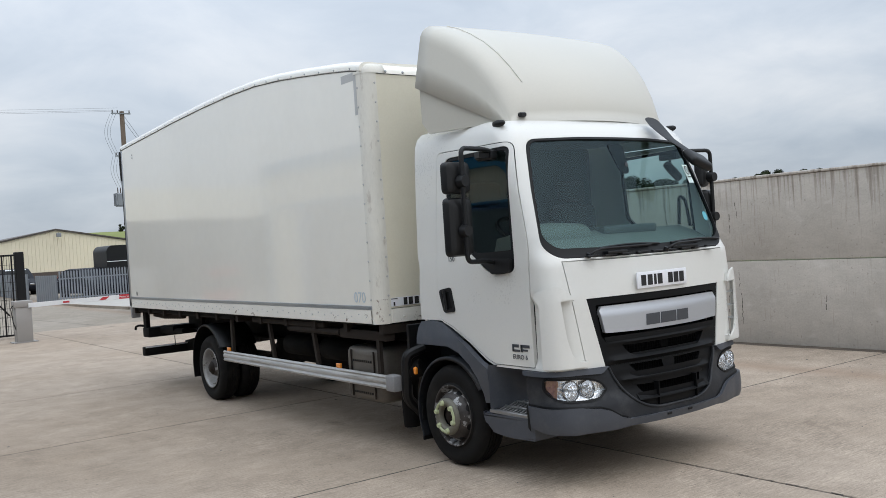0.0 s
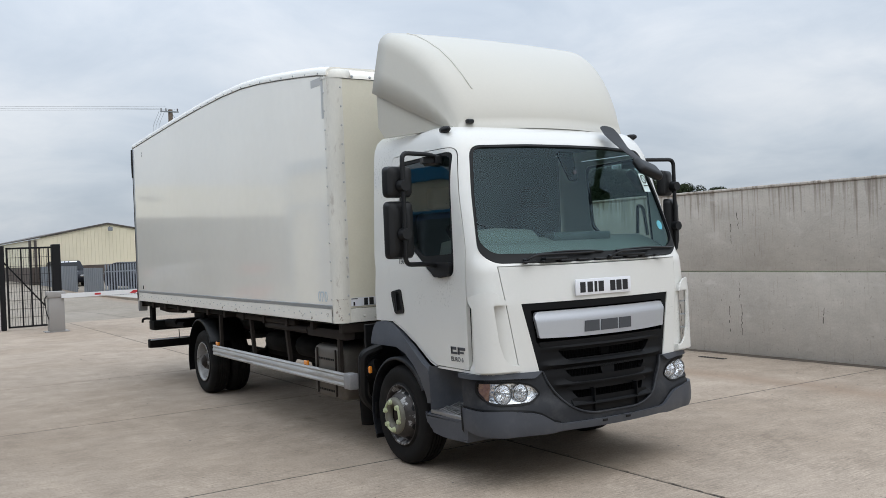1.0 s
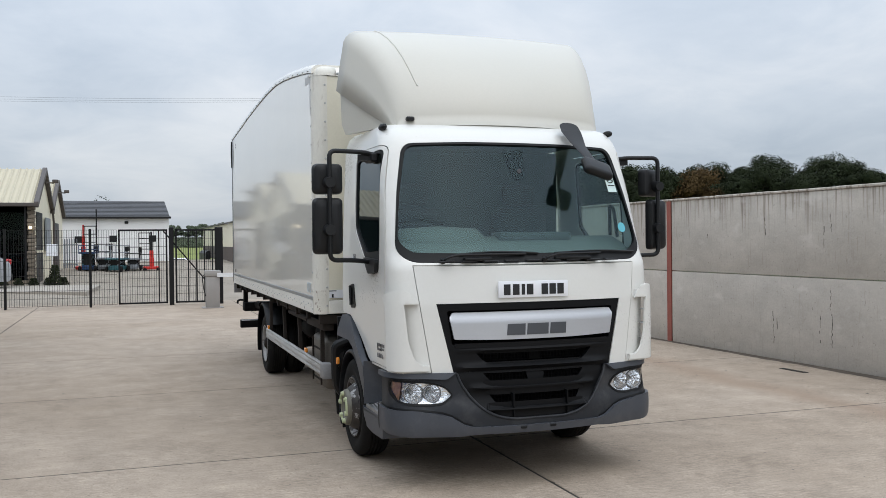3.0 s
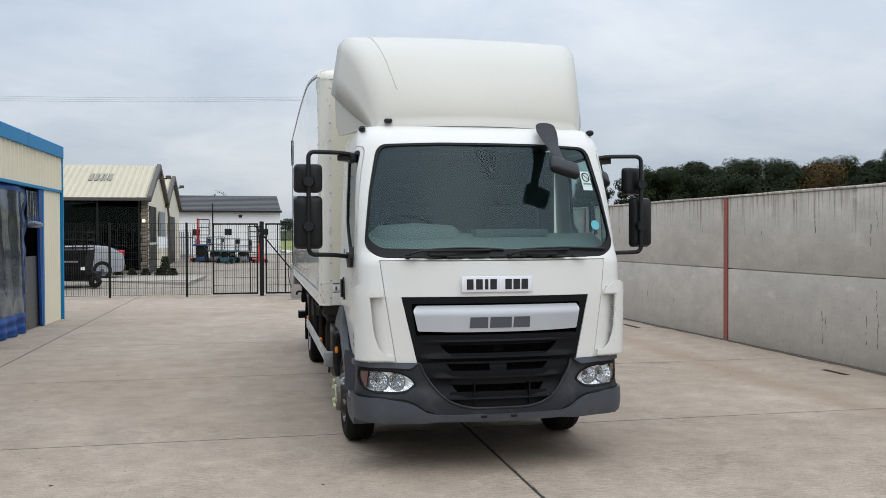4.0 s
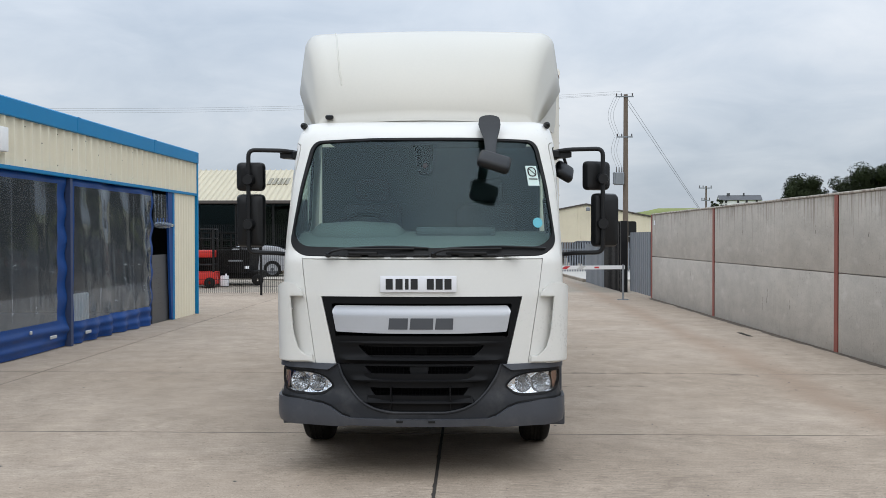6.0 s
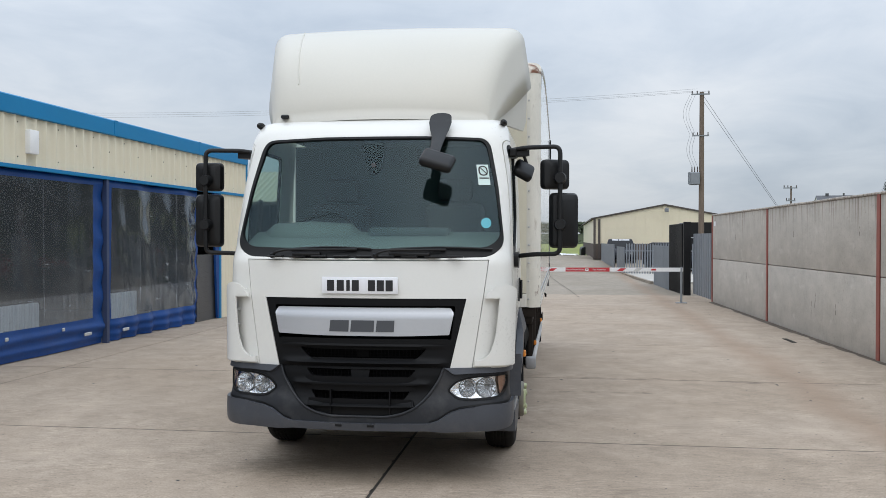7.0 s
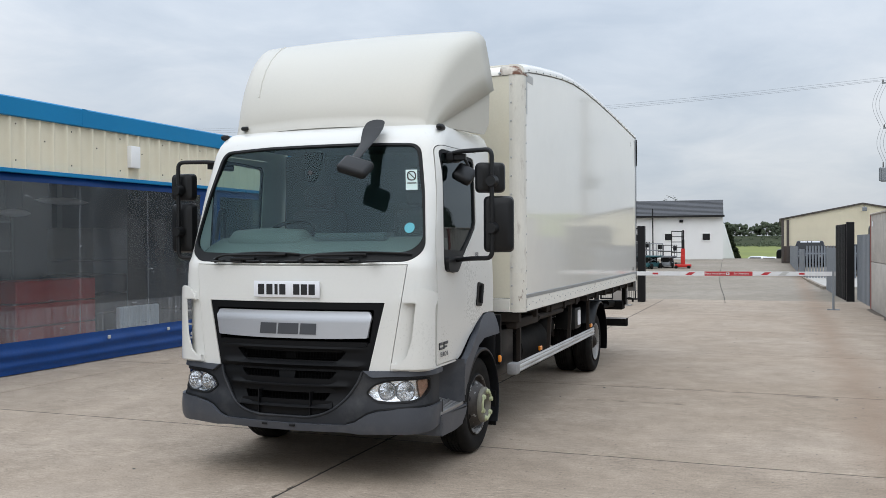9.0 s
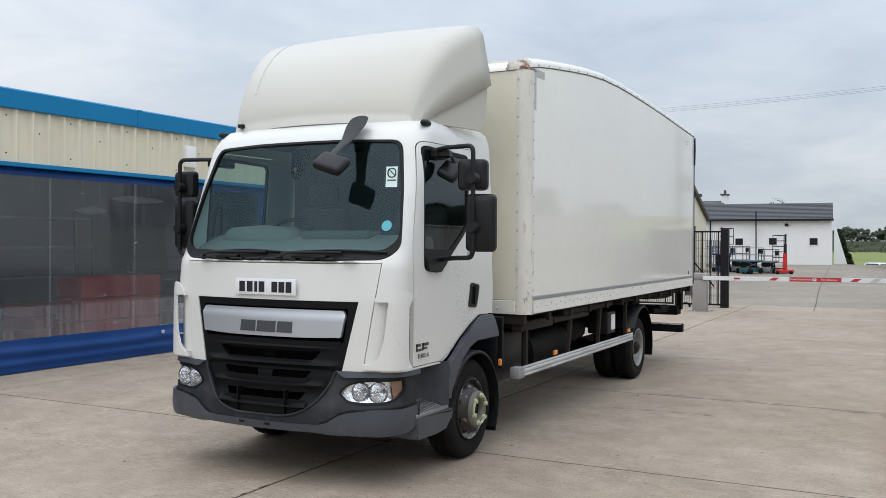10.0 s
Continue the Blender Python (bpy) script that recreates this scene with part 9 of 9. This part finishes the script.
rnd = random.Random(21)
k = 0
a = 24.4
while a < 44:
    d = rnd.uniform(118, 140)
    x, y = az(a, d)
    top = 1.65 + d * math.tan(radians(4.95 + 0.35 * math.sin(a * 1.7) + rnd.uniform(-0.35, 0.2)))
    autumn = 33.2 < a < 34.6
    tree("tree", x, y, top - ground_z(x, y), rnd.uniform(3.0, 4.2), k, M_LEAFB if autumn else M_LEAF, "autumn-tinged broadleaf tree in the row" if autumn else "dark green broadleaf tree in the row", 1.0)
    a += rnd.uniform(0.8, 1.3); k += 1
for a, el, sp, dn in ((20.1, 4.05, 1.5, 0.8), (20.9, 4.0, 1.5, 0.7), (22.6, 3.9, 1.4, 0.22), (46, 3.6, 3.4, 0.8), (48, 3.2, 3.2, 0.8), (50.5, 3.0, 3.2, 0.8), (52.5, 2.9, 3.0, 0.8), (54.5, 3.2, 3.4, 0.9), (56.5, 3.1, 3.2, 0.8), (58.5, 2.8, 3.2, 0.8), (62, 3.1, 3.2, 0.8)):
    x, y = az(a, 128)
    tree("tree", x, y, 1.65 + 128 * math.tan(radians(el)) - ground_z(x, y), sp, int(a * 10), M_LEAF, "dark green broadleaf tree in the row" if dn > 0.5 else "thin sparse tree in the row", dn)
rnd = random.Random(14)
x = -62.0
while x < 34:
    y = rnd.uniform(325, 345)
    tree("tree", x, y, rnd.uniform(4.2, 6.4) + (1.5 if -34 < x < -20 else 0), rnd.uniform(3.0, 4.2), int(x * 10 + 5000), M_LEAFHAZE, "far green tree in the hedgerow", 0.55, 0.30, 110)
    x += rnd.uniform(2.6, 4.6)
tree("tree", -5.0, 66.0, 5.5, 1.1, 77, M_LEAF, "thin tree top behind the house roof", 0.4, 0.10, 90)
rnd = random.Random(5)
cs, rs = [], []
for k in range(420):
    x, y = rnd.uniform(-70, 45), (rnd.uniform(248, 258) if k % 2 else rnd.uniform(262, 322))
    cs.append((x, y, ground_z(x, y) + rnd.uniform(0.0, 0.6))); rs.append(rnd.uniform(0.6, 1.5))
tagged(leaves("hedge", cs, rs, 80, 0.25, 6, M_LEAFHAZE), "dark hedges and scrub along the far field", "hedge", kind="stuff")
cs, rs = [], []
for k in range(160):
    q = rnd.random()
    x, y = -1.0 + 1.35 * q + rnd.uniform(-0.1, 0.12), 73.0 + rnd.uniform(0, 1.2)
    cs.append((x, y, -0.4 + max(0.0, 3.3 * (1 - q * 1.05)) + rnd.uniform(-0.6, 0.10))); rs.append(rnd.uniform(0.10, 0.20))
tagged(leaves("hedge", cs, rs, 90, 0.06, 8, M_LEAF), "dark hedge climbing behind the garden wall", "hedge", kind="stuff")
# far farmhouse on the hill
fx, fy = 56.9, 185.0
farm = tagged(empty("farmhouse", fx, fy, ground_z(fx, fy) - 0.2, -10), "far white farmhouse with grey roof", "house")
bm = B()
prism(bm, [(-2.4, 0), (2.4, 0), (2.4, 1.75), (0, 2.75), (-2.4, 1.75)], "x", -4.2, 4.2)
part("wall", bm, M_WHITEP, farm)
for sd in (-1, 1):
    bm = B()
    prism(bm, [(sd * 2.6, 1.65), (0, 2.75), (0, 2.87), (sd * 2.6, 1.77)], "x", -4.3, 4.3)
    part("roof", bm, M_SLATE, farm)
for x in (-2.9, -0.5, 1.2, 3.2):
    for z in (0.35, 1.15):
        bm = B()
        box(bm, x - 0.22, x + 0.22, -2.46, -2.39, z, z + 0.5)
        part("window", bm, M_BLACK, farm)
for x, w in ((-2.2, 0.3), (0.9, 0.14)):
    bm = B()
    box(bm, x - w, x + w, -0.3, 0.3, 2.5, 3.3)
    part("chimney", bm, M_SLATE, farm)
bm = B()
box(bm, 4.2, 5.6, -1.5, 1.5, 0.0, 0.9)
part("lean_to", bm, M_SLATE, farm)
cs, rs = [], []
rnd = random.Random(3)
for k in range(60):
    x = fx + rnd.choice((rnd.uniform(-6.5, -4.2), rnd.uniform(-4, 12)))
    cs.append((x, fy - 2.8 + rnd.uniform(-0.4, 0.4), ground_z(x, fy) + rnd.uniform(-0.3, 0.3 if x > fx - 4.2 else 1.5))); rs.append(rnd.uniform(0.25, 0.5))
tagged(leaves("hedge", cs, rs, 80, 0.14, 9, M_LEAF), "dark garden hedge round the far farmhouse", "hedge", kind="stuff")

# ---- yard slabs and small litter, last ----
XS = [-12.9, -9.3, -4.95, 0.1, 5.72]
YS = [-16.0, -12.4, -8.9, -5.45, -2.0, 1.43, 4.83, 8.3, 11.8, 15.3, 18.8, 21.0]
cache = {}
for i in range(len(XS) - 1):
    for j in range(len(YS) - 1):
        w, d = XS[i + 1] - XS[i], YS[j + 1] - YS[j]
        key = (round(w, 3), round(d, 3))
        if key not in cache:
            bm = B()
            gap = 0.0085
            box(bm, -w / 2 + 0.011, w / 2 - 0.011, -d / 2 + gap, d / 2 - gap, -0.029, 0.0, 0.004, 1)
            me = bpy.data.meshes.new("slab")
            bm.to_mesh(me); bm.free()
            me.materials.append(M_SLAB)
            cache[key] = me
        ob = new("slab", cache[key])
        ob.parent = ground
        ob.location = ((XS[i] + XS[i + 1]) / 2, (YS[j] + YS[j + 1]) / 2, 0)
for x in XS[1:-1]:
    bm = B()
    box(bm, x - 0.03, x + 0.03, -16, 21, -0.028, -0.005)
    part("joint_filler", bm, M_JOINT, ground)
for y in YS[1:-1]:
    bm = B()
    box(bm, -12.9, 5.7, y - 0.02, y + 0.02, -0.0285, -0.002)
    part("joint_filler", bm, M_JOINT, ground)
# cracks across the drive
rnd = random.Random(17)
for path in (((-0.2, 54.0), (0.57, 38.8), (0.91, 32.7), (1.29, 27.2), (1.63, 22.7), (1.83, 19.6)), ((1.27, 27.5), (1.88, 27.3)), ((0.05, 22.0), (0.45, 22.05)), ((-1.85, 31.0), (0.56, 27.8))):
    bm = B()
    for (x0, y0), (x1, y1) in zip(path, path[1:]):
        m = max(3, int(math.hypot(x1 - x0, y1 - y0) / 0.5))
        for q in range(m):
            xa, ya, xb, yb = x0 + (x1 - x0) * q / m, y0 + (y1 - y0) * q / m, x0 + (x1 - x0) * (q + 1) / m, y0 + (y1 - y0) * (q + 1) / m
            w = rnd.uniform(0.004, 0.011)
            ha, hb = ground_z(xa, ya) + 0.012, ground_z(xb, yb) + 0.012
            bm.faces.new([bm.verts.new(v) for v in ((xa - w, ya - w, ha), (xa + w, ya + w, ha), (xb + w, yb + w, hb), (xb - w, yb - w, hb))])
    part("crack", bm, M_JOINT, ground)
# spalled edges along the lengthwise joint
rnd = random.Random(23)
sp_b = B()
for k in range(90):
    y = rnd.uniform(-4.6, 1.5)
    x = 0.1 + rnd.choice((-1, 1)) * rnd.uniform(0.006, 0.012)
    ln, w = rnd.uniform(0.01, 0.04), rnd.uniform(0.002, 0.005)
    sp_b.faces.new([sp_b.verts.new((x + dx * w, y + dy * ln, 0.0012)) for dx, dy in ((-1, -0.7), (-0.4, -1), (0.9, -0.6), (1, 0.5), (0.2, 1), (-0.8, 0.7))])
part("spalled_edge", sp_b, M_JOINT, ground, smooth=0)
# faint tyre marks
for path, w in ((((1.35, 4.84), (2.25, 4.88), (2.93, 4.87), (3.75, 4.70)), 0.08), (((1.30, 3.85), (2.30, 3.89)), 0.06)):
    bm = B()
    pts = rounded([(x, y, 0.0016) for x, y in path], 0.4, 5)
    left, right = [], []
    for q, c in enumerate(pts):
        d = (pts[min(q + 1, len(pts) - 1)] - pts[max(q - 1, 0)]).normalized()
        n = Vector((-d.y, d.x, 0)) * w * (0.55 + 0.45 * math.sin(q * 1.7))
        left.append(bm.verts.new(c + n)); right.append(bm.verts.new(c - n))
    bridge(bm, left, right, closed=False)
    part("tyre_mark", bm, M_MARK, ground, smooth=0)
rnd = random.Random(9)
lt = B()
for k in range(1500):
    x, y = (rnd.uniform(-5.6, 5.4) if k % 2 else rnd.triangular(0.6, 5.4, 4.6)), -4.8 + 22 * rnd.random() ** 1.4
    r = rnd.uniform(0.003, 0.009) if rnd.random() < 0.93 else rnd.uniform(0.010, 0.020)
    pts = [(x + r * math.cos(t) * rnd.uniform(0.6, 1.3), y + r * math.sin(t) * rnd.uniform(0.6, 1.3), 0.001) for t in (0, 1.26, 2.5, 3.77, 5.0)]
    base = ring(lt, pts)
    tip = lt.verts.new((x, y, r * 0.3))
    for q in range(5):
        lt.faces.new((base[q], base[(q + 1) % 5], tip))
tagged(part("grit", lt, M_BLACK, smooth=0), "dark grit and crumbs scattered on the yard", "grit", kind="stuff")
